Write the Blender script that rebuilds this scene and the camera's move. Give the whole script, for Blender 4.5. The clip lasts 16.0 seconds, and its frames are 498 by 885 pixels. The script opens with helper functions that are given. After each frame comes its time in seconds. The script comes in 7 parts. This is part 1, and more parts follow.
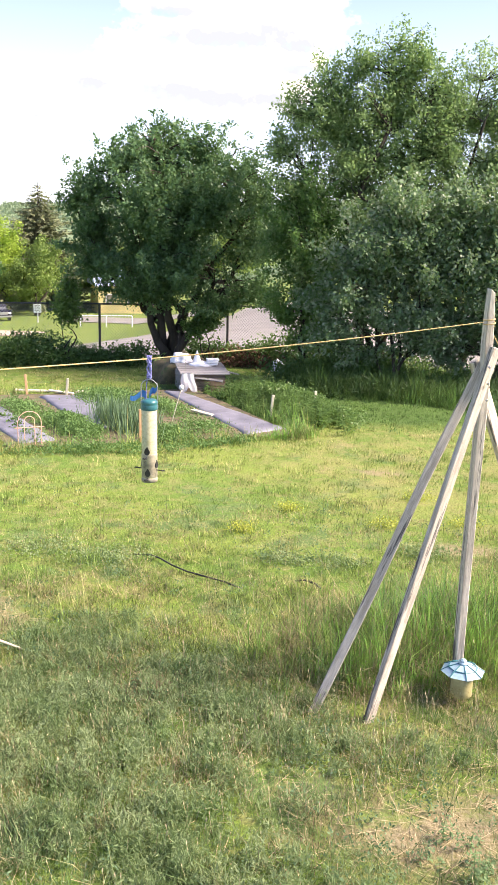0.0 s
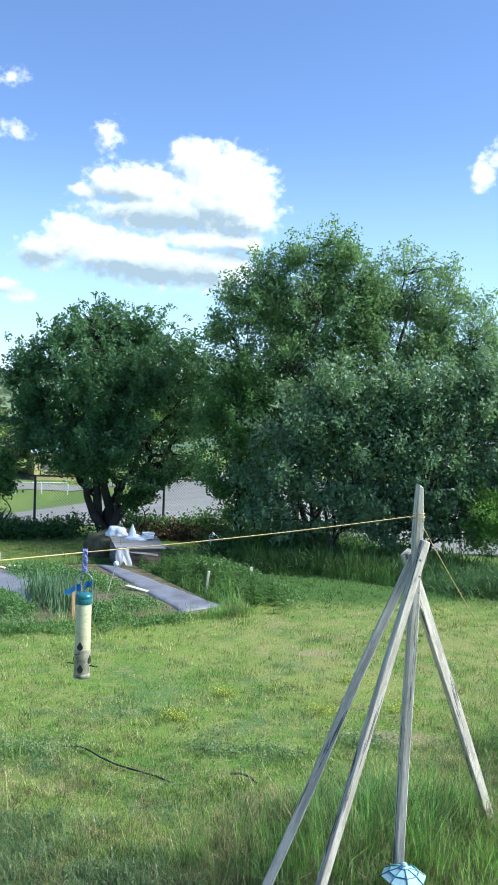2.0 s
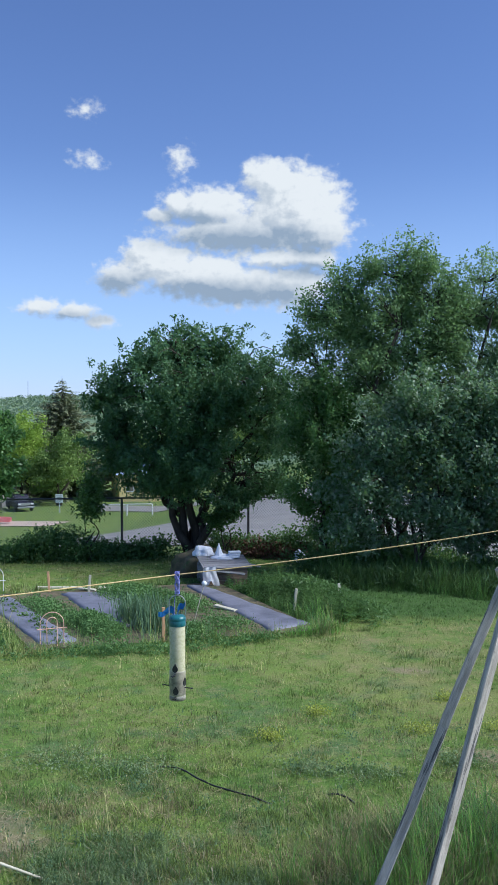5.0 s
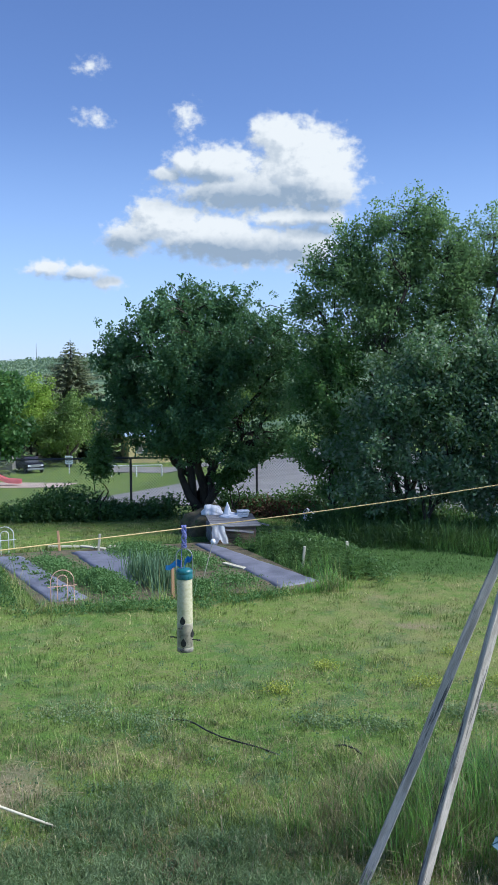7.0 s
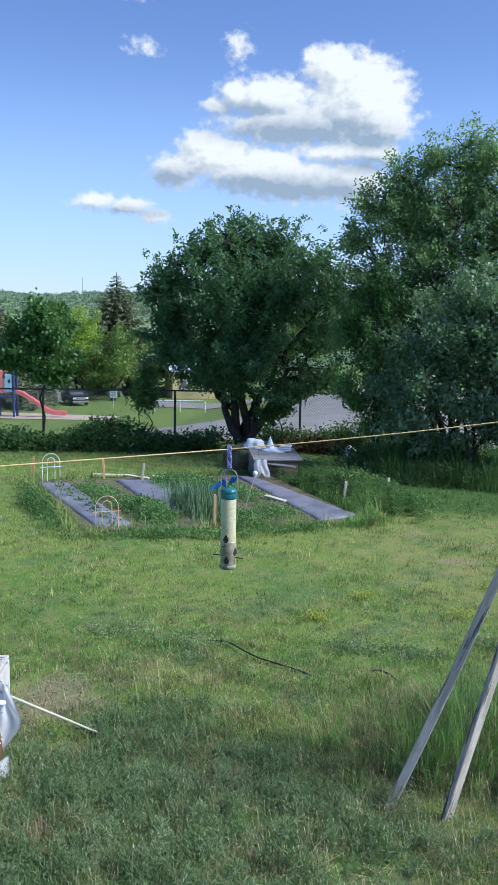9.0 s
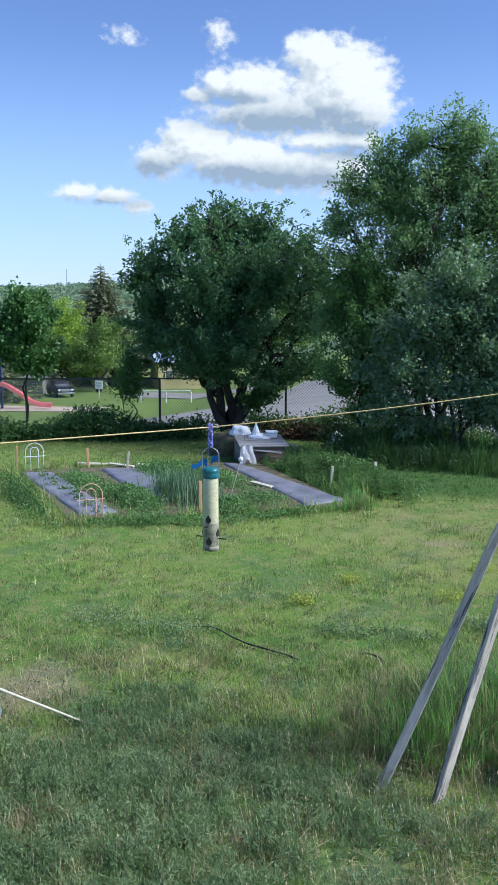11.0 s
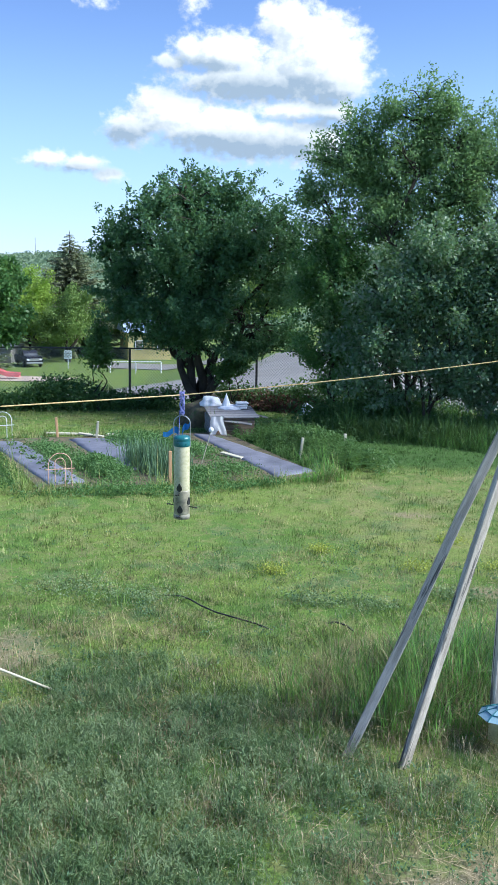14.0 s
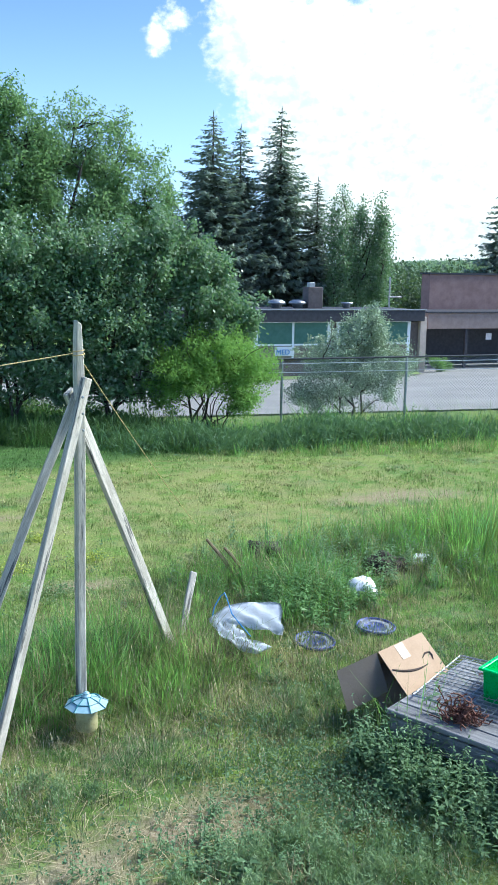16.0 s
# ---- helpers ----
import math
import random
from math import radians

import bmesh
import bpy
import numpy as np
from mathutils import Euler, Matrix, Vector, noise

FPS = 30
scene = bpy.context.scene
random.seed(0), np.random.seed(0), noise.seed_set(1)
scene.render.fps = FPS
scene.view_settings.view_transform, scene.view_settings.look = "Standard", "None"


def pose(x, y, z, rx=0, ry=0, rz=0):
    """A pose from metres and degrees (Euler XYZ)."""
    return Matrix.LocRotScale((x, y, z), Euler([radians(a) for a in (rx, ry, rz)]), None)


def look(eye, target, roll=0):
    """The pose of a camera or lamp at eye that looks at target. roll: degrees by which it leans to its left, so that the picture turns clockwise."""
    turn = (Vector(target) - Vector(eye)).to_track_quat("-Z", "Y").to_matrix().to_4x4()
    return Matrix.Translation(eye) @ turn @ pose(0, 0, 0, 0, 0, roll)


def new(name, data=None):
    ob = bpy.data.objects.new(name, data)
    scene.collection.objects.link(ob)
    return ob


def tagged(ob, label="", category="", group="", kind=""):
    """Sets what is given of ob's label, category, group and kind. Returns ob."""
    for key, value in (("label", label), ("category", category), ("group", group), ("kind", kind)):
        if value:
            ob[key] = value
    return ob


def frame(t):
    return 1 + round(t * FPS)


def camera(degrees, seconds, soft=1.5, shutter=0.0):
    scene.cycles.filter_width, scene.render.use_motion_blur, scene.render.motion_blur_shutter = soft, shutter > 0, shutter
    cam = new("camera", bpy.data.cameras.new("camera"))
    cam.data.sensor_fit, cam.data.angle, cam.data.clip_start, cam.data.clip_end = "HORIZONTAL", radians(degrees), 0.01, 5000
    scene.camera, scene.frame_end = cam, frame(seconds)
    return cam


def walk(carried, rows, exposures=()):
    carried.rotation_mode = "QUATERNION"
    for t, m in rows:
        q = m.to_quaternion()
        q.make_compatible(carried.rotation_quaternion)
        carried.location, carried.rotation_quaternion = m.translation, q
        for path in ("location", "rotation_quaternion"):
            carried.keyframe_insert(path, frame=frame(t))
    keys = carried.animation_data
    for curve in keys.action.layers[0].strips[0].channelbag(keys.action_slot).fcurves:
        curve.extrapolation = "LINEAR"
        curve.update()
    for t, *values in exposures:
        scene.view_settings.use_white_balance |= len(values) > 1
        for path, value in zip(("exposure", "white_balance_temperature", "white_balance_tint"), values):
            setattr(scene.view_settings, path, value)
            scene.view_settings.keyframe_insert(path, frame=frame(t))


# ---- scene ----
cam = camera(30.2, 16.0)
PATH = [
    (0, (0.145, 0.272, 3.002), (0.086, 2.215, 2.53), 1.3),
    (0.5, (0.14, 0.231, 3.053), (0.149, 2.197, 2.685), 1.8),
    (1, (0.143, 0.233, 3.089), (0.182, 2.212, 2.808), 2.0),
    (1.5, (0.148, 0.226, 3.131), (0.211, 2.216, 2.941), 2.0),
    (2, (0.139, 0.226, 3.162), (0.207, 2.221, 3.05), 2.2),
    (2.5, (0.13, 0.225, 3.176), (0.166, 2.224, 3.103), 2.1),
    (3, (0.129, 0.222, 3.183), (0.124, 2.222, 3.136), 1.1),
    (3.5, (0.117, 0.225, 3.183), (0.061, 2.224, 3.149), 0.4),
    (4, (0.106, 0.231, 3.181), (0.024, 2.229, 3.14), 0.1),
    (6.5, (0.113, 0.219, 3.155), (-0.013, 2.209, 3.003), -0.2),
    (7, (0.124, 0.228, 3.137), (-0.003, 2.218, 2.973), -0.4),
    (7.5, (0.138, 0.193, 3.123), (0.052, 2.184, 2.963), 0.0),
    (8, (0.143, 0.192, 3.091), (0.082, 2.179, 2.873), 0.7),
    (8.5, (0.127, 0.155, 3.073), (-0.002, 2.132, 2.805), 1.4),
    (9, (0.112, 0.148, 3.056), (-0.105, 2.114, 2.76), 0.9),
    (11.5, (0.131, 0.297, 2.952), (-0.054, 2.262, 2.627), 0.1),
    (12, (0.128, 0.288, 2.945), (-0.07, 2.248, 2.602), 0.5),
    (12.5, (0.113, 0.282, 2.94), (-0.124, 2.232, 2.564), 1.1),
    (13, (0.107, 0.281, 2.939), (-0.158, 2.222, 2.537), 0.8),
    (13.5, (0.104, 0.294, 2.93), (-0.144, 2.239, 2.536), 0.9),
    (14, (0.117, 0.291, 2.943), (-0.005, 2.252, 2.567), 1.0),
    (14.5, (0.171, 0.286, 2.948), (0.263, 2.251, 2.587), 0.9),
    (15, (0.249, 0.266, 2.953), (0.584, 2.207, 2.605), 0.7),
    (15.5, (0.313, 0.265, 2.939), (0.85, 2.16, 2.589), 0.7),
    (16, (0.356, 0.261, 2.93), (1.063, 2.096, 2.567), 0.9),
]
EXPOSURES = [(0.0, 1.75, 7500, 22), (0.5, 1.66, 7500, 24), (1.0, 1.65, 7200, 17), (1.5, 1.58, 6500, 9), (2.0, 1.15, 5750, 1), (2.5, 0.78, 5600, 8), (3.0, 0.52, 5500, 10)]
EXPOSURES += [(4.0, 0.44, 5500, 10), (6.5, 0.5, 5500, 10), (8.0, 0.6, 5500, 10), (13.0, 0.75, 5500, 8), (14.5, 1.05, 5500, 6), (15.2, 1.2, 5450, 2), (16.0, 1.2, 5450, 2)]
walk(cam, [(t, look(e, a, r)) for t, e, a, r in PATH], EXPOSURES)

# ---- world and sun ----
SUN_AZ, SUN_EL = 93, 41  # degrees clockwise from +y, above the horizon
PUFFS = [(-0.01, 11.84, 2.73, 2.36), (-1.26, 13.25, 1.61, 1.49), (1.11, 10.89, 1.99, 1.61), (-2.25, 13.82, 1.12, 0.99)]
PUFFS += [(-5.45, 12.02, 2.73, 1.12), (-7.17, 12.21, 1.49, 0.79), (-8.39, 11.47, 1.12, 0.5), (-3.22, 10.51, 5.21, 1.12)]
PUFFS += [(-8.38, 8.62, 2.23, 1.24), (-9.6, 9.31, 1.12, 0.87), (-5.92, 7.95, 3.23, 1.24), (-10.81, 7.84, 1.49, 0.99)]
PUFFS += [(-3.2, 7.26, 4.47, 1.12), (-0.22, 7.28, 1.99, 1.24), (-1.22, 8.97, 2.98, 0.74), (1.25, 8.98, 1.49, 0.74)]
PUFFS += [(-15.79, 5.89, 1.49, 0.55), (-13.68, 5.71, 1.49, 0.62), (-12.24, 5.15, 1.24, 0.45), (-7.31, 14.65, 0.79, 0.94)]
PUFFS += [(-12.89, 17.31, 0.87, 0.45), (-12.87, 14.52, 0.94, 0.45), (15.3, 13.1, 0.7, 1.0), (16.3, 14.1, 0.8, 0.8)]
PUFFS += [(20.99, 13.43, 2.45, 3.15), (24.67, 11.38, 4.2, 3.85), (31.0, 8.6, 9.1, 6.3), (36.0, 11.5, 7.7, 7.0), (36.0, 3.5, 8.7, 4.2), (27.5, 5.1, 4.2, 3.5)]

# the grey flat undersides of the clouds
BELLIES = [(-3.5, 10.15, 4.4, 0.7), (-6.8, 11.2, 2.0, 0.35), (-4.5, 6.9, 6.0, 0.7), (0.5, 8.2, 1.8, 0.5), (-13.8, 5.3, 2.2, 0.32), (-11.0, 7.4, 1.3, 0.6), (0.9, 9.6, 1.6, 0.5)]


class Nodes:
    """Short hand for building node trees."""

    def __init__(self, tree):
        self.tree = tree
        self.n, self.l = tree.nodes, tree.links

    def add(self, kind, **sets):
        node = self.n.new(kind)
        for key, value in sets.items():
            node.inputs[key.replace("_", " ")].default_value = value
        return node

    def link(self, a, b):
        self.l.new(a, b)

    def put(self, value, socket):
        if isinstance(value, (int, float, tuple)):
            socket.default_value = value
        else:
            self.l.new(value, socket)

    def math(self, op, a, b=0.0, c=0.0, clamp=False):
        node = self.n.new("ShaderNodeMath")
        node.operation, node.use_clamp = op, clamp
        for value, socket in zip((a, b, c), node.inputs):
            self.put(value, socket)
        return node.outputs[0]

    def vec(self, op, a, b=(0, 0, 0)):
        node = self.n.new("ShaderNodeVectorMath")
        node.operation = op
        self.put(a, node.inputs[0])
        self.put(b, node.inputs[1])
        return node.outputs["Value"] if op in ("LENGTH", "DOT_PRODUCT", "DISTANCE") else node.outputs[0]

    def ramp(self, value, lo, hi, a=0.0, b=1.0, smooth=True):
        node = self.n.new("ShaderNodeMapRange")
        node.interpolation_type = "SMOOTHSTEP" if smooth else "LINEAR"
        self.put(value, node.inputs[0])
        for socket, v in zip(node.inputs[1:5], (lo, hi, a, b)):
            socket.default_value = v
        return node.outputs[0]

    def noise(self, vector, scale, detail=3.0, rough=0.55, distort=0.0):
        node = self.n.new("ShaderNodeTexNoise")
        if vector is not None:
            self.l.new(vector, node.inputs["Vector"])
        for key, v in (("Scale", scale), ("Detail", detail), ("Roughness", rough), ("Distortion", distort)):
            node.inputs[key].default_value = v
        return node.outputs["Fac"]

    def mix(self, fac, a, b, mode="MIX"):
        node = self.n.new("ShaderNodeMix")
        node.data_type, node.blend_type = "RGBA", mode
        self.put(fac, node.inputs[0])
        for value, socket in ((a, node.inputs[6]), (b, node.inputs[7])):
            self.put((*value, 1.0) if isinstance(value, tuple) and len(value) == 3 else value, socket)
        return node.outputs[2]

    def scaled(self, vector, factors):
        return self.vec("MULTIPLY", vector, factors)


def cloud_group(puffs):
    """Union of soft puffs over (azimuth, elevation) in degrees."""
    tree = bpy.data.node_groups.new("cloud_field", "ShaderNodeTree")
    tree.interface.new_socket("At", in_out="INPUT", socket_type="NodeSocketVector")
    tree.interface.new_socket("Field", in_out="OUTPUT", socket_type="NodeSocketFloat")
    k = Nodes(tree)
    src, dst = tree.nodes.new("NodeGroupInput"), tree.nodes.new("NodeGroupOutput")
    best = None
    for az, el, rx, ry in puffs:
        reach = 0.82 if min(rx, ry) > 0.8 else 0.95
        d = k.vec("LENGTH", k.scaled(k.vec("SUBTRACT", src.outputs[0], (az, el, 0)), (reach / rx, reach / ry, 0)))
        f = k.math("MULTIPLY", k.math("SUBTRACT", 1.0, d), min(rx, ry) ** 0.5 * (0.5 if max(rx, ry) < 1.0 else 1.0))
        if best is None:
            best = f
        else:
            best = k.math("SMOOTH_MAX", best, f, 0.25)
    k.link(best, dst.inputs[0])
    return tree


def make_world():
    world = bpy.data.worlds.new("sky")
    scene.world = world
    world.use_nodes = True
    k = Nodes(world.node_tree)
    k.n.clear()
    out, back = k.add("ShaderNodeOutputWorld"), k.add("ShaderNodeBackground", Strength=SKY_STRENGTH)
    sky = k.n.new("ShaderNodeTexSky")
    sky.sky_type, sky.sun_disc = "NISHITA", False
    sky.sun_elevation, sky.sun_rotation = radians(SUN_EL), radians(SUN_AZ)
    sky.altitude, sky.air_density, sky.dust_density, sky.ozone_density = 400, 1.0, 0.0, 4.0
    way = k.n.new("ShaderNodeTexCoord").outputs["Generated"]
    sep = k.n.new("ShaderNodeSeparateXYZ")
    k.link(way, sep.inputs[0])
    az = k.math("MULTIPLY", k.math("ARCTAN2", sep.outputs[0], sep.outputs[1]), 57.2958)
    el = k.math("MULTIPLY", k.math("ARCSINE", sep.outputs[2]), 57.2958)
    com = k.n.new("ShaderNodeCombineXYZ")
    k.link(az, com.inputs[0])
    k.link(el, com.inputs[1])
    at = com.outputs[0]
    body, belly = cloud_group(PUFFS), cloud_group(BELLIES)

    def field(group, vector, coarse, fine_by):
        node = k.n.new("ShaderNodeGroup")
        node.node_tree = group
        k.link(vector, node.inputs[0])
        big = k.noise(k.scaled(vector, (1, 1.25, 1)), 0.55, 2.0, 0.5)
        fine = k.noise(k.scaled(vector, (1, 1.2, 1)), 1.4, 5.0, 0.55)
        bumps = k.math("ADD", k.math("MULTIPLY", k.math("SUBTRACT", big, 0.5), coarse), k.math("MULTIPLY", k.math("SUBTRACT", fine, 0.5), fine_by))
        return k.math("ADD", node.outputs[0], bumps)

    here, sunward = field(body, at, 0.45, 1.25), field(body, k.vec("ADD", at, (0.55, 0.45, 0)), 0.45, 1.25)
    under = field(belly, at, 0.5, 0.9)
    dense = k.ramp(here, -0.14, 0.48)
    relief = k.ramp(k.math("SUBTRACT", here, sunward), -0.55, 0.25, -0.55, 0.0)
    lit = k.math("ADD", k.ramp(under, -0.7, 0.9, 1.0, 0.05), relief, clamp=True)
    shade = k.mix(lit, CLOUD_DARK, CLOUD_BRIGHT)
    haze = k.mix(k.ramp(el, 0.0, 16.0, 0.6, 0.0), k.vec("MULTIPLY", sky.outputs[0], (1.14, 1.03, 1.13)), HAZE)
    k.link(k.mix(dense, haze, shade), back.inputs[0])
    k.link(back.outputs[0], out.inputs[0])


SKY_STRENGTH = 0.08
CLOUD_DARK, CLOUD_BRIGHT, HAZE = (3.1, 3.65, 4.15), (8.1, 7.8, 7.0), (4.6, 6.4, 9.0)
make_world()
sun = new("sun", bpy.data.lights.new("sun", "SUN"))
sun.data.energy, sun.data.angle, sun.data.color = 4.3, radians(26.0), (1.0, 0.93, 0.82)
SUN_DIR = Vector((math.sin(radians(SUN_AZ)) * math.cos(radians(SUN_EL)), math.cos(radians(SUN_AZ)) * math.cos(radians(SUN_EL)), math.sin(radians(SUN_EL))))
sun.matrix_world = look(SUN_DIR * 60, (0, 0, 0))


# ---- materials ----
def surface(name, low, high, scale=8.0, rough=0.8, bump=0.3, fine=60.0, metal=0.0, stretch=(1, 1, 1), spread=0.0, coat=None, depth=0.004, object_space=True):
    """A two-scale mottled surface: low and high are the colours between which it varies; spread varies it piece by piece."""
    m = bpy.data.materials.new(name)
    m.use_nodes = True
    k = Nodes(m.node_tree)
    bsdf = k.n["Principled BSDF"]
    co = k.n.new("ShaderNodeTexCoord").outputs["Object"] if object_space else k.n.new("ShaderNodeNewGeometry").outputs["Position"]
    co = k.scaled(co, stretch)
    a, b = k.noise(co, scale, 4.0, 0.6), k.noise(co, fine, 3.0, 0.6)
    f = k.ramp(k.math("ADD", k.math("MULTIPLY", a, 0.65), k.math("MULTIPLY", b, 0.35)), 0.32, 0.68)
    col = k.mix(f, low, high)
    if spread:
        r = k.n.new("ShaderNodeObjectInfo").outputs["Random"]
        hsv = k.n.new("ShaderNodeHueSaturation")
        k.link(k.ramp(r, 0, 1, 1 - spread, 1 + spread, False), hsv.inputs["Value"])
        k.link(col, hsv.inputs["Color"])
        col = hsv.outputs[0]
    if coat:
        col = k.mix(k.ramp(k.noise(co, scale * 0.6, 5.0, 0.7), 0.52, 0.63), col, coat)
    k.link(col, bsdf.inputs["Base Color"])
    k.link(k.ramp(b, 0.2, 0.8, max(0.02, rough - 0.12), min(1.0, rough + 0.1)), bsdf.inputs["Roughness"])
    bsdf.inputs["Metallic"].default_value = metal
    if bump:
        node = k.add("ShaderNodeBump", Strength=bump, Distance=depth)
        k.link(k.math("ADD", k.math("MULTIPLY", a, 0.5), b), node.inputs["Height"])
        k.link(node.outputs[0], bsdf.inputs["Normal"])
    return m


def foliage(name, dark, light, shine=0.45, through_light=0.35, patches=0.6, backs=None, single=0.6, drifts=0.9):
    """Leaves and blades: colour from leaf to leaf and in drifts, some light passing through."""
    m = bpy.data.materials.new(name)
    m.use_nodes = True
    k = Nodes(m.node_tree)
    bsdf, out = k.n["Principled BSDF"], k.n["Material Output"]
    geo = k.n.new("ShaderNodeNewGeometry")
    drift = k.noise(geo.outputs["Position"], patches, 3.0, 0.6)
    f = k.math("ADD", k.math("MULTIPLY", geo.outputs["Random Per Island"], single), k.math("MULTIPLY", k.math("SUBTRACT", drift, 0.3), drifts), clamp=True)
    col = k.mix(f, dark, light)
    if backs:
        col = k.mix(k.ramp(geo.outputs["Random Per Island"], 0.62, 0.7), col, backs)
    k.link(col, bsdf.inputs["Base Color"])
    bsdf.inputs["Roughness"].default_value = shine
    bsdf.inputs["Specular IOR Level"].default_value = 0.3
    tr = k.n.new("ShaderNodeBsdfTranslucent")
    k.link(k.mix(0.4, col, (0.22, 0.36, 0.08), "MIX"), tr.inputs[0])
    mixer = k.n.new("ShaderNodeMixShader")
    mixer.inputs[0].default_value = through_light
    k.link(bsdf.outputs[0], mixer.inputs[1])
    k.link(tr.outputs[0], mixer.inputs[2])
    k.link(mixer.outputs[0], out.inputs[0])
    return m


def lawn_blades(name, cols, through_light=0.3, dry=0.50):
    """Grass blades: four colours in drifts: fresh, yellow-green, blue-green weeds and straw."""
    m = bpy.data.materials.new(name)
    m.use_nodes = True
    k = Nodes(m.node_tree)
    bsdf, out = k.n["Principled BSDF"], k.n["Material Output"]
    geo = k.n.new("ShaderNodeNewGeometry")
    pos, r = geo.outputs["Position"], geo.outputs["Random Per Island"]
    a = k.ramp(k.noise(pos, 0.55, 4.0, 0.65), 0.38, 0.62)
    tuft = k.noise(k.vec("ADD", pos, (11.0, 23.0, 0)), 9.0, 2.0, 0.6)
    a = k.math("ADD", k.math("MULTIPLY", a, 0.6), k.ramp(tuft, 0.35, 0.7, -0.1, 0.6), clamp=True)
    col = k.mix(a, cols[0], cols[1])
    b = k.math("ADD", k.noise(k.vec("ADD", pos, (31.0, 7.0, 0)), 1.1, 4.0, 0.65), k.math("MULTIPLY", k.math("SUBTRACT", r, 0.5), 0.25))
    col = k.mix(k.ramp(b, 0.56, 0.70), col, cols[2])
    c = k.math("ADD", k.noise(k.vec("ADD", pos, (3.0, 57.0, 0)), 1.3, 5.0, 0.7), k.math("MULTIPLY", k.math("SUBTRACT", r, 0.5), 0.25))
    worn = k.vec("LENGTH", k.scaled(k.vec("SUBTRACT", pos, (4.3, 12.2, 0)), (0.21, 0.27, 0)))
    c = k.math("ADD", c, k.ramp(worn, 0.4, 1.3, 0.035, 0.0))
    # trees' shade on the lawn, put into the blade colour as darker green
    tree_shade = k.vec("LENGTH", k.scaled(k.vec("SUBTRACT", pos, (1.2, 17.0, 0)), (0.19, 0.40, 0)))
    tree_shade = k.ramp(k.math("ADD", tree_shade, k.math("MULTIPLY", k.noise(pos, 1.5, 3.0, 0.6), 0.35)), 0.85, 1.3, 1.0, 0.0)
    col = k.mix(tree_shade, col, k.mix(0.7, cols[0], (0.085, 0.17, 0.05)))
    col = k.mix(k.math("MULTIPLY", k.ramp(c, dry, dry + 0.2), k.math("SUBTRACT", 1.0, tree_shade)), col, cols[3])
    hsv = k.n.new("ShaderNodeHueSaturation")
    k.link(k.math("MULTIPLY", k.ramp(r, 0, 1, 0.72, 1.28, False), k.ramp(k.noise(pos, 5.0, 4.0, 0.7), 0.3, 0.7, 0.48, 1.4)), hsv.inputs["Value"])
    k.link(col, hsv.inputs["Color"])
    k.link(hsv.outputs[0], bsdf.inputs["Base Color"])
    bsdf.inputs["Roughness"].default_value = 0.6
    bsdf.inputs["Specular IOR Level"].default_value = 0.25
    tr = k.n.new("ShaderNodeBsdfTranslucent")
    k.link(hsv.outputs[0], tr.inputs[0])
    mixer = k.n.new("ShaderNodeMixShader")
    mixer.inputs[0].default_value = through_light
    k.link(bsdf.outputs[0], mixer.inputs[1])
    k.link(tr.outputs[0], mixer.inputs[2])
    k.link(mixer.outputs[0], out.inputs[0])
    return m


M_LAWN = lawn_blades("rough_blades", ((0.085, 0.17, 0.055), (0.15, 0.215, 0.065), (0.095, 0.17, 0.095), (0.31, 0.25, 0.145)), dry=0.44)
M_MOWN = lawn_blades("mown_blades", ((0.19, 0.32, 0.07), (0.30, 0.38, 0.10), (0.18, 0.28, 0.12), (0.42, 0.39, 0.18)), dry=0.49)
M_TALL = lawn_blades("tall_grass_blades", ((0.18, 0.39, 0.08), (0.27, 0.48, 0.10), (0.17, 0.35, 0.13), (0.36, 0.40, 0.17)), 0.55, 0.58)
M_STRAW = surface("dry_straw", (0.32, 0.25, 0.13), (0.52, 0.43, 0.26), 20, 0.85, 0)
M_SOIL = surface("bed_soil", (0.05, 0.05, 0.028), (0.19, 0.15, 0.085), 5, 0.95, 0.6, 60, coat=(0.085, 0.13, 0.04), depth=0.02)
M_BARK = surface("tree_bark", (0.02, 0.016, 0.012), (0.075, 0.06, 0.045), 6, 0.9, 0.8, 40, stretch=(1, 1, 0.25), depth=0.02)
M_WOOD = surface("weathered_board", (0.30, 0.265, 0.22), (0.68, 0.62, 0.53), 5, 0.85, 0.8, 45, stretch=(7, 7, 0.5), spread=0.12, coat=(0.09, 0.085, 0.08), depth=0.003)
M_PLANK = surface("grey_plank", (0.11, 0.11, 0.115), (0.31, 0.30, 0.30), 4, 0.85, 0.5, 45, stretch=(0.4, 6, 6), spread=0.2, depth=0.003)
M_LEAF_A = foliage("dark_tree_leaves", (0.045, 0.12, 0.055), (0.14, 0.255, 0.11), 0.42, 0.33)
M_LEAF_B = foliage("fresh_tree_leaves", (0.115, 0.22, 0.095), (0.31, 0.45, 0.20), 0.45, 0.5)
M_LEAF_G = foliage("grey_green_leaves", (0.09, 0.185, 0.09), (0.25, 0.37, 0.19), 0.42, 0.38, backs=(0.27, 0.35, 0.24))
M_LEAF_P = foliage("pale_tree_leaves", (0.15, 0.265, 0.115), (0.37, 0.50, 0.25), 0.45, 0.55)
M_LEAF_M = foliage("maple_leaves", (0.06, 0.15, 0.045), (0.15, 0.29, 0.085), 0.4, 0.4)
M_LEAF_Y = foliage("yellow_green_leaves", (0.17, 0.33, 0.06), (0.31, 0.50, 0.12), 0.6, 0.52)
M_LEAF_S = foliage("silver_leaves", (0.25, 0.32, 0.22), (0.48, 0.55, 0.42), 0.6, 0.25)
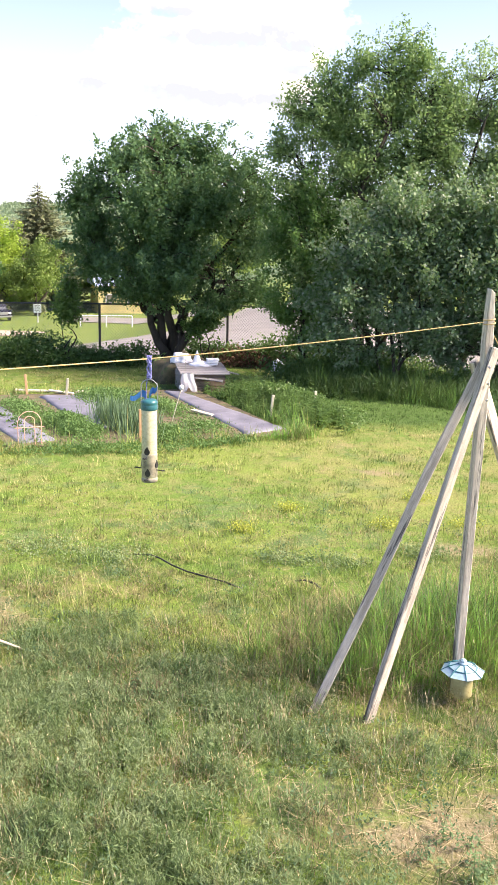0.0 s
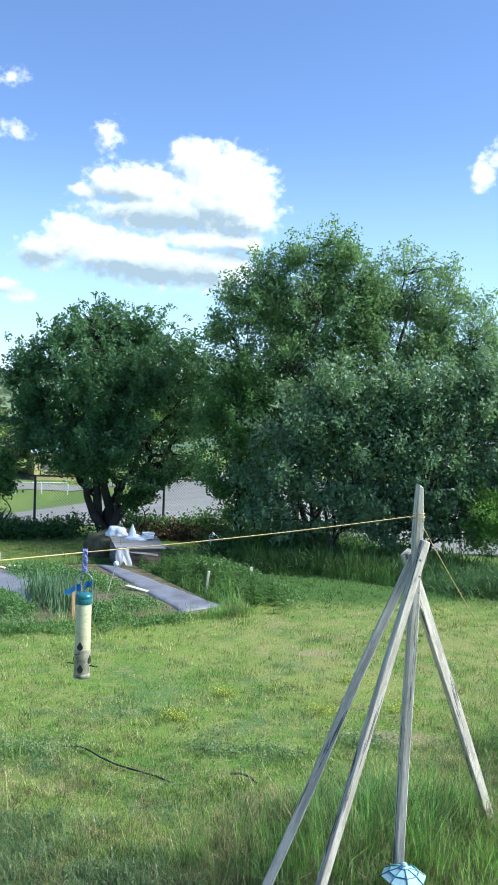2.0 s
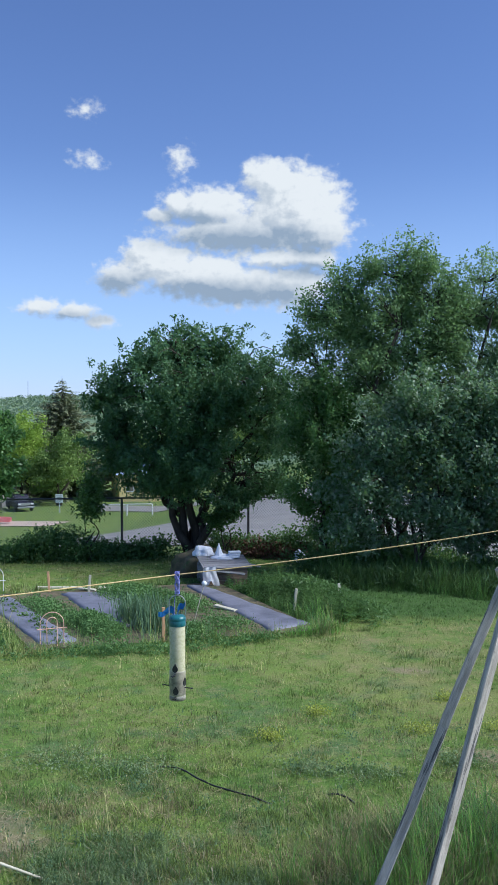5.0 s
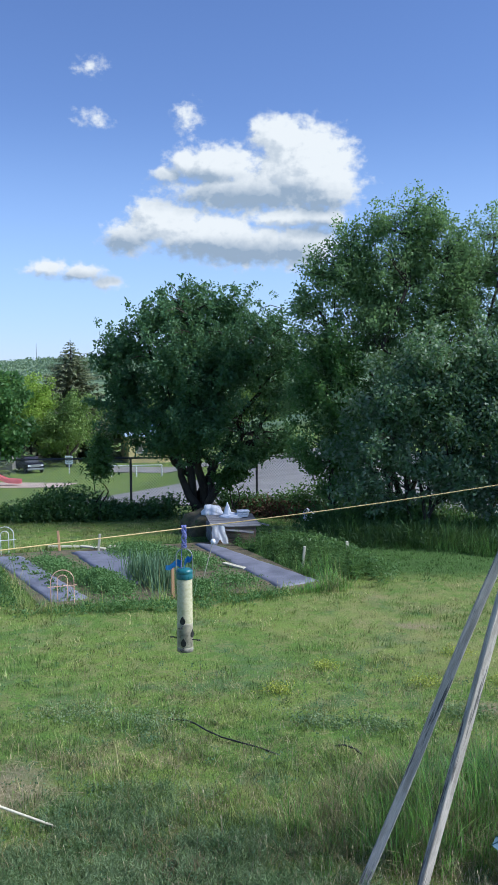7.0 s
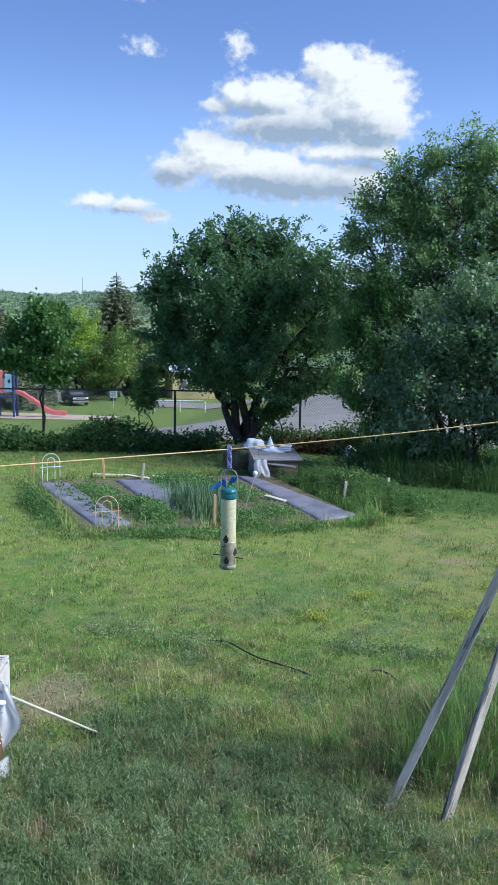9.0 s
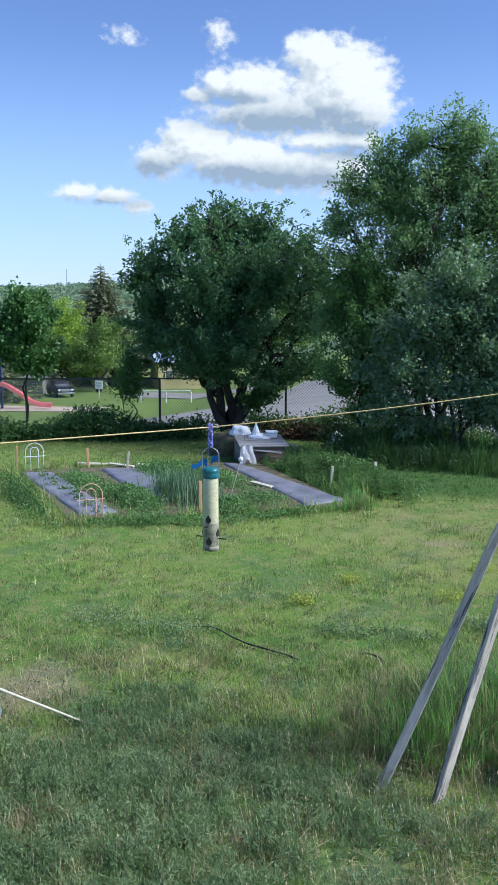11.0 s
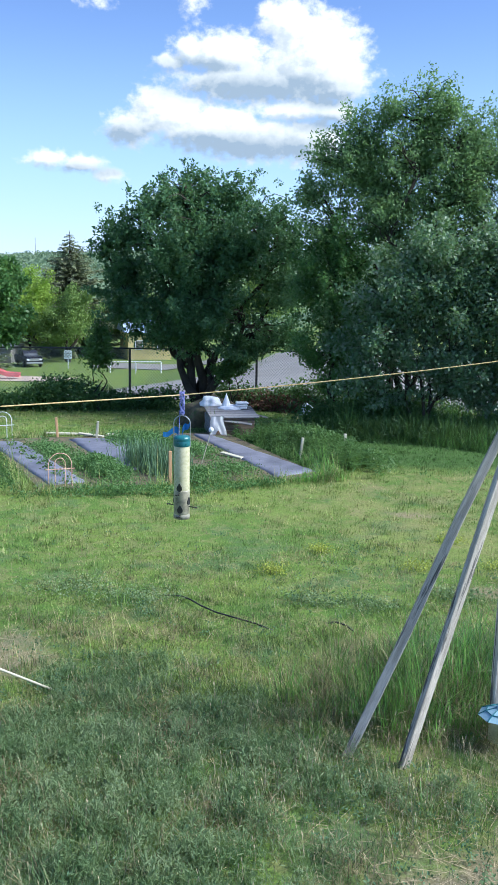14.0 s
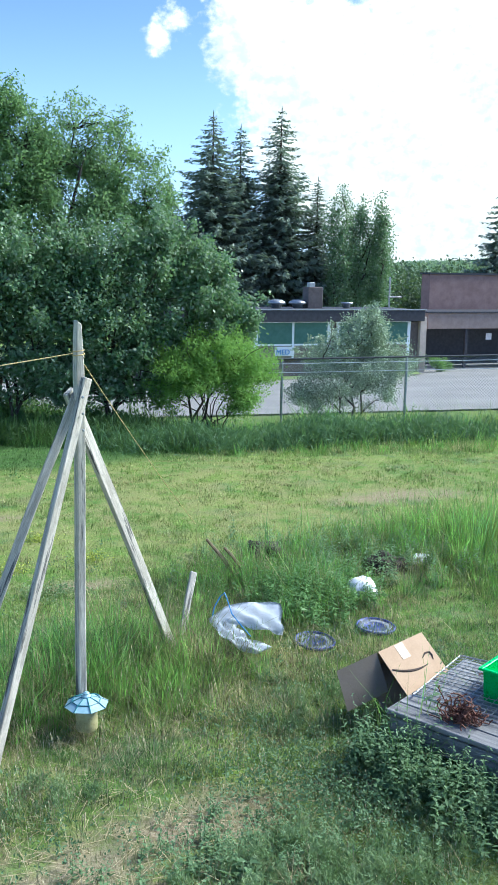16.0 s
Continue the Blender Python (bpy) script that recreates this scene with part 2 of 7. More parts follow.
M_LEAF_F = foliage("far_tree_leaves", (0.11, 0.19, 0.05), (0.25, 0.35, 0.09), 0.5, 0.4, 0.3)
M_LEAF_LIME = foliage("lime_tree_leaves", (0.28, 0.42, 0.06), (0.42, 0.55, 0.10), 0.6, 0.5, 0.3)
M_NEEDLE = foliage("spruce_needles", (0.16, 0.21, 0.17), (0.37, 0.43, 0.36), 0.5, 0.3, 0.3)
M_NEEDLE_TAN = foliage("tan_spruce_needles", (0.15, 0.18, 0.10), (0.32, 0.34, 0.20), 0.55, 0.25, 0.3)
M_HEDGE = foliage("hedge_leaves", (0.055, 0.13, 0.038), (0.145, 0.25, 0.075), 0.45, 0.35)
M_ROPE = surface("yellow_rope", (0.46, 0.32, 0.12), (0.66, 0.50, 0.24), 60, 0.7, 0)
M_FABRIC = surface("landscape_fabric", (0.12, 0.125, 0.16), (0.22, 0.225, 0.28), 3, 0.6, 0.4, 30, depth=0.01)
M_STEEL = surface("galvanised_steel", (0.28, 0.29, 0.30), (0.50, 0.51, 0.52), 20, 0.45, 0.1, metal=0.7)
M_ASPHALT = surface("grey_asphalt", (0.20, 0.19, 0.175), (0.30, 0.285, 0.265), 0.5, 0.92, 0.2, 20)
M_WHITE = surface("white_plastic", (0.66, 0.68, 0.73), (0.84, 0.85, 0.88), 6, 0.5, 0.1)
M_BLUEPLASTIC = surface("blue_plastic", (0.02, 0.16, 0.42), (0.05, 0.28, 0.62), 20, 0.4, 0)
M_TUBE = surface("frosted_tube", (0.43, 0.41, 0.25), (0.55, 0.52, 0.34), 12, 0.3, 0)
M_TEAL = surface("teal_cap", (0.015, 0.10, 0.12), (0.03, 0.17, 0.19), 10, 0.35, 0)
M_BLACK = surface("black_plastic", (0.012, 0.012, 0.013), (0.03, 0.03, 0.03), 20, 0.5, 0)
M_BRICK = surface("red_brown_brick", (0.25, 0.155, 0.135), (0.36, 0.235, 0.205), 2, 0.9, 0.2, 30)
M_DARKTRIM = surface("dark_fascia", (0.02, 0.02, 0.028), (0.045, 0.045, 0.055), 5, 0.6, 0)
M_PALETRIM = surface("pale_blue_trim", (0.80, 0.85, 0.88), (0.88, 0.91, 0.93), 5, 0.6, 0)
M_BLIND = surface("green_panel", (0.04, 0.13, 0.10), (0.07, 0.18, 0.14), 3, 0.5, 0)


# ---- mesh helpers ----
def mesh_object(name, verts, faces, material, smooth=False):
    me = bpy.data.meshes.new(name)
    me.from_pydata(verts, [], faces)
    me.update()
    if smooth:
        me.polygons.foreach_set("use_smooth", [True] * len(me.polygons))
    me.materials.append(material)
    return new(name, me)


def array_object(name, verts, size, material):
    """verts: N x 3 array, each run of `size` vertices is one face (size 3 or 4)."""
    n = len(verts) // size
    me = bpy.data.meshes.new(name)
    me.vertices.add(n * size)
    me.vertices.foreach_set("co", np.ascontiguousarray(verts[: n * size], dtype=np.float32).ravel())
    me.loops.add(n * size)
    me.loops.foreach_set("vertex_index", np.arange(n * size, dtype=np.int32))
    me.polygons.add(n)
    me.polygons.foreach_set("loop_start", np.arange(0, n * size, size, dtype=np.int32))
    me.update(calc_edges=True)
    me.materials.append(material)
    return new(name, me)


def thing(name, place, label, category, group="", turn=0.0):
    ob = new(name)
    ob.empty_display_size = 0.1
    ob.matrix_basis = pose(*place, 0, 0, turn)
    return tagged(ob, label, category, group)


def part(name, bm, material, parent, label="", smooth=False):
    me = bpy.data.meshes.new(name)
    bm.to_mesh(me)
    bm.free()
    me.materials.append(material)
    if smooth:
        me.polygons.foreach_set("use_smooth", [True] * len(me.polygons))
    ob = new(name, me)
    ob.parent = parent
    return tagged(ob, label)


def box_into(bm, m, size, bevel=0.0):
    r = bmesh.ops.create_cube(bm, size=1.0, matrix=m @ Matrix.Diagonal((*size, 1)))
    if bevel:
        edges = {e for v in r["verts"] for e in v.link_edges}
        bmesh.ops.bevel(bm, geom=list(edges), offset=bevel, segments=1, affect="EDGES")


def box(m, size, bevel=0.0):
    bm = bmesh.new()
    box_into(bm, m, size, bevel)
    return bm


def at(x, y, z, rx=0, ry=0, rz=0):
    return pose(x, y, z, rx, ry, rz)


def between(a, b):
    """A pose at the middle of a and b whose z runs from a to b."""
    a, b = Vector(a), Vector(b)
    return Matrix.Translation((a + b) / 2) @ (b - a).to_track_quat("Z", "Y").to_matrix().to_4x4()


def tube_into(bm, points, radii, sides=8, cap=True):
    """A tapered tube along points."""
    rings = []
    pts = [Vector(p) for p in points]
    for i, p in enumerate(pts):
        d = (pts[min(i + 1, len(pts) - 1)] - pts[max(i - 1, 0)]).normalized()
        u = d.orthogonal().normalized() if not rings else (last - d * last.dot(d)).normalized()
        last = u
        v = d.cross(u)
        rings.append([bm.verts.new(p + (u * math.cos(a) + v * math.sin(a)) * radii[i]) for a in (2 * math.pi * j / sides for j in range(sides))])
    for a, b in zip(rings, rings[1:]):
        for j in range(sides):
            bm.faces.new((a[j], a[(j + 1) % sides], b[(j + 1) % sides], b[j]))
    if cap:
        bm.faces.new(rings[0][::-1])
        bm.faces.new(rings[-1])


def tube(points, radii, sides=8):
    bm = bmesh.new()
    if isinstance(radii, (int, float)):
        radii = [radii] * len(points)
    tube_into(bm, points, radii, sides)
    return bm


def lathe(profile, sides=20):
    """A turned body from (radius, height) pairs."""
    bm = bmesh.new()
    rings = [[bm.verts.new((r * math.cos(2 * math.pi * j / sides), r * math.sin(2 * math.pi * j / sides), z)) for j in range(sides)] for r, z in profile]
    for a, b in zip(rings, rings[1:]):
        for j in range(sides):
            bm.faces.new((a[j], a[(j + 1) % sides], b[(j + 1) % sides], b[j]))
    bm.faces.new(rings[0][::-1])
    bm.faces.new(rings[-1])
    return bm


# ---- the ground ----
FENCE = [(-60, 9), (-14, 20.1), (-7.3, 21.7), (-1.15, 23.2), (8.5, 19.4), (11.3, 18.7), (24, 15.5), (80, 1.5)]
FX, FY = np.array([p[0] for p in FENCE]), np.array([p[1] for p in FENCE])


def ease(a):
    a = np.clip(a, 0, 1)
    return a * a * (3 - 2 * a)


def ground(x, y):
    """Height of the ground: a gently falling lawn, a bank behind the fence, a long slope, the valley and its far hills."""
    x, y = np.asarray(x, float), np.asarray(y, float)
    fy = np.interp(x, FX, FY)
    s = np.maximum(0, y - fy)
    c = 0.11 - 0.05 * np.clip((x + 14) / 16, 0, 1)
    z = -0.035 * np.maximum(0, np.minimum(y, fy) - 9) - 0.5 * ease((s - 0.3) / 3) - c * np.minimum(s, 55) - 0.03 * np.clip(s - 55, 0, 300)
    z = z - 0.06 * np.clip((x - 3) / 3, 0, 1) * np.clip(np.minimum(y, fy) - 14, 0, 8)
    r = np.hypot(x, y)
    a = np.arctan2(x, y)
    ridge = 42 + 9 * np.sin(a * 9 + 1) + 5 * np.sin(a * 23) + 2.5 * np.sin(a * 61)
    return z + ease((r - 900) / 1700) * ridge


def gz(x, y):
    return float(ground(x, y))
def ground_material():
    """Lawn and field: greens in drifts, straw and bare earth in worn places, woods on the far hills."""
    m = bpy.data.materials.new("ground_cover")
    m.use_nodes = True
    k = Nodes(m.node_tree)
    bsdf = k.n["Principled BSDF"]
    pos = k.n.new("ShaderNodeNewGeometry").outputs["Position"]
    a = k.ramp(k.noise(pos, 0.55, 5.0, 0.65), 0.38, 0.62)
    col = k.mix(a, (0.13, 0.235, 0.045), (0.21, 0.30, 0.06))
    b = k.ramp(k.noise(k.vec("ADD", pos, (31, 7, 0)), 1.1, 5.0, 0.65), 0.52, 0.64)
    col = k.mix(b, col, (0.125, 0.21, 0.07))
    c = k.ramp(k.noise(k.vec("ADD", pos, (3, 57, 0)), 0.9, 5.0, 0.7), 0.58, 0.74)
    col = k.mix(c, col, (0.32, 0.27, 0.14))
    worn = k.vec("LENGTH", k.scaled(k.vec("SUBTRACT", pos, (4.3, 12.2, 0)), (0.21, 0.27, 0)))
    col = k.mix(k.math("MULTIPLY", k.ramp(worn, 0.5, 1.25, 0.65, 0.0), k.ramp(k.noise(pos, 2.2, 5.0, 0.7), 0.36, 0.6)), col, (0.33, 0.30, 0.13))
    col = k.mix(k.math("MULTIPLY", k.ramp(k.noise(k.vec("ADD", pos, (9, 4, 0)), 5.0, 5.0, 0.7), 0.46, 0.62), 0.6), col, (0.30, 0.285, 0.12))
    fine = k.noise(pos, 45, 4.0, 0.7)
    col = k.mix(k.math("MULTIPLY", k.ramp(fine, 0.35, 0.7), 0.55), col, (0.05, 0.065, 0.03))
    for x, y, rx, ry in BARE:
        d = k.vec("LENGTH", k.scaled(k.vec("SUBTRACT", pos, (x, y, 0)), (1 / rx, 1 / ry, 0)))
        d = k.math("ADD", d, k.math("MULTIPLY", k.math("SUBTRACT", k.noise(pos, 2.5, 5.0, 0.75), 0.5), 2.2))
        col = k.mix(k.math("MULTIPLY", k.ramp(d, 1.1, 0.2), 0.75), col, k.mix(k.ramp(fine, 0.35, 0.65), (0.17, 0.125, 0.08), (0.36, 0.29, 0.20)))
    # same tree-shaded zone, put into the ground colour as darker green
    tree_shade = k.vec("LENGTH", k.scaled(k.vec("SUBTRACT", pos, (1.2, 17.0, 0)), (0.19, 0.40, 0)))
    tree_shade = k.ramp(k.math("ADD", tree_shade, k.math("MULTIPLY", k.noise(pos, 1.5, 3.0, 0.6), 0.35)), 0.85, 1.3, 1.0, 0.0)
    col = k.mix(tree_shade, col, k.mix(k.ramp(fine, 0.35, 0.7), (0.09, 0.17, 0.045), (0.045, 0.075, 0.025)))
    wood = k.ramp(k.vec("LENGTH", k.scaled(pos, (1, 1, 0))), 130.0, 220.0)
    # paler greens of these woods and fields stand in for distance haze
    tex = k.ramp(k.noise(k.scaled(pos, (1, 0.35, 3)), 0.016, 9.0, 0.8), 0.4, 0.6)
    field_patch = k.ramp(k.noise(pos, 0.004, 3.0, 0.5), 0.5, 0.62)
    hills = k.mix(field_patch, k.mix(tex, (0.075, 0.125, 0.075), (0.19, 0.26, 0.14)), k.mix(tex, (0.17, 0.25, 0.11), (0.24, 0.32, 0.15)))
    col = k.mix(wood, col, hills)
    k.link(col, bsdf.inputs["Base Color"])
    bsdf.inputs["Roughness"].default_value = 0.95
    bsdf.inputs["Specular IOR Level"].default_value = 0.08
    node = k.add("ShaderNodeBump", Strength=0.6, Distance=0.03)
    k.link(fine, node.inputs["Height"])
    k.link(node.outputs[0], bsdf.inputs["Normal"])
    return m


BARE = [(-2.15, 6.75, 0.55, 0.55), (1.15, 4.35, 0.8, 0.45), (1.9, 4.6, 0.7, 0.4), (6.7, 11.1, 1.3, 0.5), (1.45, 11.6, 0.5, 0.2), (1.9, 8.6, 0.6, 0.2)]


def build_ground():
    """One sheet, fine near the garden and coarse towards the horizon."""
    axis = np.concatenate([np.linspace(0, 30, 76), np.geomspace(30.8, 4200, 62)])
    ax = np.concatenate([-axis[:0:-1], axis])
    n = len(ax)
    X, Y = np.meshgrid(ax, ax + 6)
    Z = ground(X, Y)
    Z += 0.012 * np.sin(X * 2.1 + 0.6) * np.sin(Y * 1.7) * (np.hypot(X, Y) < 60)
    verts = np.stack([X, Y, Z], -1).reshape(-1, 3)
    faces = [(j * n + i, j * n + i + 1, (j + 1) * n + i + 1, (j + 1) * n + i) for j in range(n - 1) for i in range(n - 1)]
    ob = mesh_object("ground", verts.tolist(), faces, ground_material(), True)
    tagged(ob, "mown green lawn falling away to a valley and wooded hills", "ground", kind="structure")


build_ground()


def sheet(name, corners, material, lift, label, category, cells=24, edge=0.0):
    """A surface laid over the ground inside a four-cornered outline."""
    a, b, c, d = [np.array(p, float) for p in corners]
    u, v = np.meshgrid(np.linspace(0, 1, cells + 1), np.linspace(0, 1, cells + 1))
    u, v = u[..., None], v[..., None]
    P = a * (1 - u) * (1 - v) + b * u * (1 - v) + c * u * v + d * (1 - u) * v
    Z = ground(P[..., 0], P[..., 1]) + lift
    n = cells + 1
    verts = np.concatenate([P, Z[..., None]], -1).reshape(-1, 3).tolist()
    faces = [(j * n + i, j * n + i + 1, (j + 1) * n + i + 1, (j + 1) * n + i) for j in range(cells) for i in range(cells)]
    return tagged(mesh_object(name, verts, faces, material, True), label, category, kind="structure")


sheet("parking_lot", [(-11, 34), (42, 19.5), (60, 44), (-3, 92)], M_ASPHALT, 0.06, "pale grey worn asphalt parking lot below the fence", "parking lot", 40)

# ---- trees ----
def leaves_at(centres, spread, count, length, width, rng, droop=0.2, squash=0.8):
    """Leaf quads scattered round clump centres."""
    n = len(centres) * count
    c = np.repeat(centres, count, 0) + rng.normal(0, 1, (n, 3)) * np.array([1, 1, squash]) * np.repeat(np.broadcast_to(spread, (len(centres),)), count)[:, None]
    d = rng.normal(0, 1, (n, 3))
    d[:, 2] -= droop
    d /= np.linalg.norm(d, axis=1)[:, None]
    s = np.cross(d, rng.normal(0, 1, (n, 3)) + np.array([0, 0, 0.8]))
    s /= np.linalg.norm(s, axis=1)[:, None]
    k = length * rng.uniform(0.6, 1.3, (n, 1))
    w = width * rng.uniform(0.7, 1.2, (n, 1))
    return np.stack([c, c + d * k * 0.45 + s * w, c + d * k, c + d * k * 0.45 - s * w], 1).reshape(-1, 3)


def lobes_points(lobes, n, rng, shell=0.45, rise=0.45):
    """Clump centres strung along sprays that reach outwards and up from the lobes (x, y, z, rx, ry, rz)."""
    lobes = np.array(lobes, float)
    vol = (lobes[:, 3] * lobes[:, 4] * lobes[:, 5]) ** 0.72
    run = 7
    m = n // run + 1
    pick = rng.choice(len(lobes), m, p=vol / vol.sum())
    d = rng.normal(0, 1, (m, 3)) + np.array([0, 0, rise])
    d /= np.linalg.norm(d, axis=1)[:, None]
    far = np.where(rng.uniform(0, 1, m) < 0.3, rng.uniform(1.05, 1.25, m), rng.uniform(0.5, 1.1, m))
    f = np.linspace(shell, 1.0, run)[None, :] * far[:, None]
    p = lobes[pick, None, :3] + d[:, None, :] * lobes[pick, None, 3:] * f[..., None]
    p[..., 2] += 0.3 * np.linspace(0, 1, run) ** 2 * lobes[pick, 5][:, None]
    p += rng.normal(0, 0.02, p.shape) * lobes[pick, None, 3:]
    return p.reshape(-1, 3)[:n]


def limb(bm, a, b, r0, r1, rng, wobble=0.08, steps=6, sides=6):
    a, b = np.array(a, float), np.array(b, float)
    length = np.linalg.norm(b - a)
    pts = []
    for i in range(steps + 1):
        f = i / steps
        off = rng.normal(0, 1, 3) * wobble * length * math.sin(math.pi * f) * 0.5
        pts.append(a + (b - a) * f + off + np.array([0, 0, 0.12 * length * math.sin(math.pi * f)]))
    tube_into(bm, pts, [r0 + (r1 - r0) * i / steps for i in range(steps + 1)], sides, False)
    return pts


def tree(name, base, stems, lobes, clumps, per, leaf, material, label, category="tree", seed=1, spread=0.12, droop=0.2, trunk_r=0.12, twigs=60, shell=0.45, group="", bark=None, swell=1.0, rise=0.45):
    """A broadleaf tree: stems from the base into the lobes, limbs and twigs to the clumps, a crown of leaves.
    stems: tops relative to the base; lobes relative to the base."""
    rng = np.random.default_rng(seed)
    ob = thing(name, base, label, category, group)
    bm = bmesh.new()
    nodes = []
    for s in stems:
        foot = np.array([rng.normal(0, trunk_r * 0.8), rng.normal(0, trunk_r * 0.8), -0.1])
        nodes += limb(bm, foot, s, trunk_r * rng.uniform(0.8, 1.2), trunk_r * 0.22, rng, 0.1 if len(stems) > 1 else 0.03, 9, 8)[2:]
    lobes = [(*l[:3], l[3] * swell, l[4] * swell, l[5] * swell) for l in lobes]
    centres = lobes_points(lobes, clumps, rng, shell, rise)
    for i in rng.choice(clumps, min(twigs, clumps), replace=False):
        tip = centres[i]
        gaps = [np.linalg.norm(p - tip) + 1.5 * max(0.0, p[2] - tip[2] + 0.2) for p in nodes]
        start = nodes[int(np.argmin(gaps))]
        limb(bm, start, tip, trunk_r * 0.16 + 0.006, 0.006, rng, 0.12, 4, 4)
    part("trunk", bm, bark or M_BARK, ob, "", True)
    crown = array_object("crown", leaves_at(centres, rng.uniform(0.7, 1.2, clumps) * np.resize(np.linspace(1.25, 0.6, 7), clumps) * spread, per, leaf[0], leaf[1], rng, droop), 4, material)
    crown.parent = ob
    return ob


def spruce(base, height, width, material, label, seed=1, tiers=34, bare=0.05, group="tall spruces"):
    """A conifer: a straight trunk and whorls of drooping boughs whose tips turn up, set with flat needle sprays."""
    rng = np.random.default_rng(seed)
    ob = thing("spruce", base, label, "conifer", group)
    bm = bmesh.new()
    tube_into(bm, [(0, 0, -0.2), (0.004 * height * rng.normal(), 0, height * 0.5), (0, 0, height)], [width * 0.022, width * 0.014, 0.02], 8)
    quads = []
    for i in range(tiers):
        f = bare + (1 - bare) * (i + 0.3 * rng.uniform()) / tiers
        reach = width * 0.46 * (1 - f) ** 0.72 * rng.uniform(0.75, 1.15) + 0.12
        turn = rng.uniform(0, 6.28)
        count = 10 if f < 0.8 else 6
        for j in range(count):
            a = turn + 6.28 * (j + rng.uniform(-0.3, 0.3)) / count
            L = reach * rng.uniform(0.6, 1.12)
            z = height * f + rng.normal(0, 0.08)
            out = np.array([math.cos(a), math.sin(a), 0.0])
            side = np.array([-out[1], out[0], 0.0])
            fall = L * (0.10 + 0.28 * (1 - f))
            line = lambda t: out * (L * t) + np.array([0, 0, 1.0]) * (z - fall * np.sin(t * 2.4))
            tube_into(bm, [line(0.0), line(0.5), line(1.0)], [0.015 + L * 0.006, 0.01 + L * 0.003, 0.005], 3, False)
            m = max(10, int(L * 20))
            t = rng.uniform(0.05, 1.0, m)[:, None]
            root = out * (L * t) + np.array([0, 0, 1.0]) * (z - fall * np.sin(t * 2.4))
            way = out * rng.uniform(0.5, 1.0, (m, 1)) + side * rng.uniform(-1, 1, (m, 1)) * (1.15 - 0.6 * t) + np.array([0, 0, 1.0]) * rng.uniform(-0.65, 0.12, (m, 1))
            long = (0.16 + 0.24 * L * (1 - 0.65 * t)) * rng.uniform(0.6, 1.1, (m, 1))
            long = np.minimum(long, 0.75)
            flat = np.cross(way, np.array([0, 0, 1.0]) + rng.normal(0, 0.5, (m, 3)))
            flat = flat / np.linalg.norm(flat, axis=1)[:, None] * (0.03 + 0.10 * long)
            quads.append(np.stack([root, root + way * long * 0.45 + flat, root + way * long, root + way * long * 0.45 - flat], 1))
    quads.append(np.array([[[0, 0, height - 0.3], [0.05, 0, height], [0, 0, height + 0.35], [-0.05, 0, height]]]))
    part("trunk", bm, M_BARK, ob, "", True)
    crown = array_object("crown", np.concatenate(quads).reshape(-1, 3), 4, material)
    crown.parent = ob
    return ob


def g3(x, y, dz=0.0):
    return (x, y, gz(x, y) + dz)


# the dark multi-stemmed tree by the fence
tree("tree", g3(-2.40, 22.1), [(-1.3, 0.2, 4.2), (-0.2, -0.3, 4.75), (0.9, 0.3, 4.4), (1.7, -0.2, 3.9), (-2.1, 0.3, 3.3), (1.8, 0.3, 2.6), (-1.7, -0.2, 2.4)],
     [(0, 0, 3.3, 1.8, 1.7, 1.35), (0.1, 0, 4.8, 0.66, 0.7, 0.55), (-0.55, 0.1, 4.65, 0.58, 0.6, 0.52), (-1.2, 0, 4.5, 0.48, 0.5, 0.45), (-1.85, 0, 3.85, 0.6, 0.6, 0.4),
      (-2.4, 0, 3.55, 0.42, 0.5, 0.28), (1.55, 0, 4.2, 0.5, 0.6, 0.45), (0.85, 0, 4.6, 0.5, 0.5, 0.46), (2.05, 0, 3.6, 0.5, 0.7, 0.5), (-1.9, 0, 2.8, 0.85, 0.9, 0.5),
      (-1.75, -0.2, 2.15, 0.7, 0.8, 0.4), (1.8, 0, 2.6, 0.8, 0.9, 0.6), (1.9, 0, 1.6, 0.7, 0.7, 0.42), (0, -0.5, 2.26, 1.3, 1.2, 0.75), (-0.4, -1.0, 3.3, 0.9, 0.7, 0.7), (0.9, -1.0, 3.4, 0.8, 0.7, 0.7),
      (-0.7, -0.4, 1.6, 0.8, 0.8, 0.42), (1.1, -0.3, 1.35, 0.9, 0.8, 0.4), (0, -0.8, 1.8, 1.4, 0.9, 0.65)],
     5200, 24, (0.085, 0.024), M_LEAF_A, "large dark green leafy tree with several stems by the fence", seed=4, trunk_r=0.1, twigs=520, spread=0.095, swell=1.19, rise=1.1, shell=0.3)

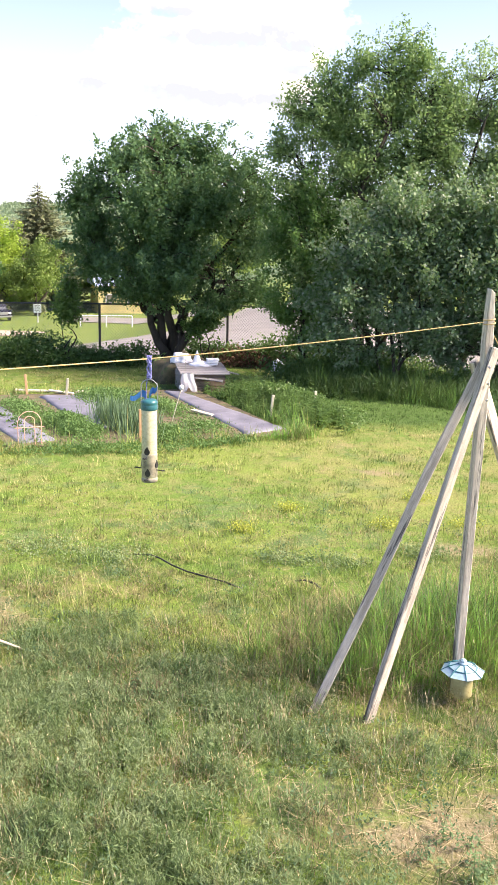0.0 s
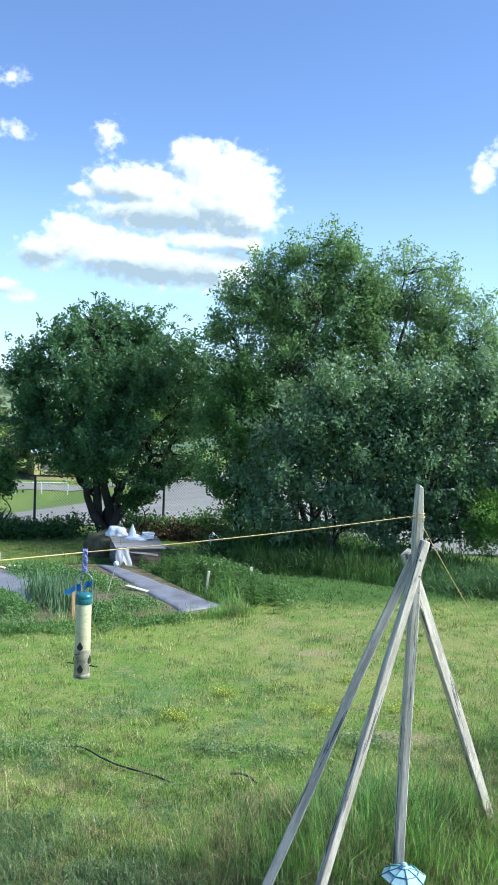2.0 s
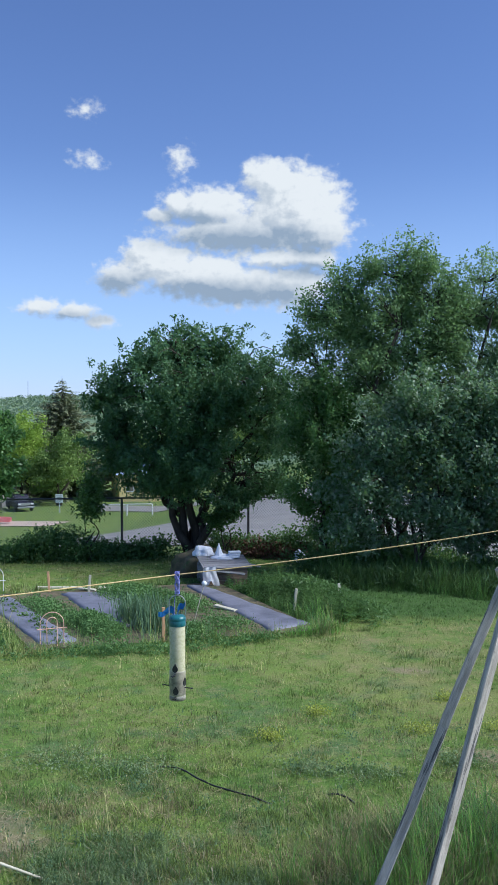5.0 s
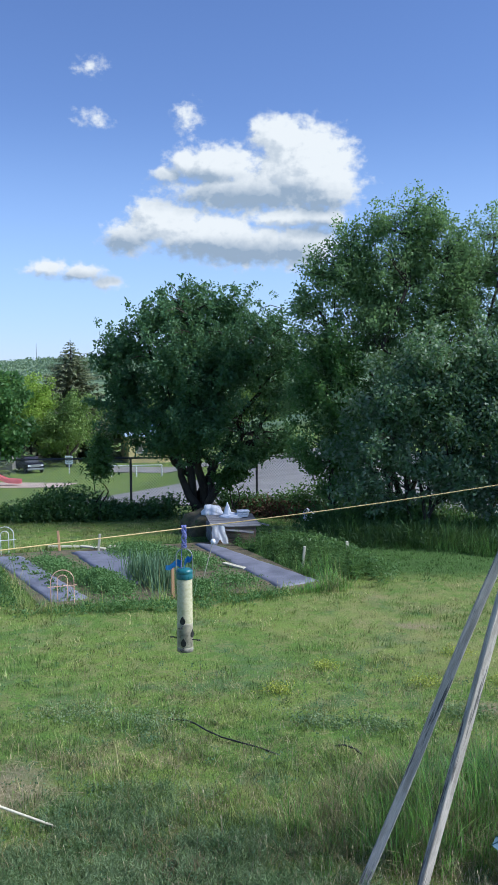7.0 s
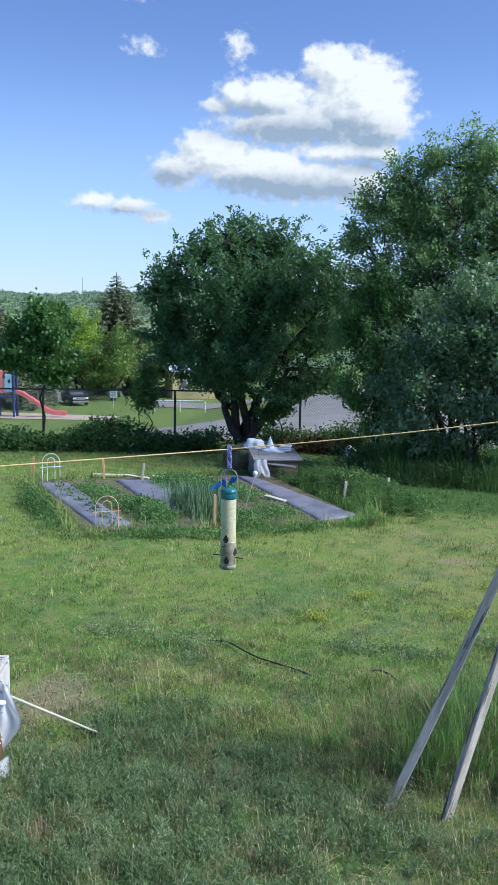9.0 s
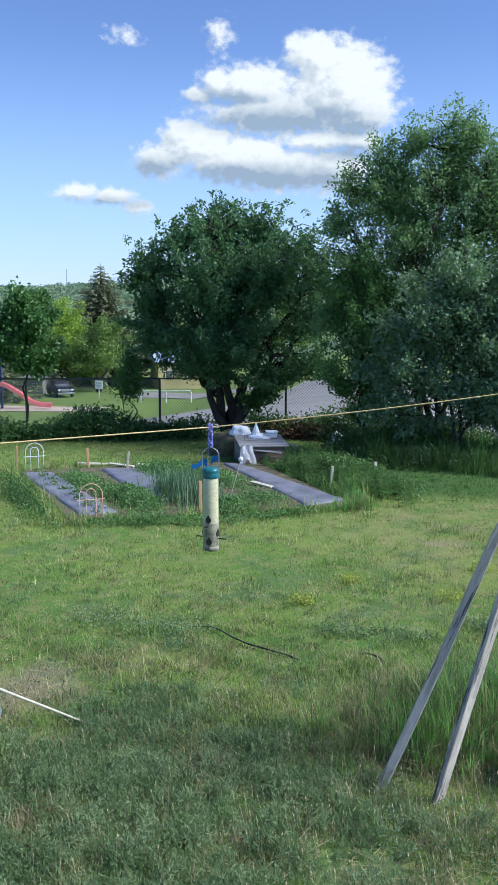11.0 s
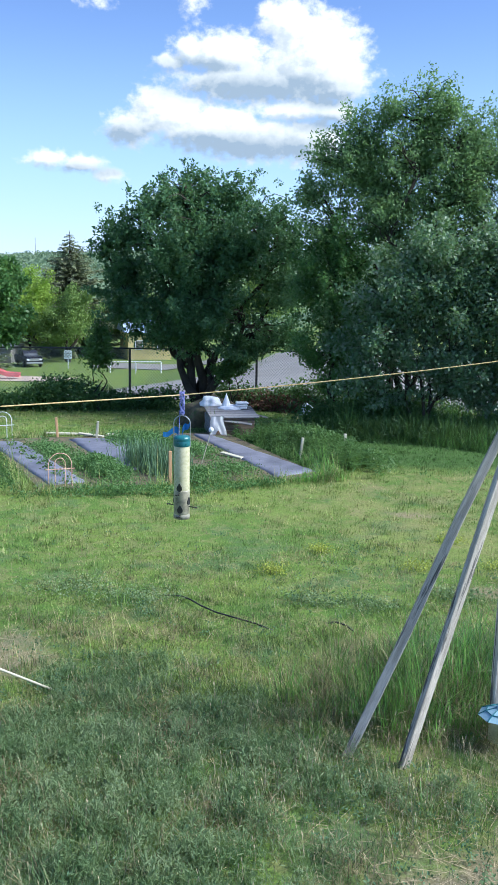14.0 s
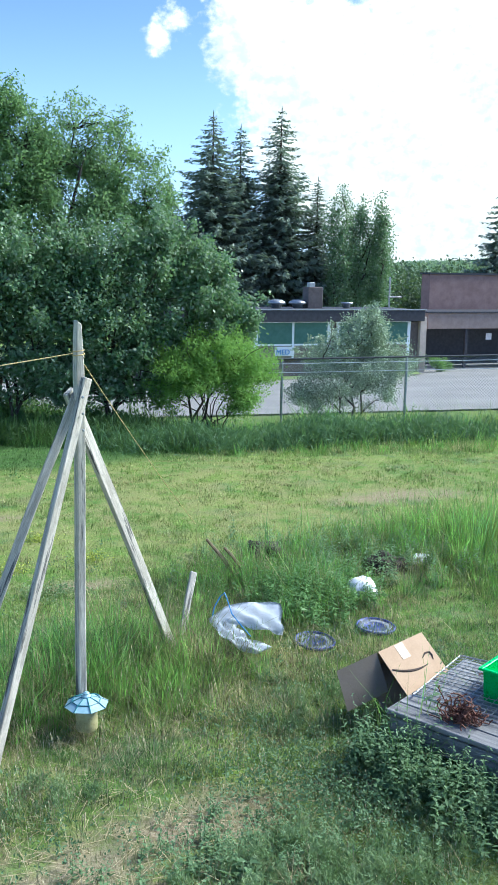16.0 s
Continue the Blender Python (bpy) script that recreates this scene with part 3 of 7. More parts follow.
# the tall pair and the thicket below them
tree("tree", g3(2.3, 20.2), [(0.0, 0, 6.70), (-1.2, 0.3, 5.48), (0.7, -0.2, 5.66), (-1.7, 0, 4.25)],
     [(0.0, 0, 6.55, 0.55, 0.6, 0.5), (0.55, 0, 6.33, 0.42, 0.5, 0.5), (1.0, 0, 5.76, 0.42, 0.6, 0.6), (-0.65, 0, 6.28, 0.5, 0.5, 0.45), (-1.35, 0, 5.95, 0.45, 0.5, 0.5), (-1.8, 0, 5.38, 0.5, 0.5, 0.5),
      (-2.2, 0, 4.72, 0.4, 0.5, 0.45), (-1.2, 0, 5.00, 0.9, 0.9, 0.7), (0.0, 0, 5.29, 1.0, 0.9, 0.85), (0.8, 0, 4.72, 0.6, 0.8, 0.85), (-1.8, 0, 3.77, 0.9, 0.9, 0.65), (-0.6, 0, 3.77, 1.0, 0.9, 0.7),
      (0.5, 0, 3.49, 0.8, 0.9, 0.7), (-2.3, 0, 2.83, 0.5, 0.6, 0.6), (-1.6, 0, 2.36, 0.85, 0.9, 0.7), (-0.3, 0, 2.36, 1.0, 0.9, 0.8),
      (-0.5, 0, 4.4, 1.3, 0.9, 1.1), (0.2, 0, 5.8, 0.75, 0.6, 0.65), (-1.1, 0, 5.5, 0.75, 0.6, 0.6), (0.5, 0, 4.0, 0.9, 0.7, 0.9), (1.2, 0, 5.2, 0.5, 0.5, 0.7), (1.25, 0, 4.4, 0.55, 0.5, 0.7)],
     4900, 17, (0.07, 0.021), M_LEAF_B, "tall fresh green deciduous tree beside the lawn", seed=7, trunk_r=0.075, twigs=420, group="trees beside the lawn", spread=0.115, swell=1.14, rise=1.0, shell=0.25)
tree("tree", g3(4.1, 20.4), [(0.0, 0, 6.35), (0.9, 0.2, 5.49), (1.5, 0, 4.72)],
     [(-0.1, 0, 6.40, 0.33, 0.4, 0.42), (0.45, 0, 6.16, 0.38, 0.4, 0.42), (1.15, 0, 5.78, 0.33, 0.4, 0.36), (-0.1, 0, 5.39, 0.55, 0.6, 0.65), (0.7, 0, 5.11, 0.65, 0.7, 0.55), (1.55, 0, 5.01, 0.4, 0.5, 0.4),
      (0.2, 0, 4.34, 0.85, 0.8, 0.6), (1.35, 0, 4.34, 0.55, 0.6, 0.42), (1.8, 0, 3.77, 0.5, 0.6, 0.5), (0.4, 0, 3.20, 1.1, 0.9, 0.7), (-0.5, 0, 3.77, 0.6, 0.7, 0.6), (-0.55, 0, 4.8, 0.5, 0.5, 0.6), (-0.5, 0, 5.6, 0.4, 0.4, 0.45),
      (0.45, 0, 5.4, 0.7, 0.5, 0.75), (0.9, 0, 4.6, 0.8, 0.6, 0.7), (1.5, 0, 4.2, 0.6, 0.5, 0.6), (0.1, 0, 6.7, 0.28, 0.3, 0.3), (1.0, 0, 6.2, 0.4, 0.4, 0.4), (1.65, 0, 5.5, 0.42, 0.4, 0.4), (2.05, 0, 4.8, 0.4, 0.4, 0.4)],
     2700, 14, (0.07, 0.021), M_LEAF_P, "tall airy light green deciduous tree beside the lawn", seed=9, trunk_r=0.06, twigs=280, group="trees beside the lawn", shell=0.3, spread=0.11, swell=1.14, rise=1.0)
tree("tree", g3(0.75, 20.0), [(0.0, 0, 2.6), (-0.4, 0.1, 2.0), (0.5, 0, 2.4)],
     [(0, 0, 1.2, 0.95, 0.9, 1.0), (0.1, 0, 2.4, 1.0, 0.9, 1.0), (-0.2, 0, 3.4, 0.75, 0.8, 0.9)],
     640, 40, (0.072, 0.023), M_LEAF_M, "dense fresh green young tree at the lawn's edge", seed=11, trunk_r=0.06, twigs=80, group="trees beside the lawn")
tree("tree", g3(2.3, 18.6), [(0, 0, 3.2), (-0.7, 0, 2.6), (0.8, 0.1, 2.8), (1.3, 0, 2.2)],
     [(0, 0, 2.4, 1.5, 0.9, 1.0), (-0.9, 0, 1.9, 0.9, 0.8, 0.8), (1.0, 0, 2.0, 1.1, 0.9, 0.9), (0.3, 0, 3.3, 0.9, 0.8, 0.7), (0.2, 0, 1.3, 1.3, 0.8, 0.5), (-0.9, 0, 0.95, 0.9, 0.6, 0.45), (0.9, 0, 0.9, 0.9, 0.6, 0.45)],
     1600, 23, (0.085, 0.029), M_LEAF_G, "grey-green leafy thicket tree at the lawn's edge", seed=13, trunk_r=0.035, twigs=130, group="thicket at the lawn's edge")
tree("tree", g3(4.3, 18.5), [(0.2, 0, 3.4), (-0.6, 0.2, 3.0), (0.8, 0, 2.6)],
     [(0, 0, 2.6, 1.4, 0.9, 1.1), (0.9, 0, 3.4, 0.9, 0.8, 0.8), (-0.6, 0, 3.5, 0.9, 0.8, 0.7), (0.9, 0, 1.9, 1.0, 0.8, 0.8), (0, 0, 1.4, 1.3, 0.8, 0.5), (-0.7, 0, 0.95, 0.9, 0.6, 0.4), (0.9, 0, 1.0, 0.8, 0.6, 0.4)],
     1600, 23, (0.085, 0.029), M_LEAF_G, "grey-green leafy thicket tree with a leaning dark trunk", seed=14, trunk_r=0.055, twigs=130, group="thicket at the lawn's edge")
tree("tree", g3(6.2, 18.6), [(0.0, 0, 3.2), (-0.5, 0.2, 3.6), (0.6, 0, 2.4)],
     [(-0.3, 0, 2.8, 1.0, 0.8, 0.9), (-0.7, 0, 3.9, 0.7, 0.6, 0.7), (0.5, 0, 2.7, 0.8, 0.7, 0.8), (0.9, 0, 2.2, 0.5, 0.6, 0.5), (0, 0, 1.6, 0.9, 0.8, 0.6), (0.2, 0, 3.5, 0.6, 0.6, 0.5), (-0.5, 0, 1.3, 0.8, 0.6, 0.4)],
     1100, 23, (0.085, 0.029), M_LEAF_G, "grey-green leafy thicket tree beside the bright bush", seed=15, trunk_r=0.035, twigs=90, group="thicket at the lawn's edge")
tree("bush", g3(6.35, 17.9), [(0, 0, 1.8), (-0.7, 0, 1.5), (0.7, 0, 1.5), (-0.3, 0.2, 1.6), (0.4, -0.2, 1.6), (-1.0, 0.1, 1.4), (1.0, 0, 1.4), (-0.5, -0.2, 1.5), (0.2, 0.2, 1.7)],
     [(0, 0, 1.75, 0.9, 0.8, 0.5), (-0.7, 0, 1.45, 0.7, 0.7, 0.5), (0.7, 0, 1.5, 0.65, 0.7, 0.55), (0, 0, 1.3, 1.2, 0.7, 0.42), (-0.9, 0, 0.9, 0.4, 0.5, 0.3), (0.5, -0.1, 0.85, 0.5, 0.5, 0.28)],
     1150, 34, (0.05, 0.016), M_LEAF_Y, "bright yellow-green bush on thin bare stems", "bush", seed=16, trunk_r=0.016, twigs=80, group="")
tree("bush", g3(11.6, 22.0), [(0, 0, 2.6), (-0.9, 0, 1.9), (0.8, 0, 2.2), (0.3, 0, 2.9)],
     [(-0.2, 0, 1.4, 1.4, 1.0, 0.95), (0.3, 0, 2.4, 0.9, 0.8, 0.7), (0.9, 0, 1.6, 0.9, 0.9, 0.8), (0.45, 0, 3.0, 0.35, 0.4, 0.4), (-1.2, 0, 0.9, 0.6, 0.6, 0.5)],
     1500, 30, (0.06, 0.02), M_LEAF_S, "silvery willow bush behind the chain-link fence", "bush", seed=17, trunk_r=0.035, twigs=120, shell=0.6)
# small trees and the hedge along the fence
tree("tree", g3(-7.1, 21.1), [(0.0, 0, 2.8)],
     [(0, 0, 2.4, 0.85, 0.7, 0.75), (0.1, 0, 2.95, 0.55, 0.5, 0.4), (0.3, 0, 1.9, 0.6, 0.5, 0.4), (-0.45, 0, 1.95, 0.5, 0.4, 0.4)],
     420, 34, (0.11, 0.04), M_LEAF_M, "small round-headed green tree in the hedge", seed=21, trunk_r=0.03, twigs=50)
tree("sapling", g3(-4.75, 21.3), [(0, 0, 1.5), (0.2, 0, 1.2)], [(0, 0, 1.1, 0.42, 0.4, 0.55), (0.05, 0, 1.6, 0.25, 0.25, 0.3)], 90, 32, (0.075, 0.025), M_HEDGE, "leafy young sapling in the hedge", "sapling", seed=22, trunk_r=0.02, twigs=25)
tree("sapling", g3(-1.7, 21.9), [(0, 0, 1.3), (0.3, 0, 1.1)], [(0, 0, 0.9, 0.4, 0.4, 0.5), (0.3, 0, 1.2, 0.25, 0.25, 0.3)], 60, 30, (0.08, 0.03), M_HEDGE, "leafy sapling beside the dark tree's trunk", "sapling", seed=23, trunk_r=0.02, twigs=25)


def hedge(name, points, width, height, clumps, material, label, seed, category="hedge", leaf=(0.075, 0.026), per=36, droop=0.1):
    """Low undergrowth along a line."""
    rng = np.random.default_rng(seed)
    pts = np.array(points, float)
    f = rng.uniform(0, len(pts) - 1.001, clumps)
    i = f.astype(int)
    p = pts[i] + (pts[i + 1] - pts[i]) * (f - i)[:, None]
    p = p + rng.normal(0, width * 0.4, (clumps, 2))
    top = height * (0.65 + 0.45 * np.sin(p[:, 0] * 1.9 + seed) * np.sin(p[:, 0] * 0.7 + 2 * seed))
    z = ground(p[:, 0], p[:, 1]) + np.abs(top) * rng.uniform(0.1, 1.05, clumps)
    ob = array_object(name, leaves_at(np.column_stack([p, z]), 0.12, per, leaf[0], leaf[1], rng, droop), 4, material)
    return tagged(ob, label, category, kind="stuff")


M_FENCEGRASS = foliage("fence_grass_blades", (0.05, 0.115, 0.055), (0.12, 0.22, 0.095), 0.6, 0.35, 1.6)
# darker copy of the fence grass: the thicket's shade is put into its colour
M_SHADE_TINTED_GRASS = foliage("shade_tinted_blades", (0.03, 0.075, 0.025), (0.075, 0.15, 0.045), 0.6, 0.3, 1.6)
hedge("hedge", [(-13.5, 19.6), (-7.3, 21.0), (-3.2, 22.0)], 0.6, 0.6, 900, M_HEDGE, "dark green undergrowth along the fence", 31)
hedge("undergrowth", [(-2.0, 22.8), (0.5, 22.0), (3.5, 20.6)], 0.5, 0.75, 420, M_HEDGE, "tangled weeds and brush below the fence", 32)
hedge("undergrowth", [(0.3, 19.4), (2.5, 19.3), (4.8, 18.9)], 0.7, 0.7, 700, M_HEDGE, "shaded undergrowth beneath the thicket", 33)

hedge("tall_weeds", [(0.9, 18.3), (3.0, 17.9), (6.0, 17.4)], 0.65, 0.36, 1100, M_SHADE_TINTED_GRASS, "tall shaded grass and weeds before the thicket", 37, "weeds", (0.18, 0.008), 26, -1.3)
hedge("fence_weeds", [(4.5, 16.9), (8.5, 16.7), (14.0, 15.4), (20.0, 14.0)], 1.2, 0.42, 3300, M_FENCEGRASS, "dark green tall grass along the chain-link fence", 36, "weeds", (0.16, 0.009), 26, -1.0)

# far trees
for i, (x, y, h, w) in enumerate([(-25.8, 99, 7.4, 7.4), (-30.4, 101, 9.2, 6.5), (-38, 112, 8.5, 9), (-15, 108, 8, 8), (-45, 108, 8, 9), (-7, 124, 9, 10), (-20.5, 112, 7.5, 7)]):
    z0 = gz(x, y)
    tree("tree", (x, y, z0), [(0, 0, h * 0.9), (-w * 0.2, 0, h * 0.7), (w * 0.2, 0, h * 0.7)],
         [(0, 0, h * 0.55, w * 0.5, w * 0.5, h * 0.42), (w * 0.1, 0, h * 0.8, w * 0.33, w * 0.33, h * 0.22), (-w * 0.2, 0, h * 0.4, w * 0.35, w * 0.35, h * 0.3)],
         420, 34, (0.26, 0.09), M_LEAF_LIME if i == 1 else M_LEAF_F, "bright yellow-green tree beyond the playground" if i == 1 else "round leafy green tree beyond the playground", seed=40 + i, spread=0.42, trunk_r=0.15, twigs=30, group="trees beyond the playground")
spruce(g3(-28.3, 110), 14.3, 20.0, M_NEEDLE_TAN, "tan-green pointed spruce beyond the playground", 51, 56, group="")
spruce(g3(-34, 86), 10.5, 14, M_NEEDLE_TAN, "tan-green conifer beyond the playground", 52, 50, group="")
for i, (x, y, top, w) in enumerate([(24.6, 72, 15.1, 15.0), (27.1, 72.5, 14.3, 11.0), (30.4, 72, 15.8, 14.5), (21.6, 74, 10.0, 8), (33.3, 71, 10.4, 8), (28.5, 76, 11, 10), (26.0, 74, 9, 9), (31.5, 75, 10, 9)]):
    z0 = gz(x, y)
    spruce((x, y, z0), top - z0, w, M_NEEDLE, "tall dark spruce behind the school", 60 + i, 62)
for i, (x, y, top, w) in enumerate([(34.0, 68, 9.6, 2.8), (36.0, 68.5, 8.3, 2.6), (37.6, 68, 9.0, 2.2), (39.8, 74, 5.5, 3.5)]):
    z0 = gz(x, y)
    h = top - z0
    tree("tree", (x, y, z0), [(0, 0, h * 0.97), (0.3, 0, h * 0.8)], [(0, 0, h * 0.85, w * 0.28, w * 0.28, h * 0.14), (0, 0, h * 0.62, w * 0.5, w * 0.5, h * 0.25), (0, 0, h * 0.35, w * 0.5, w * 0.5, h * 0.25)],
         420, 26, (0.17, 0.06), M_LEAF_G, "slender poplar behind the school", seed=70 + i, spread=0.35, trunk_r=0.12, twigs=40, group="poplars behind the school")
spruce(g3(43.5, 60), 12.6, 10.5, M_NEEDLE, "dark spruce beside the brick hall", 81, group="")


def far_woods(name, label, n, a0, a1, r0, r1, tall, clumps, per, leaf, material, seed, spread=0.5):
    """Distant trees without number: clumps of leaves filling rounded crowns."""
    rng = np.random.default_rng(seed)
    a, r = np.radians(rng.uniform(a0, a1, n)), np.sqrt(rng.uniform(r0 * r0, r1 * r1, n))
    x, y = r * np.sin(a), r * np.cos(a)
    h = tall * rng.uniform(0.6, 1.1, n)
    c = np.column_stack([x, y, ground(x, y) + h * 0.5])
    centres = np.repeat(c, clumps, 0) + np.clip(rng.normal(0, 1, (n * clumps, 3)), -1.7, 1.7) * np.repeat(h, clumps)[:, None] * np.array([0.2, 0.2, 0.22])
    tagged(array_object(name, leaves_at(centres, spread, per, leaf, leaf * 0.36, rng), 4, material), label, "woods", kind="stuff")


M_FARDARK = foliage("dark_far_leaves", (0.045, 0.08, 0.05), (0.11, 0.155, 0.09), 0.6, 0.25, 0.2)
# paled green: haze over the far hills is put into the leaf colour
M_HAZED_HILLWOOD = foliage("hazed_hill_leaves", (0.20, 0.28, 0.19), (0.30, 0.38, 0.25), 0.8, 0.4, 0.006)
far_woods("far_woods", "dark far woods rising behind the brick hall", 320, 24, 50, 120, 190, 11.0, 24, 26, 0.5, M_FARDARK, 90, 0.8)
far_woods("far_woods", "far woods of mixed green trees in the valley", 420, -24, 24, 190, 420, 4.5, 7, 9, 0.62, M_LEAF_F, 91)
far_woods("hill_woods", "hazy green woods covering the far hills", 5200, -27, 48, 1150, 2700, 13, 4, 7, 4.5, M_HAZED_HILLWOOD, 92, 2.2)

# ---- chain-link fence ----
M_LINK = surface("fence_wire", (0.25, 0.26, 0.27), (0.42, 0.43, 0.44), 20, 0.5, 0, metal=0.6)
M_DARKSTEEL = surface("weathered_rail", (0.05, 0.05, 0.055), (0.12, 0.12, 0.125), 20, 0.6, 0, metal=0.4)
FENCE_H = 1.4


def fence_top(x):
    return FENCE_H + 0.3 * min(1.0, max(0.0, (x - 3) / 3))


def fence_point(x, up=0.0, lean=0.0):
    y = float(np.interp(x, FX, FY))
    return Vector((x + lean, y, gz(x, y) + up))


def build_fence():
    fence = thing("chain_link_fence", tuple(fence_point(-1.15)), "grey chain-link fence with round posts and a dark top rail", "fence")
    org = fence.matrix_basis.translation
    xs = [-14.0, -10.4, -7.3, -4.2, -1.15, 2.1, 5.3, 8.5, 11.3, 14.1, 16.9, 19.7]
    for x in xs:
        a = fence_point(x) - org
        part("post", tube([a - Vector((0, 0, 0.2)), a + Vector((0, 0, fence_top(x)))], 0.03, 10), M_STEEL if x > 5 else M_DARKSTEEL, fence)
    for a, b in zip(xs, xs[1:]):
        p, q = fence_point(a, fence_top(a)) - org, fence_point(b, fence_top(b)) - org
        tall = (fence_top(a) + fence_top(b)) / 2
        part("rail", tube([p, q], 0.021, 8), M_DARKSTEEL, fence)
        # woven wire: two families of slanting strands
        base_p, base_q = fence_point(a, 0.03) - org, fence_point(b, 0.03) - org
        bm = bmesh.new()
        run = (q - p).length
        cell, n = 0.075, int((run + tall) / 0.075)
        for k in range(-int(tall / cell), n):
            for sign in (1, -1):
                s0 = k * cell
                s1 = s0 + tall
                f0, f1 = max(0.0, s0), min(run, s1)
                if f1 <= f0:
                    continue
                h0, h1 = (f0 - s0), (f1 - s0)
                if sign < 0:
                    h0, h1 = tall - h0, tall - h1
                A = base_p.lerp(base_q, f0 / run) + Vector((0, 0, h0 * 0.98))
                B = base_p.lerp(base_q, f1 / run) + Vector((0, 0, h1 * 0.98))
                tube_into(bm, [A, B], [0.0034, 0.0034], 3, False)
        part("wire_mesh", bm, M_LINK, fence)
    for h in (1.60, 1.40):
        bm = bmesh.new()
        tube_into(bm, [fence_point(x, h) - org + Vector((0, -0.05, 0)) for x in (5.3, 8.5, 11.3, 14.1, 19.7)], [0.007] * 5, 5)
        part("strand", bm, M_WHITE, fence, "pale wire strand along the fence")


build_fence()

# ---- the lumber tripod that holds the line ----
def board(name, a, b, wide, thick, parent, twist, material=None):
    """A sawn board from a to b with worn edges; its wide face looks towards -y, turned by twist."""
    a, b = Vector(a), Vector(b)
    z = (b - a).normalized()
    y = Vector((0, 1, 0)) - z * z.y
    y.normalize()
    x = y.cross(z)
    m = Matrix((x, y, z)).transposed().to_4x4()
    m.translation = (a + b) / 2
    m = m @ pose(0, 0, 0, 0, 0, twist)
    bm = bmesh.new()
    L = (b - a).length
    box_into(bm, Matrix.Identity(4), (wide, thick, L), 0.005)
    bmesh.ops.subdivide_edges(bm, edges=[e for e in bm.edges if abs((e.verts[0].co - e.verts[1].co).z) > L * 0.5], cuts=9)
    for v in bm.verts:
        v.co.x += 0.006 * math.sin(v.co.z * 2.3 + a.x * 9) + 0.002 * math.sin(v.co.z * 21 + a.x)
        v.co.y += 0.005 * math.sin(v.co.z * 1.7 + b.x * 5)
    ob = part(name, bm, material or M_WOOD, parent)
    ob.matrix_basis = parent.matrix_basis.inverted() @ m
    return ob


tripod = thing("line_prop", (1.36, 5.83, 0), "weathered grey board tripod with an upright post holding a rope", "tripod")
post = board("post", (1.375, 5.86, -0.15), (1.39, 5.84, 2.63), 0.05, 0.085, tripod, 6)
for v in post.data.vertices:  # worn, bevelled top
    if v.co.z > 1.3:
        v.co.x *= 0.55
        v.co.z -= 0.02 * (v.co.x > 0)
board("leg", (0.40, 5.52, -0.06), (1.385, 5.88, 2.18), 0.058, 0.04, tripod, -12)
board("leg", (0.745, 5.42, -0.06), (1.425, 5.77, 2.29), 0.066, 0.04, tripod, 34)
board("leg", (2.31, 6.86, -0.08), (1.345, 5.905, 2.20), 0.082, 0.04, tripod, 34)
for z in (2.18, 2.08, 1.98):
    bm = lathe([(0.007, 0.0), (0.009, 0.004), (0.005, 0.012)], 8)
    ob = part("bolt", bm, M_STEEL, tripod)
    ob.matrix_basis = pose(0.03, -0.11, z, 90, 0, 0)
stake = thing("leaning_stake", (2.38, 7.0, 0), "weathered grey board stake leaning in the grass", "stake")
board("board", (2.36, 6.98, -0.05), (2.56, 7.2, 0.5), 0.055, 0.03, stake, 0)

# the line and the guy rope
def strand(points, n=24, sag=0.0):
    out = []
    for a, b in zip(points, points[1:]):
        a, b = Vector(a), Vector(b)
        for i in range(n):
            f = i / n
            p = a.lerp(b, f)
            p.z -= sag * 4 * f * (1 - f)
            out.append(p)
    return out + [Vector(points[-1])]


rope = thing("rope_line", (1.35, 5.8, 2.43), "thin yellow rope stretched across the yard from the tripod", "rope")
path = [p - rope.matrix_basis.translation for p in strand([(1.35, 5.8, 2.435), (-0.567, 5.29, 2.24), (-4.55, 0.93, 2.48)], 24, 0.012)]
part("line", tube(path, 0.0032, 6), M_ROPE, rope)
part("wrap", tube([(0.035 + 0.035 * math.cos(a), 0.05 * math.sin(a), 0.004 * a - 0.02) for a in np.linspace(0, 12, 50)], 0.0035, 5), M_ROPE, rope)
path = [p - rope.matrix_basis.translation for p in strand([(1.38, 5.82, 2.43), (3.6, 10.4, -0.03)], 24, 0.03)]
part("guy_line", tube(path, 0.003, 5), M_ROPE, rope, "thin guy line running down to the grass")

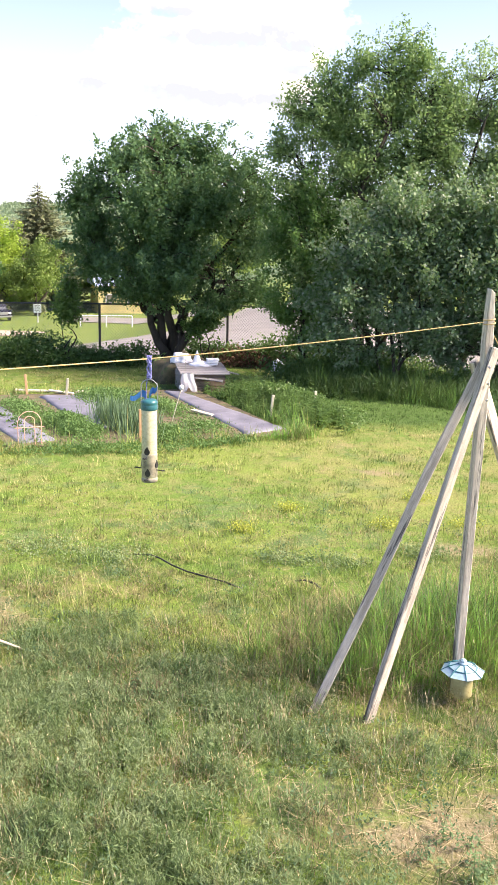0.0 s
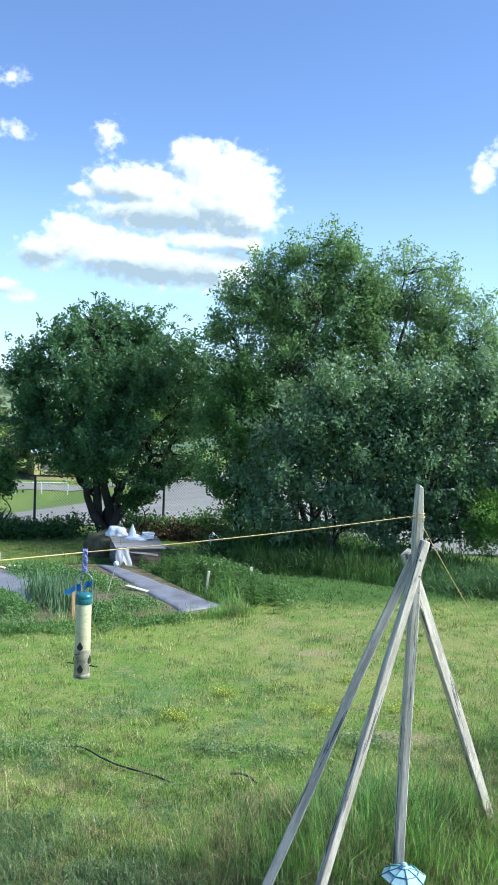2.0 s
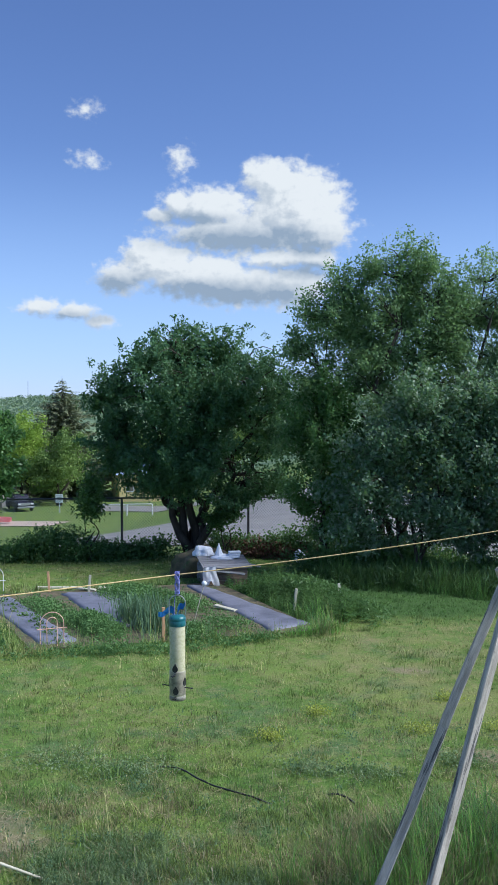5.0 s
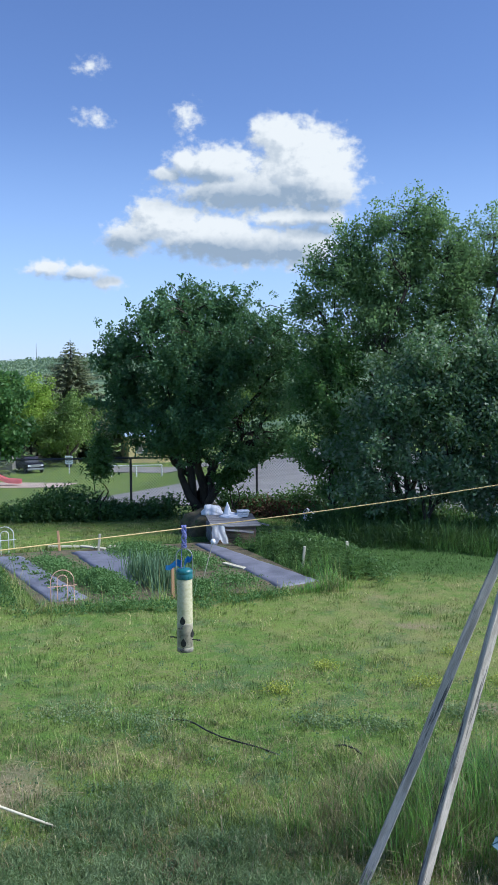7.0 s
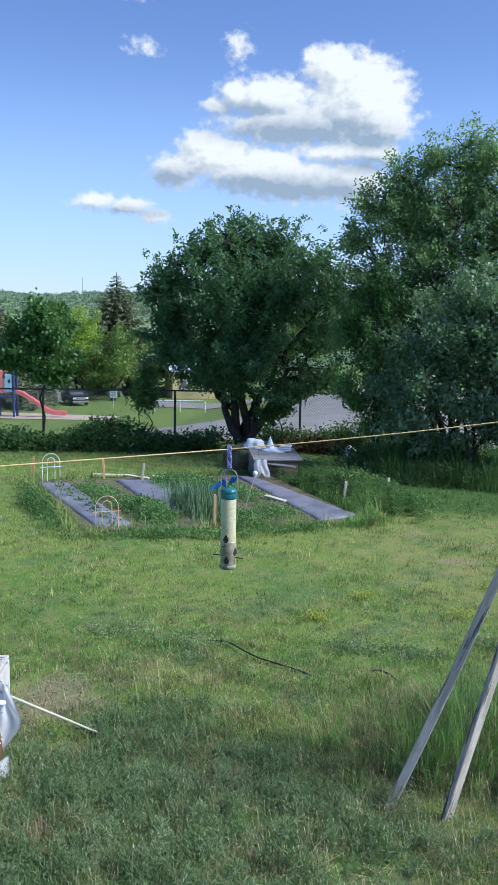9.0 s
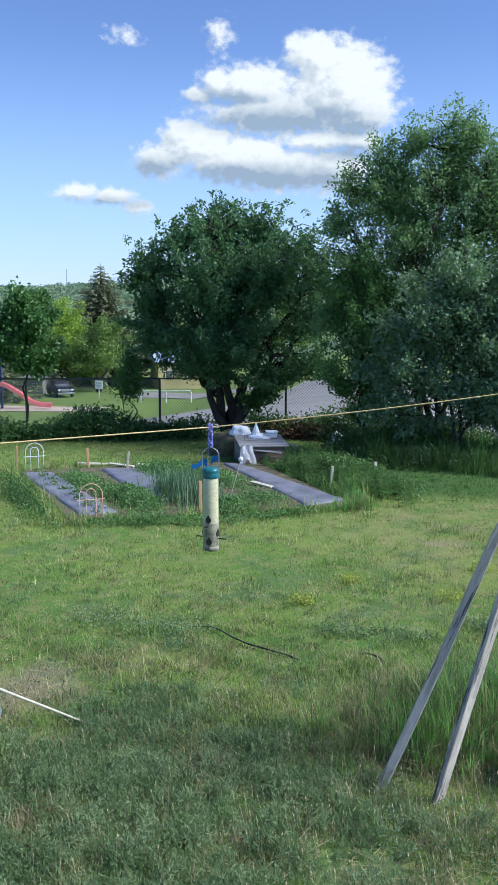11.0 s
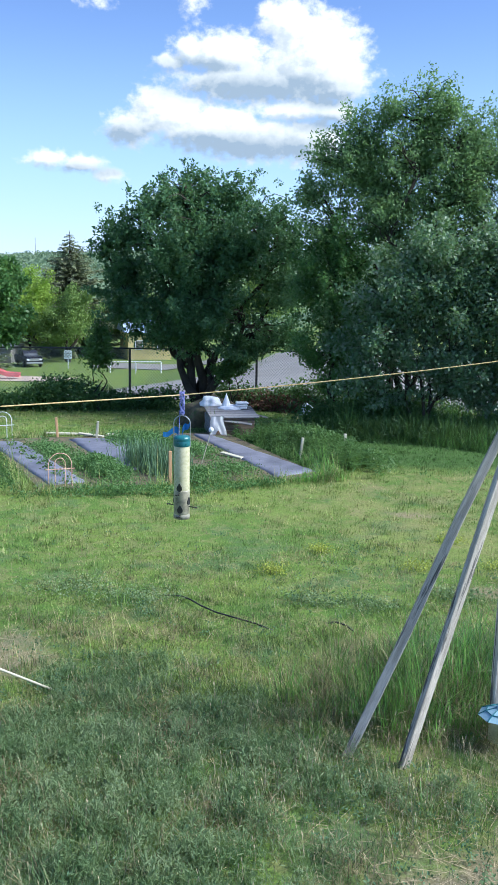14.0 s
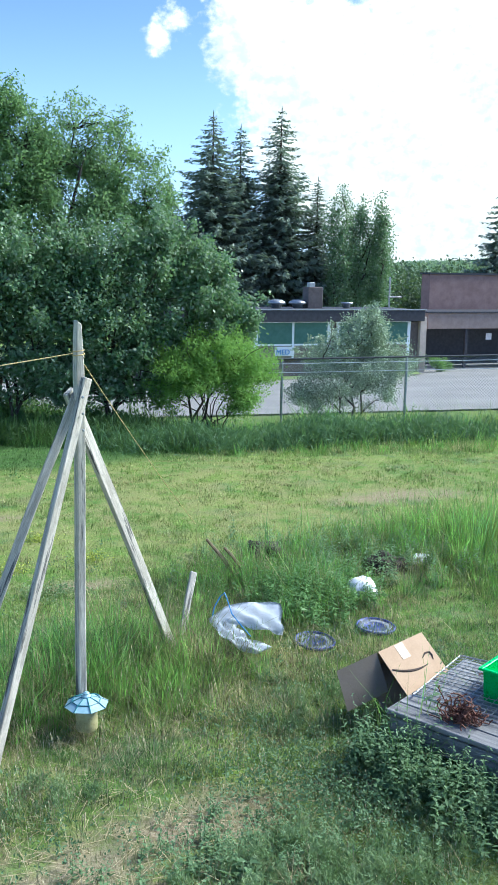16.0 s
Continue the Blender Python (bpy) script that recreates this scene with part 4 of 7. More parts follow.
# ---- hanging tube feeder ----
def tube_feeder():
    f = thing("tube_bird_feeder", (-0.567, 5.29, 1.55), "tall cream plastic tube bird feeder with a teal cap", "bird feeder")
    part("tube", lathe([(0.036, 0.0), (0.043, 0.005), (0.044, 0.02), (0.044, 0.41), (0.042, 0.415)], 24), M_TUBE, f, "frosted cream tube half full of seed", True)
    part("base", lathe([(0.03, -0.012), (0.046, -0.008), (0.046, 0.014), (0.044, 0.016)], 24), surface("cloudy_base", (0.16, 0.15, 0.12), (0.34, 0.32, 0.25), 30, 0.5, 0), f, "", True)
    part("lower_tube", lathe([(0.0445, 0.02), (0.0452, 0.022), (0.0452, 0.15), (0.0445, 0.155)], 24), surface("grimy_tube", (0.17, 0.155, 0.12), (0.42, 0.39, 0.28), 14, 0.35, 0, 40), f, "grimy lower end of the tube", True)
    cap = part("cap", lathe([(0.0455, 0.405), (0.047, 0.41), (0.047, 0.432), (0.045, 0.436), (0.0475, 0.44), (0.0475, 0.452), (0.038, 0.462), (0.01, 0.467)], 24), M_TEAL, f, "ribbed teal plastic cap", True)
    arc = [(-0.046, 0, 0.40)] + [(-0.046 * math.cos(a), 0, 0.53 + 0.045 * math.sin(a)) for a in np.linspace(0, math.pi, 12)] + [(0.046, 0, 0.40)]
    part("bail", tube(arc, 0.003, 6), M_STEEL, f, "thin wire hanging loop")
    for ang, z in ((-100, 0.17), (-20, 0.09), (160, 0.09), (-95, 0.045), (80, 0.2)):
        a = radians(ang)
        x, y = math.cos(a), math.sin(a)
        bm = bmesh.new()
        outline = [(0.016 * math.sin(t) * (1 if t < 2.6 or t > 3.7 else 0.45), -0.018 * math.cos(t) - (0.012 if 2.6 < t < 3.7 else 0) * math.cos(t)) for t in np.linspace(0, 2 * math.pi, 17)[:-1]]
        ring = [bm.verts.new((u, 0, v)) for u, v in outline]
        bm.faces.new(ring)
        r = bmesh.ops.extrude_face_region(bm, geom=bm.faces[:])
        bmesh.ops.translate(bm, verts=[v for v in r["geom"] if isinstance(v, bmesh.types.BMVert)], vec=(0, 0.008, 0))
        ob = part("port", bm, M_BLACK, f, "black seed port")
        ob.matrix_basis = pose(x * 0.047, y * 0.047, z, 0, 0, ang + 90)
        bm = tube([(x * 0.04, y * 0.04, z - 0.028), (x * 0.095, y * 0.095, z - 0.028)], 0.0035, 6)
        tube_into(bm, [(x * 0.085 - y * 0.012, y * 0.085 + x * 0.012, z - 0.028), (x * 0.085 + y * 0.012, y * 0.085 - x * 0.012, z - 0.028)], [0.003, 0.003], 5)
        part("perch", bm, M_BLACK, f)
    return f


tube_feeder()
knot = thing("rope_knot", (-0.567, 5.29, 2.12), "bundle of blue and purple cord tied to the line", "cord")
knot.scale = (0.65, 0.65, 0.9)
rng = np.random.default_rng(3)
M_CORD = surface("blue_purple_cord", (0.08, 0.12, 0.42), (0.36, 0.34, 0.62), 60, 0.7, 0)
for i in range(5):
    pts = [(0.018 * math.sin(t * (2 + i * 0.4) + i), 0.018 * math.cos(t * 2.7 + i), 0.015 + 0.135 * (0.5 + 0.5 * math.sin(t * 0.9 + i * 1.3))) for t in np.linspace(0, 9, 50)]
    part("cord", tube(pts, 0.0042, 5), M_CORD, knot)
part("tail", tube([(-0.01, 0, 0.05), (-0.022, 0, -0.02), (-0.028, 0, -0.14)], 0.0035, 5), M_CORD, knot)
rag = thing("blue_tape", (-0.567, 5.29, 2.035), "torn strip of bright blue plastic on the feeder's hanger", "plastic strip")
for sx, rise, seed in ((-1, -0.012, 1), (1, 0.05, 2)):
    rng = np.random.default_rng(seed)
    bm = bmesh.new()
    rows = []
    for i in range(9):
        f = i / 8
        x = sx * (0.02 + 0.085 * f)
        if sx > 0:
            x = 0.0 + 0.045 * f
        w = 0.016 * (1 - 0.5 * f) + 0.004
        z = rise * f + 0.01 * math.sin(f * 6)
        rows.append((bm.verts.new((x, 0.012 * math.sin(f * 5), z - w)), bm.verts.new((x, 0.012 * math.sin(f * 5) + 0.01, z + w))))
    for a, b in zip(rows, rows[1:]):
        bm.faces.new((a[0], b[0], b[1], a[1]))
    bmesh.ops.solidify(bm, geom=bm.faces[:], thickness=0.002)
    part("strip", bm, M_BLUEPLASTIC, rag)

# ---- lantern feeder in the grass at the post's foot ----
lantern = thing("lantern_bird_feeder", (1.375, 5.69, 0.045), "pale blue umbrella-roofed bird feeder in the grass by the post", "bird feeder")
lantern.scale = (0.93, 0.93, 0.93)
M_ROOF = surface("pale_blue_roof", (0.22, 0.36, 0.42), (0.34, 0.50, 0.56), 14, 0.5, 0.1)
part("roof", lathe([(0.145, 0.197), (0.15, 0.2), (0.1, 0.228), (0.045, 0.25), (0.03, 0.252)], 8), M_ROOF, lantern, "ribbed pale blue roof")
for i in range(8):
    a = 2 * math.pi * i / 8
    part("rib", tube([(0.15 * math.cos(a), 0.15 * math.sin(a), 0.202), (0.1 * math.cos(a), 0.1 * math.sin(a), 0.231), (0.03 * math.cos(a), 0.03 * math.sin(a), 0.254)], 0.004, 5), M_TEAL, lantern)
part("finial", lathe([(0.03, 0.25), (0.032, 0.262), (0.02, 0.272), (0.022, 0.28), (0.01, 0.29)], 12), M_ROOF, lantern)
part("band", tube([(0.1 * math.cos(a), 0.1 * math.sin(a), 0.231) for a in np.linspace(0, 2 * math.pi, 9)], 0.004, 5), M_TEAL, lantern)
part("jar", lathe([(0.07, 0.02), (0.075, 0.03), (0.075, 0.18), (0.06, 0.2)], 16), surface("amber_plastic", (0.30, 0.27, 0.13), (0.46, 0.42, 0.22), 12, 0.35, 0), lantern, "dull amber plastic jar", True)

# ---- the garden bed ----
sheet("bed_soil", [(-3.45, 12.25), (0.45, 13.8), (-1.5, 18.2), (-5.65, 16.4)], M_SOIL, 0.03, "brown garden soil with sparse weeds", "soil", 30)


def fabric(a, b, c, d, label):
    """A strip of weed cloth with a slightly rumpled surface and a turned edge."""
    corners = [np.array(p, float) for p in (a, b, c, d)]
    nu, nv = 8, 40
    verts, faces = [], []
    for j in range(nv + 1):
        for i in range(nu + 1):
            u, v = i / nu, j / nv
            p = corners[0] * (1 - u) * (1 - v) + corners[1] * u * (1 - v) + corners[2] * u * v + corners[3] * (1 - u) * v
            z = gz(p[0], p[1]) + 0.055 + 0.012 * noise.noise((p[0] * 2.3, p[1] * 2.3, 0.0)) + 0.008 * noise.noise((p[0] * 7, p[1] * 7, 3.0)) - (0.03 if i in (0, nu) or j in (0, nv) else 0)
            verts.append((p[0], p[1], z))
    for j in range(nv):
        for i in range(nu):
            k = j * (nu + 1) + i
            faces.append((k, k + 1, k + nu + 2, k + nu + 1))
    ob = mesh_object("weed_cloth", verts, faces, M_FABRIC, True)
    mod = ob.modifiers.new("thickness", "SOLIDIFY")
    mod.thickness = 0.006
    return tagged(ob, label, "weed cloth", "strips of weed cloth")


fabric((-0.3, 13.62), (0.32, 14.25), (-1.68, 17.7), (-2.1, 17.8), "long strip of grey-blue weed cloth beside the bed")
fabric((-2.66, 13.62), (-2.2, 14.1), (-3.3, 16.95), (-4.23, 16.7), "strip of grey-blue weed cloth on the bed's soil")
fabric((-3.42, 12.55), (-2.93, 12.84), (-4.96, 16.24), (-5.54, 16.1), "broad strip of grey-blue weed cloth with a row of seedlings")

# ---- the school and the brick hall beyond the lot ----
def school():
    x0, x1, y0, zb, zt = 12.5, 28.4, 46.4, -2.75, 0.98
    s = thing("school_building", (x0, y0, zb), "low flat-roofed school with dark fascia and green window panels", "building")
    W = x1 - x0
    H = zt - zb
    M_WALL = surface("dark_brick_wall", (0.10, 0.08, 0.075), (0.17, 0.14, 0.13), 3, 0.9, 0.2)
    M_SIDE = surface("pale_brick_wall", (0.45, 0.36, 0.30), (0.60, 0.50, 0.42), 3, 0.9, 0.2)
    part("wall", box(at(W / 2, 2, H / 2 - 0.35), (W, 4, H - 0.7)), M_WALL, s)
    part("end_wall", box(at(W + 0.2, 1.8, H / 2 - 0.2), (0.4, 4.1, H - 0.4)), M_SIDE, s, "pale brick end wall")
    part("fascia", box(at(W / 2, 1.7, H - 0.32), (W + 0.1, 4.6, 0.62), 0.02), M_DARKTRIM, s, "deep dark roof fascia")
    part("roof_edge", box(at(W / 2, -0.55, H + 0.02), (W + 0.2, 0.2, 0.06)), M_STEEL, s, "thin metal roof edge")
    part("sill_wall", box(at(W / 2, -0.04, 0.45), (W, 0.1, 0.9)), M_WALL, s)
    # window bays
    for cx, bay in ((13.0, 4.65), (8.05, 4.5), (3.1, 4.5)):
        win = part("window", box(at(cx, -0.06, 2.12), (bay, 0.12, 2.2), 0.01), M_PALETRIM, s, "pale blue window frame with green panels")
        pw = bay / 2 - 0.28
        for dx in (-0.5, 0.5):
            part("panel", box(at(cx + dx * (pw + 0.14), -0.125, 2.46), (pw, 0.03, 1.14), 0.005), M_BLIND, win, "green upper panel")
            part("pane", box(at(cx + dx * (pw + 0.14), -0.125, 1.46), (pw, 0.03, 0.66), 0.005), M_PANE, win, "dark reflecting pane")
    for x, y, k in ((8.0, 2.2, 1.0), (9.3, 2.2, 1.0), (12.4, 2.2, 0.7)):
        v = part("roof_vent", lathe([(0.28 * k, -0.3), (0.28 * k, 0.15), (0.5 * k, 0.2), (0.5 * k, 0.3), (0.3 * k, 0.42 * k), (0.1, 0.44 * k)], 14), M_STEEL, s, "metal roof ventilator", True)
        v.matrix_basis = pose(x, y, H + 0.03)
    ch = part("chimney", box(at(10.22, 2.2, H + 0.45), (0.9, 0.8, 1.45), 0.02), M_WALL, s, "dark brick chimney")
    part("chimney_pot", box(at(10.1, 2.2, H + 1.3), (0.35, 0.35, 0.28), 0.02), M_STEEL, ch)
    part("notice", box(at(7.55, -0.15, 1.5), (1.15, 0.02, 0.5)), M_WHITE, s, "white paper notice with blue letters")
    cu = bpy.data.curves.new("lettering", "FONT")
    cu.body, cu.size, cu.extrude = "MED", 0.4, 0.01
    t = new("lettering", cu)
    cu.materials.append(surface("blue_letters", (0.05, 0.22, 0.55), (0.08, 0.3, 0.65), 5, 0.6, 0))
    t.parent = s
    t.matrix_basis = pose(7.05, -0.175, 1.32, 90, 0, 0)
    # brick hall with a deep canopy
    h = thing("brick_hall", (29.95, 50, -2.72), "red-brown brick hall with a wide dark entrance canopy", "building")
    part("wall", box(at(13.6, 2.6, 2.85), (22, 1.0, 5.7), 0.02), M_BRICK, h, "red-brown brick upper wall")
    part("roof_edge", box(at(13.6, 2.6, 5.75), (22.2, 1.2, 0.12)), M_DARKTRIM, h)
    part("canopy", box(at(10.45, 0.2, 2.92), (20, 3.2, 0.95), 0.02), surface("brown_canopy", (0.22, 0.17, 0.15), (0.29, 0.23, 0.21), 3, 0.7, 0), h, "broad brown canopy fascia")
    part("canopy_edge", box(at(10.45, 0.2, 3.45), (20.2, 3.4, 0.08)), M_DARKTRIM, h)
    # near-black wall colour stands in for the deep shade under the canopy
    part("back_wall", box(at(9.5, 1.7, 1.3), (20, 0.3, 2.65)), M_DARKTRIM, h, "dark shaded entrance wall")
    part("sign", box(at(5.4, -0.6, 1.9), (0.4, 0.05, 0.4)), M_WHITE, h, "small white square notice")
    for x in (3.3, 9.0, 15.0):
        part("column", box(at(x, -1.2, 1.3), (0.18, 0.18, 2.65)), M_DARKTRIM, h)


M_PANE = surface("window_pane", (0.10, 0.10, 0.09), (0.24, 0.22, 0.18), 1.5, 0.12, 0)
school()
lamp = thing("lamp_pole", g3(31.3, 55), "pale street lamp pole behind the school", "lamp pole")
part("pole", tube([(0, 0, 0), (0, 0, 5.9)], 0.06, 8), M_STEEL, lamp)
part("head", box(at(0.4, 0, 4.6), (1.0, 0.2, 0.12), 0.02), M_STEEL, lamp)

sheet("school_verge", [(12, 43.6), (27.2, 43.9), (28.3, 46.2), (12, 46.2)], surface("verge_grass", (0.12, 0.20, 0.05), (0.22, 0.29, 0.08), 2, 0.95, 0.3, 30), 0.09, "strip of rough yellow-green grass along the school", "grass", 12)
tree("bush", g3(29.3, 45.6), [(0, 0, 0.6)], [(0, 0, 0.4, 0.7, 0.5, 0.4), (0.5, 0, 0.3, 0.5, 0.5, 0.3)], 90, 30, (0.09, 0.03), M_LEAF_Y, "small yellow-green bush at the school's corner", "bush", seed=95, trunk_r=0.03, twigs=12)

# ---- grass ----
BED = [(-3.45, 12.25), (0.45, 13.8), (-1.5, 18.2), (-5.65, 16.4)]


def inside(poly, x, y, grow=0.0):
    cx, cy = np.mean([p[0] for p in poly]), np.mean([p[1] for p in poly])
    ok = np.ones_like(x, bool)
    pts = [(cx + (px - cx) * (1 + grow), cy + (py - cy) * (1 + grow)) for px, py in poly]
    for (ax, ay), (bx, by) in zip(pts, pts[1:] + pts[:1]):
        ok &= (bx - ax) * (y - ay) - (by - ay) * (x - ax) > 0
    return ok


def bump(x, y, cx, cy, rx, ry):
    return np.exp(-(((x - cx) / rx) ** 2 + ((y - cy) / ry) ** 2))


def lumps(x, y, s, seed):
    return 0.5 + 0.25 * np.sin(x * s + seed) * np.sin(y * s * 1.13 + 2 * seed) + 0.25 * np.sin(x * s * 2.3 + 3 * seed + y * s) * np.sin(y * s * 1.9 - x * s * 0.6)


def grass_height(x, y):
    h = 0.030 + 0.012 * lumps(x, y, 3.1, 1.0)
    h += ease((8.6 - y) / 3.0) * 0.055 * lumps(x, y, 2.6, 2.0)
    h += 0.24 * bump(x, y, 1.75, 6.7, 1.0, 0.5) + 0.13 * bump(x, y, 1.0, 6.1, 1.0, 0.4)
    h += 0.22 * bump(x, y, 3.5, 8.1, 0.8, 0.6) + 0.22 * bump(x, y, 5.4, 8.8, 1.3, 0.5) + 0.12 * bump(x, y, 3.7, 7.4, 0.8, 0.3)
    h += 0.22 * bump(x, y, 6.5, 8.0, 1.2, 1.2) + 0.10 * bump(x, y, 3.6, 4.8, 0.7, 0.6)
    fy = np.interp(x, FX, FY)
    h += np.where(x > 0.5, np.where(x < 5.5, 0.24, 0.13) * ease((y - fy + np.where(x < 5.5, 5.0, 3.6)) / 0.9) * ease((fy + 1.2 - y) / 1.0), 0.0)
    h += np.where(x > 5.5, 0.06 * ease((y - fy + 5.4) / 0.5) * ease((fy + 1.2 - y) / 1.0), 0.0)
    h = h * (0.55 + 0.95 * lumps(x, y, 5.5, 6.0))
    edge = inside(BED, x, y, 0.12) & ~inside(BED, x, y, 0.01)
    h += np.where(edge, 0.14, 0.0)
    h += 0.06 * bump(x, y, 0.2, 16.0, 0.7, 1.3)
    return h


def blades(n, region, seed, width, steps, power, material, name, label, min_h=0.0, tall=1.0, fade=(90, 99), tuft=14, lean_by=0.6):
    """Blades in tufts over a fan of ground: region is (azimuth from, to, near, far) in degrees and metres."""
    rng = np.random.default_rng(seed)
    a0, a1, r0, r1 = region
    m = n // tuft
    a = np.radians(rng.uniform(a0, a1, m))
    r = (r0 ** power + (r1 ** power - r0 ** power) * rng.uniform(0, 1, m)) ** (1 / power)
    cx, cy, vigour = np.repeat(r * np.sin(a), tuft), np.repeat(r * np.cos(a), tuft), np.repeat(rng.lognormal(0, 0.45, m), tuft)
    n = m * tuft
    size = np.repeat(rng.uniform(0.02, 0.09, m), tuft)
    ox, oy = rng.normal(0, 1, n) * size, rng.normal(0, 1, n) * size
    x, y = cx + ox, cy + oy
    r = np.hypot(x, y)
    h = grass_height(x, y)
    keep = (h > min_h) & (y < np.interp(x, FX, FY) + 1.0) & ~inside(BED, x, y, 0.015)
    keep &= rng.uniform(0, 1, n) > ease((r - fade[0]) / (fade[1] - fade[0]))
    for bx, by, rx, ry in BARE:
        d = np.hypot((x - bx) / rx, (y - by) / ry) + 0.5 * (lumps(x, y, 7.0, 5.0) - 0.5)
        keep &= rng.uniform(0, 1, n) < 0.15 + 0.85 * ease((d - 0.4) / 0.8)
    x, y, h, r, vigour, ox, oy, size = [q[keep] for q in (x, y, h, r, vigour, ox, oy, size)]
    n = len(x)
    h = h * rng.uniform(0.5, 1.2, n) * tall * vigour
    w = width * (0.6 + r / 13.0) * rng.uniform(0.7, 1.3, n)
    t = np.arctan2(oy, ox) + rng.normal(0, 0.8, n)
    lean = rng.uniform(0.05, lean_by, n) * h * (0.5 + 0.5 * np.minimum(1.5, np.hypot(ox, oy) / size))
    dx, dy = np.cos(t) * lean, np.sin(t) * lean
    s = t + math.pi / 2 + rng.normal(0, 0.5, n)
    side = np.stack([np.cos(s) * w, np.sin(s) * w, np.zeros(n)], 1)
    root = np.stack([x, y, ground(x, y) - 0.005], 1)
    mid = root + np.stack([dx * 0.25, dy * 0.25, h * 0.5], 1)
    tip = root + np.stack([dx, dy, h], 1)
    if steps == 1:
        v = np.stack([root - side, root + side, tip], 1).reshape(-1, 3)
    else:
        v = np.stack([root - side * 0.3, mid + side, tip, mid - side], 1).reshape(-1, 3)
    return tagged(array_object(name, v, 3 if steps == 1 else 4, material), label, "grass", kind="stuff")


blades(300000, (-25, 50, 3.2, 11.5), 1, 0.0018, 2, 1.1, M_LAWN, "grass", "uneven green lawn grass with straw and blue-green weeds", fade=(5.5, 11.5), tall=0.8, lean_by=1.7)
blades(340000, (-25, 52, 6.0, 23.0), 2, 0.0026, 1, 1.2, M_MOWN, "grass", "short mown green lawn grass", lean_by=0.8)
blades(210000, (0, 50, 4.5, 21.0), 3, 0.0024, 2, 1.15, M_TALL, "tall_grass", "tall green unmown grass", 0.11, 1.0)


def seed_heads(n, seed):
    """Dry stems with pale seed heads, and straw lying in the grass."""
    rng = np.random.default_rng(seed)
    a, r = np.radians(rng.uniform(-20, 48, n)), rng.uniform(3.6, 9.5, n)
    x, y = r * np.sin(a), r * np.cos(a)
    ok = rng.uniform(0, 1, n) < 0.08 + 0.85 * bump(x, y, 1.2, 5.3, 1.5, 0.6) + 0.45 * bump(x, y, -0.1, 5.0, 0.7, 0.4) + 0.5 * bump(x, y, 3.5, 6.5, 1.5, 1.5) + 0.15 * lumps(x, y, 1.7, 4.0) * (y < 6.5)
    x, y = x[ok], y[ok]
    n = len(x)
    h = (0.7 * grass_height(x, y) + 0.06) * rng.uniform(0.7, 1.5, n)
    t = rng.uniform(0, 6.28, n)
    root = np.stack([x, y, ground(x, y)], 1)
    tip = root + np.stack([np.cos(t) * h * 0.3, np.sin(t) * h * 0.3, h], 1)
    s = np.stack([np.cos(t + 1.57), np.sin(t + 1.57), 0 * t], 1)
    neck = root + (tip - root) * 0.78
    stem = np.stack([root - s * 0.0008, root + s * 0.0008, neck + s * 0.0008, neck - s * 0.0008], 1)
    head = np.stack([neck, (neck + tip) / 2 + s * 0.0026, tip, (neck + tip) / 2 - s * 0.0026], 1)
    v = np.concatenate([stem, head]).reshape(-1, 3)
    tagged(array_object("seed_grass", v, 4, M_SEED), "pale dry grass stems with seed heads", "grass", kind="stuff")
    n = 7000
    a, r = np.radians(rng.uniform(-24, 48, n)), rng.uniform(3.4, 9.0, n)
    x, y = r * np.sin(a), r * np.cos(a)
    near_bare = np.zeros(n)
    for bx, by, rx, ry in BARE:
        near_bare += bump(x, y, bx, by, rx * 1.2, ry * 1.2)
    ok = rng.uniform(0, 1, n) < 0.1 + near_bare
    x, y = x[ok], y[ok]
    n = len(x)
    t, L = rng.uniform(0, 6.28, n), rng.uniform(0.04, 0.2, n)
    d = np.stack([np.cos(t) * L, np.sin(t) * L, rng.normal(0, 0.012, n)], 1)
    s = np.stack([-np.sin(t), np.cos(t), 0 * t], 1) * 0.0016
    c = np.stack([x, y, ground(x, y) + rng.uniform(0.008, 0.035, n)], 1)
    v = np.stack([c - s, c + s, c + d + s, c + d - s], 1).reshape(-1, 3)
    tagged(array_object("loose_straw", v, 4, M_STRAW), "loose pale straw scattered on worn ground", "straw", kind="stuff")


M_SEED = surface("seed_head_straw", (0.34, 0.29, 0.17), (0.52, 0.46, 0.30), 20, 0.85, 0)
seed_heads(20000, 8)


def ground_weeds(seed):
    """Small-leaved weeds in drifts through the lawn."""
    rng = np.random.default_rng(seed)
    n = 2500
    a, r = np.radians(rng.uniform(-24, 48, n)), 3.3 + 7.0 * rng.uniform(0, 1, n) ** 1.2
    x, y = r * np.sin(a), r * np.cos(a)
    ok = rng.uniform(0, 1, n) < ease((lumps(x, y, 1.3, 7.0) + 0.5 * lumps(x, y, 4.1, 3.0) - 0.72) / 0.25)
    x, y = x[ok], y[ok]
    z = ground(x, y) + rng.uniform(0.01, 0.09, len(x))
    v = leaves_at(np.column_stack([x, y, z]), 0.025, 12, 0.022, 0.006, rng, -0.4, 0.7)
    tagged(array_object("lawn_weeds", v, 4, M_LAWNWEED), "low blue-green weeds in drifts through the lawn", "weeds", kind="stuff")


M_LAWNWEED = foliage("lawn_weed_leaves", (0.08, 0.16, 0.08), (0.16, 0.26, 0.14), 0.7, 0.3, 1.5)
ground_weeds(9)


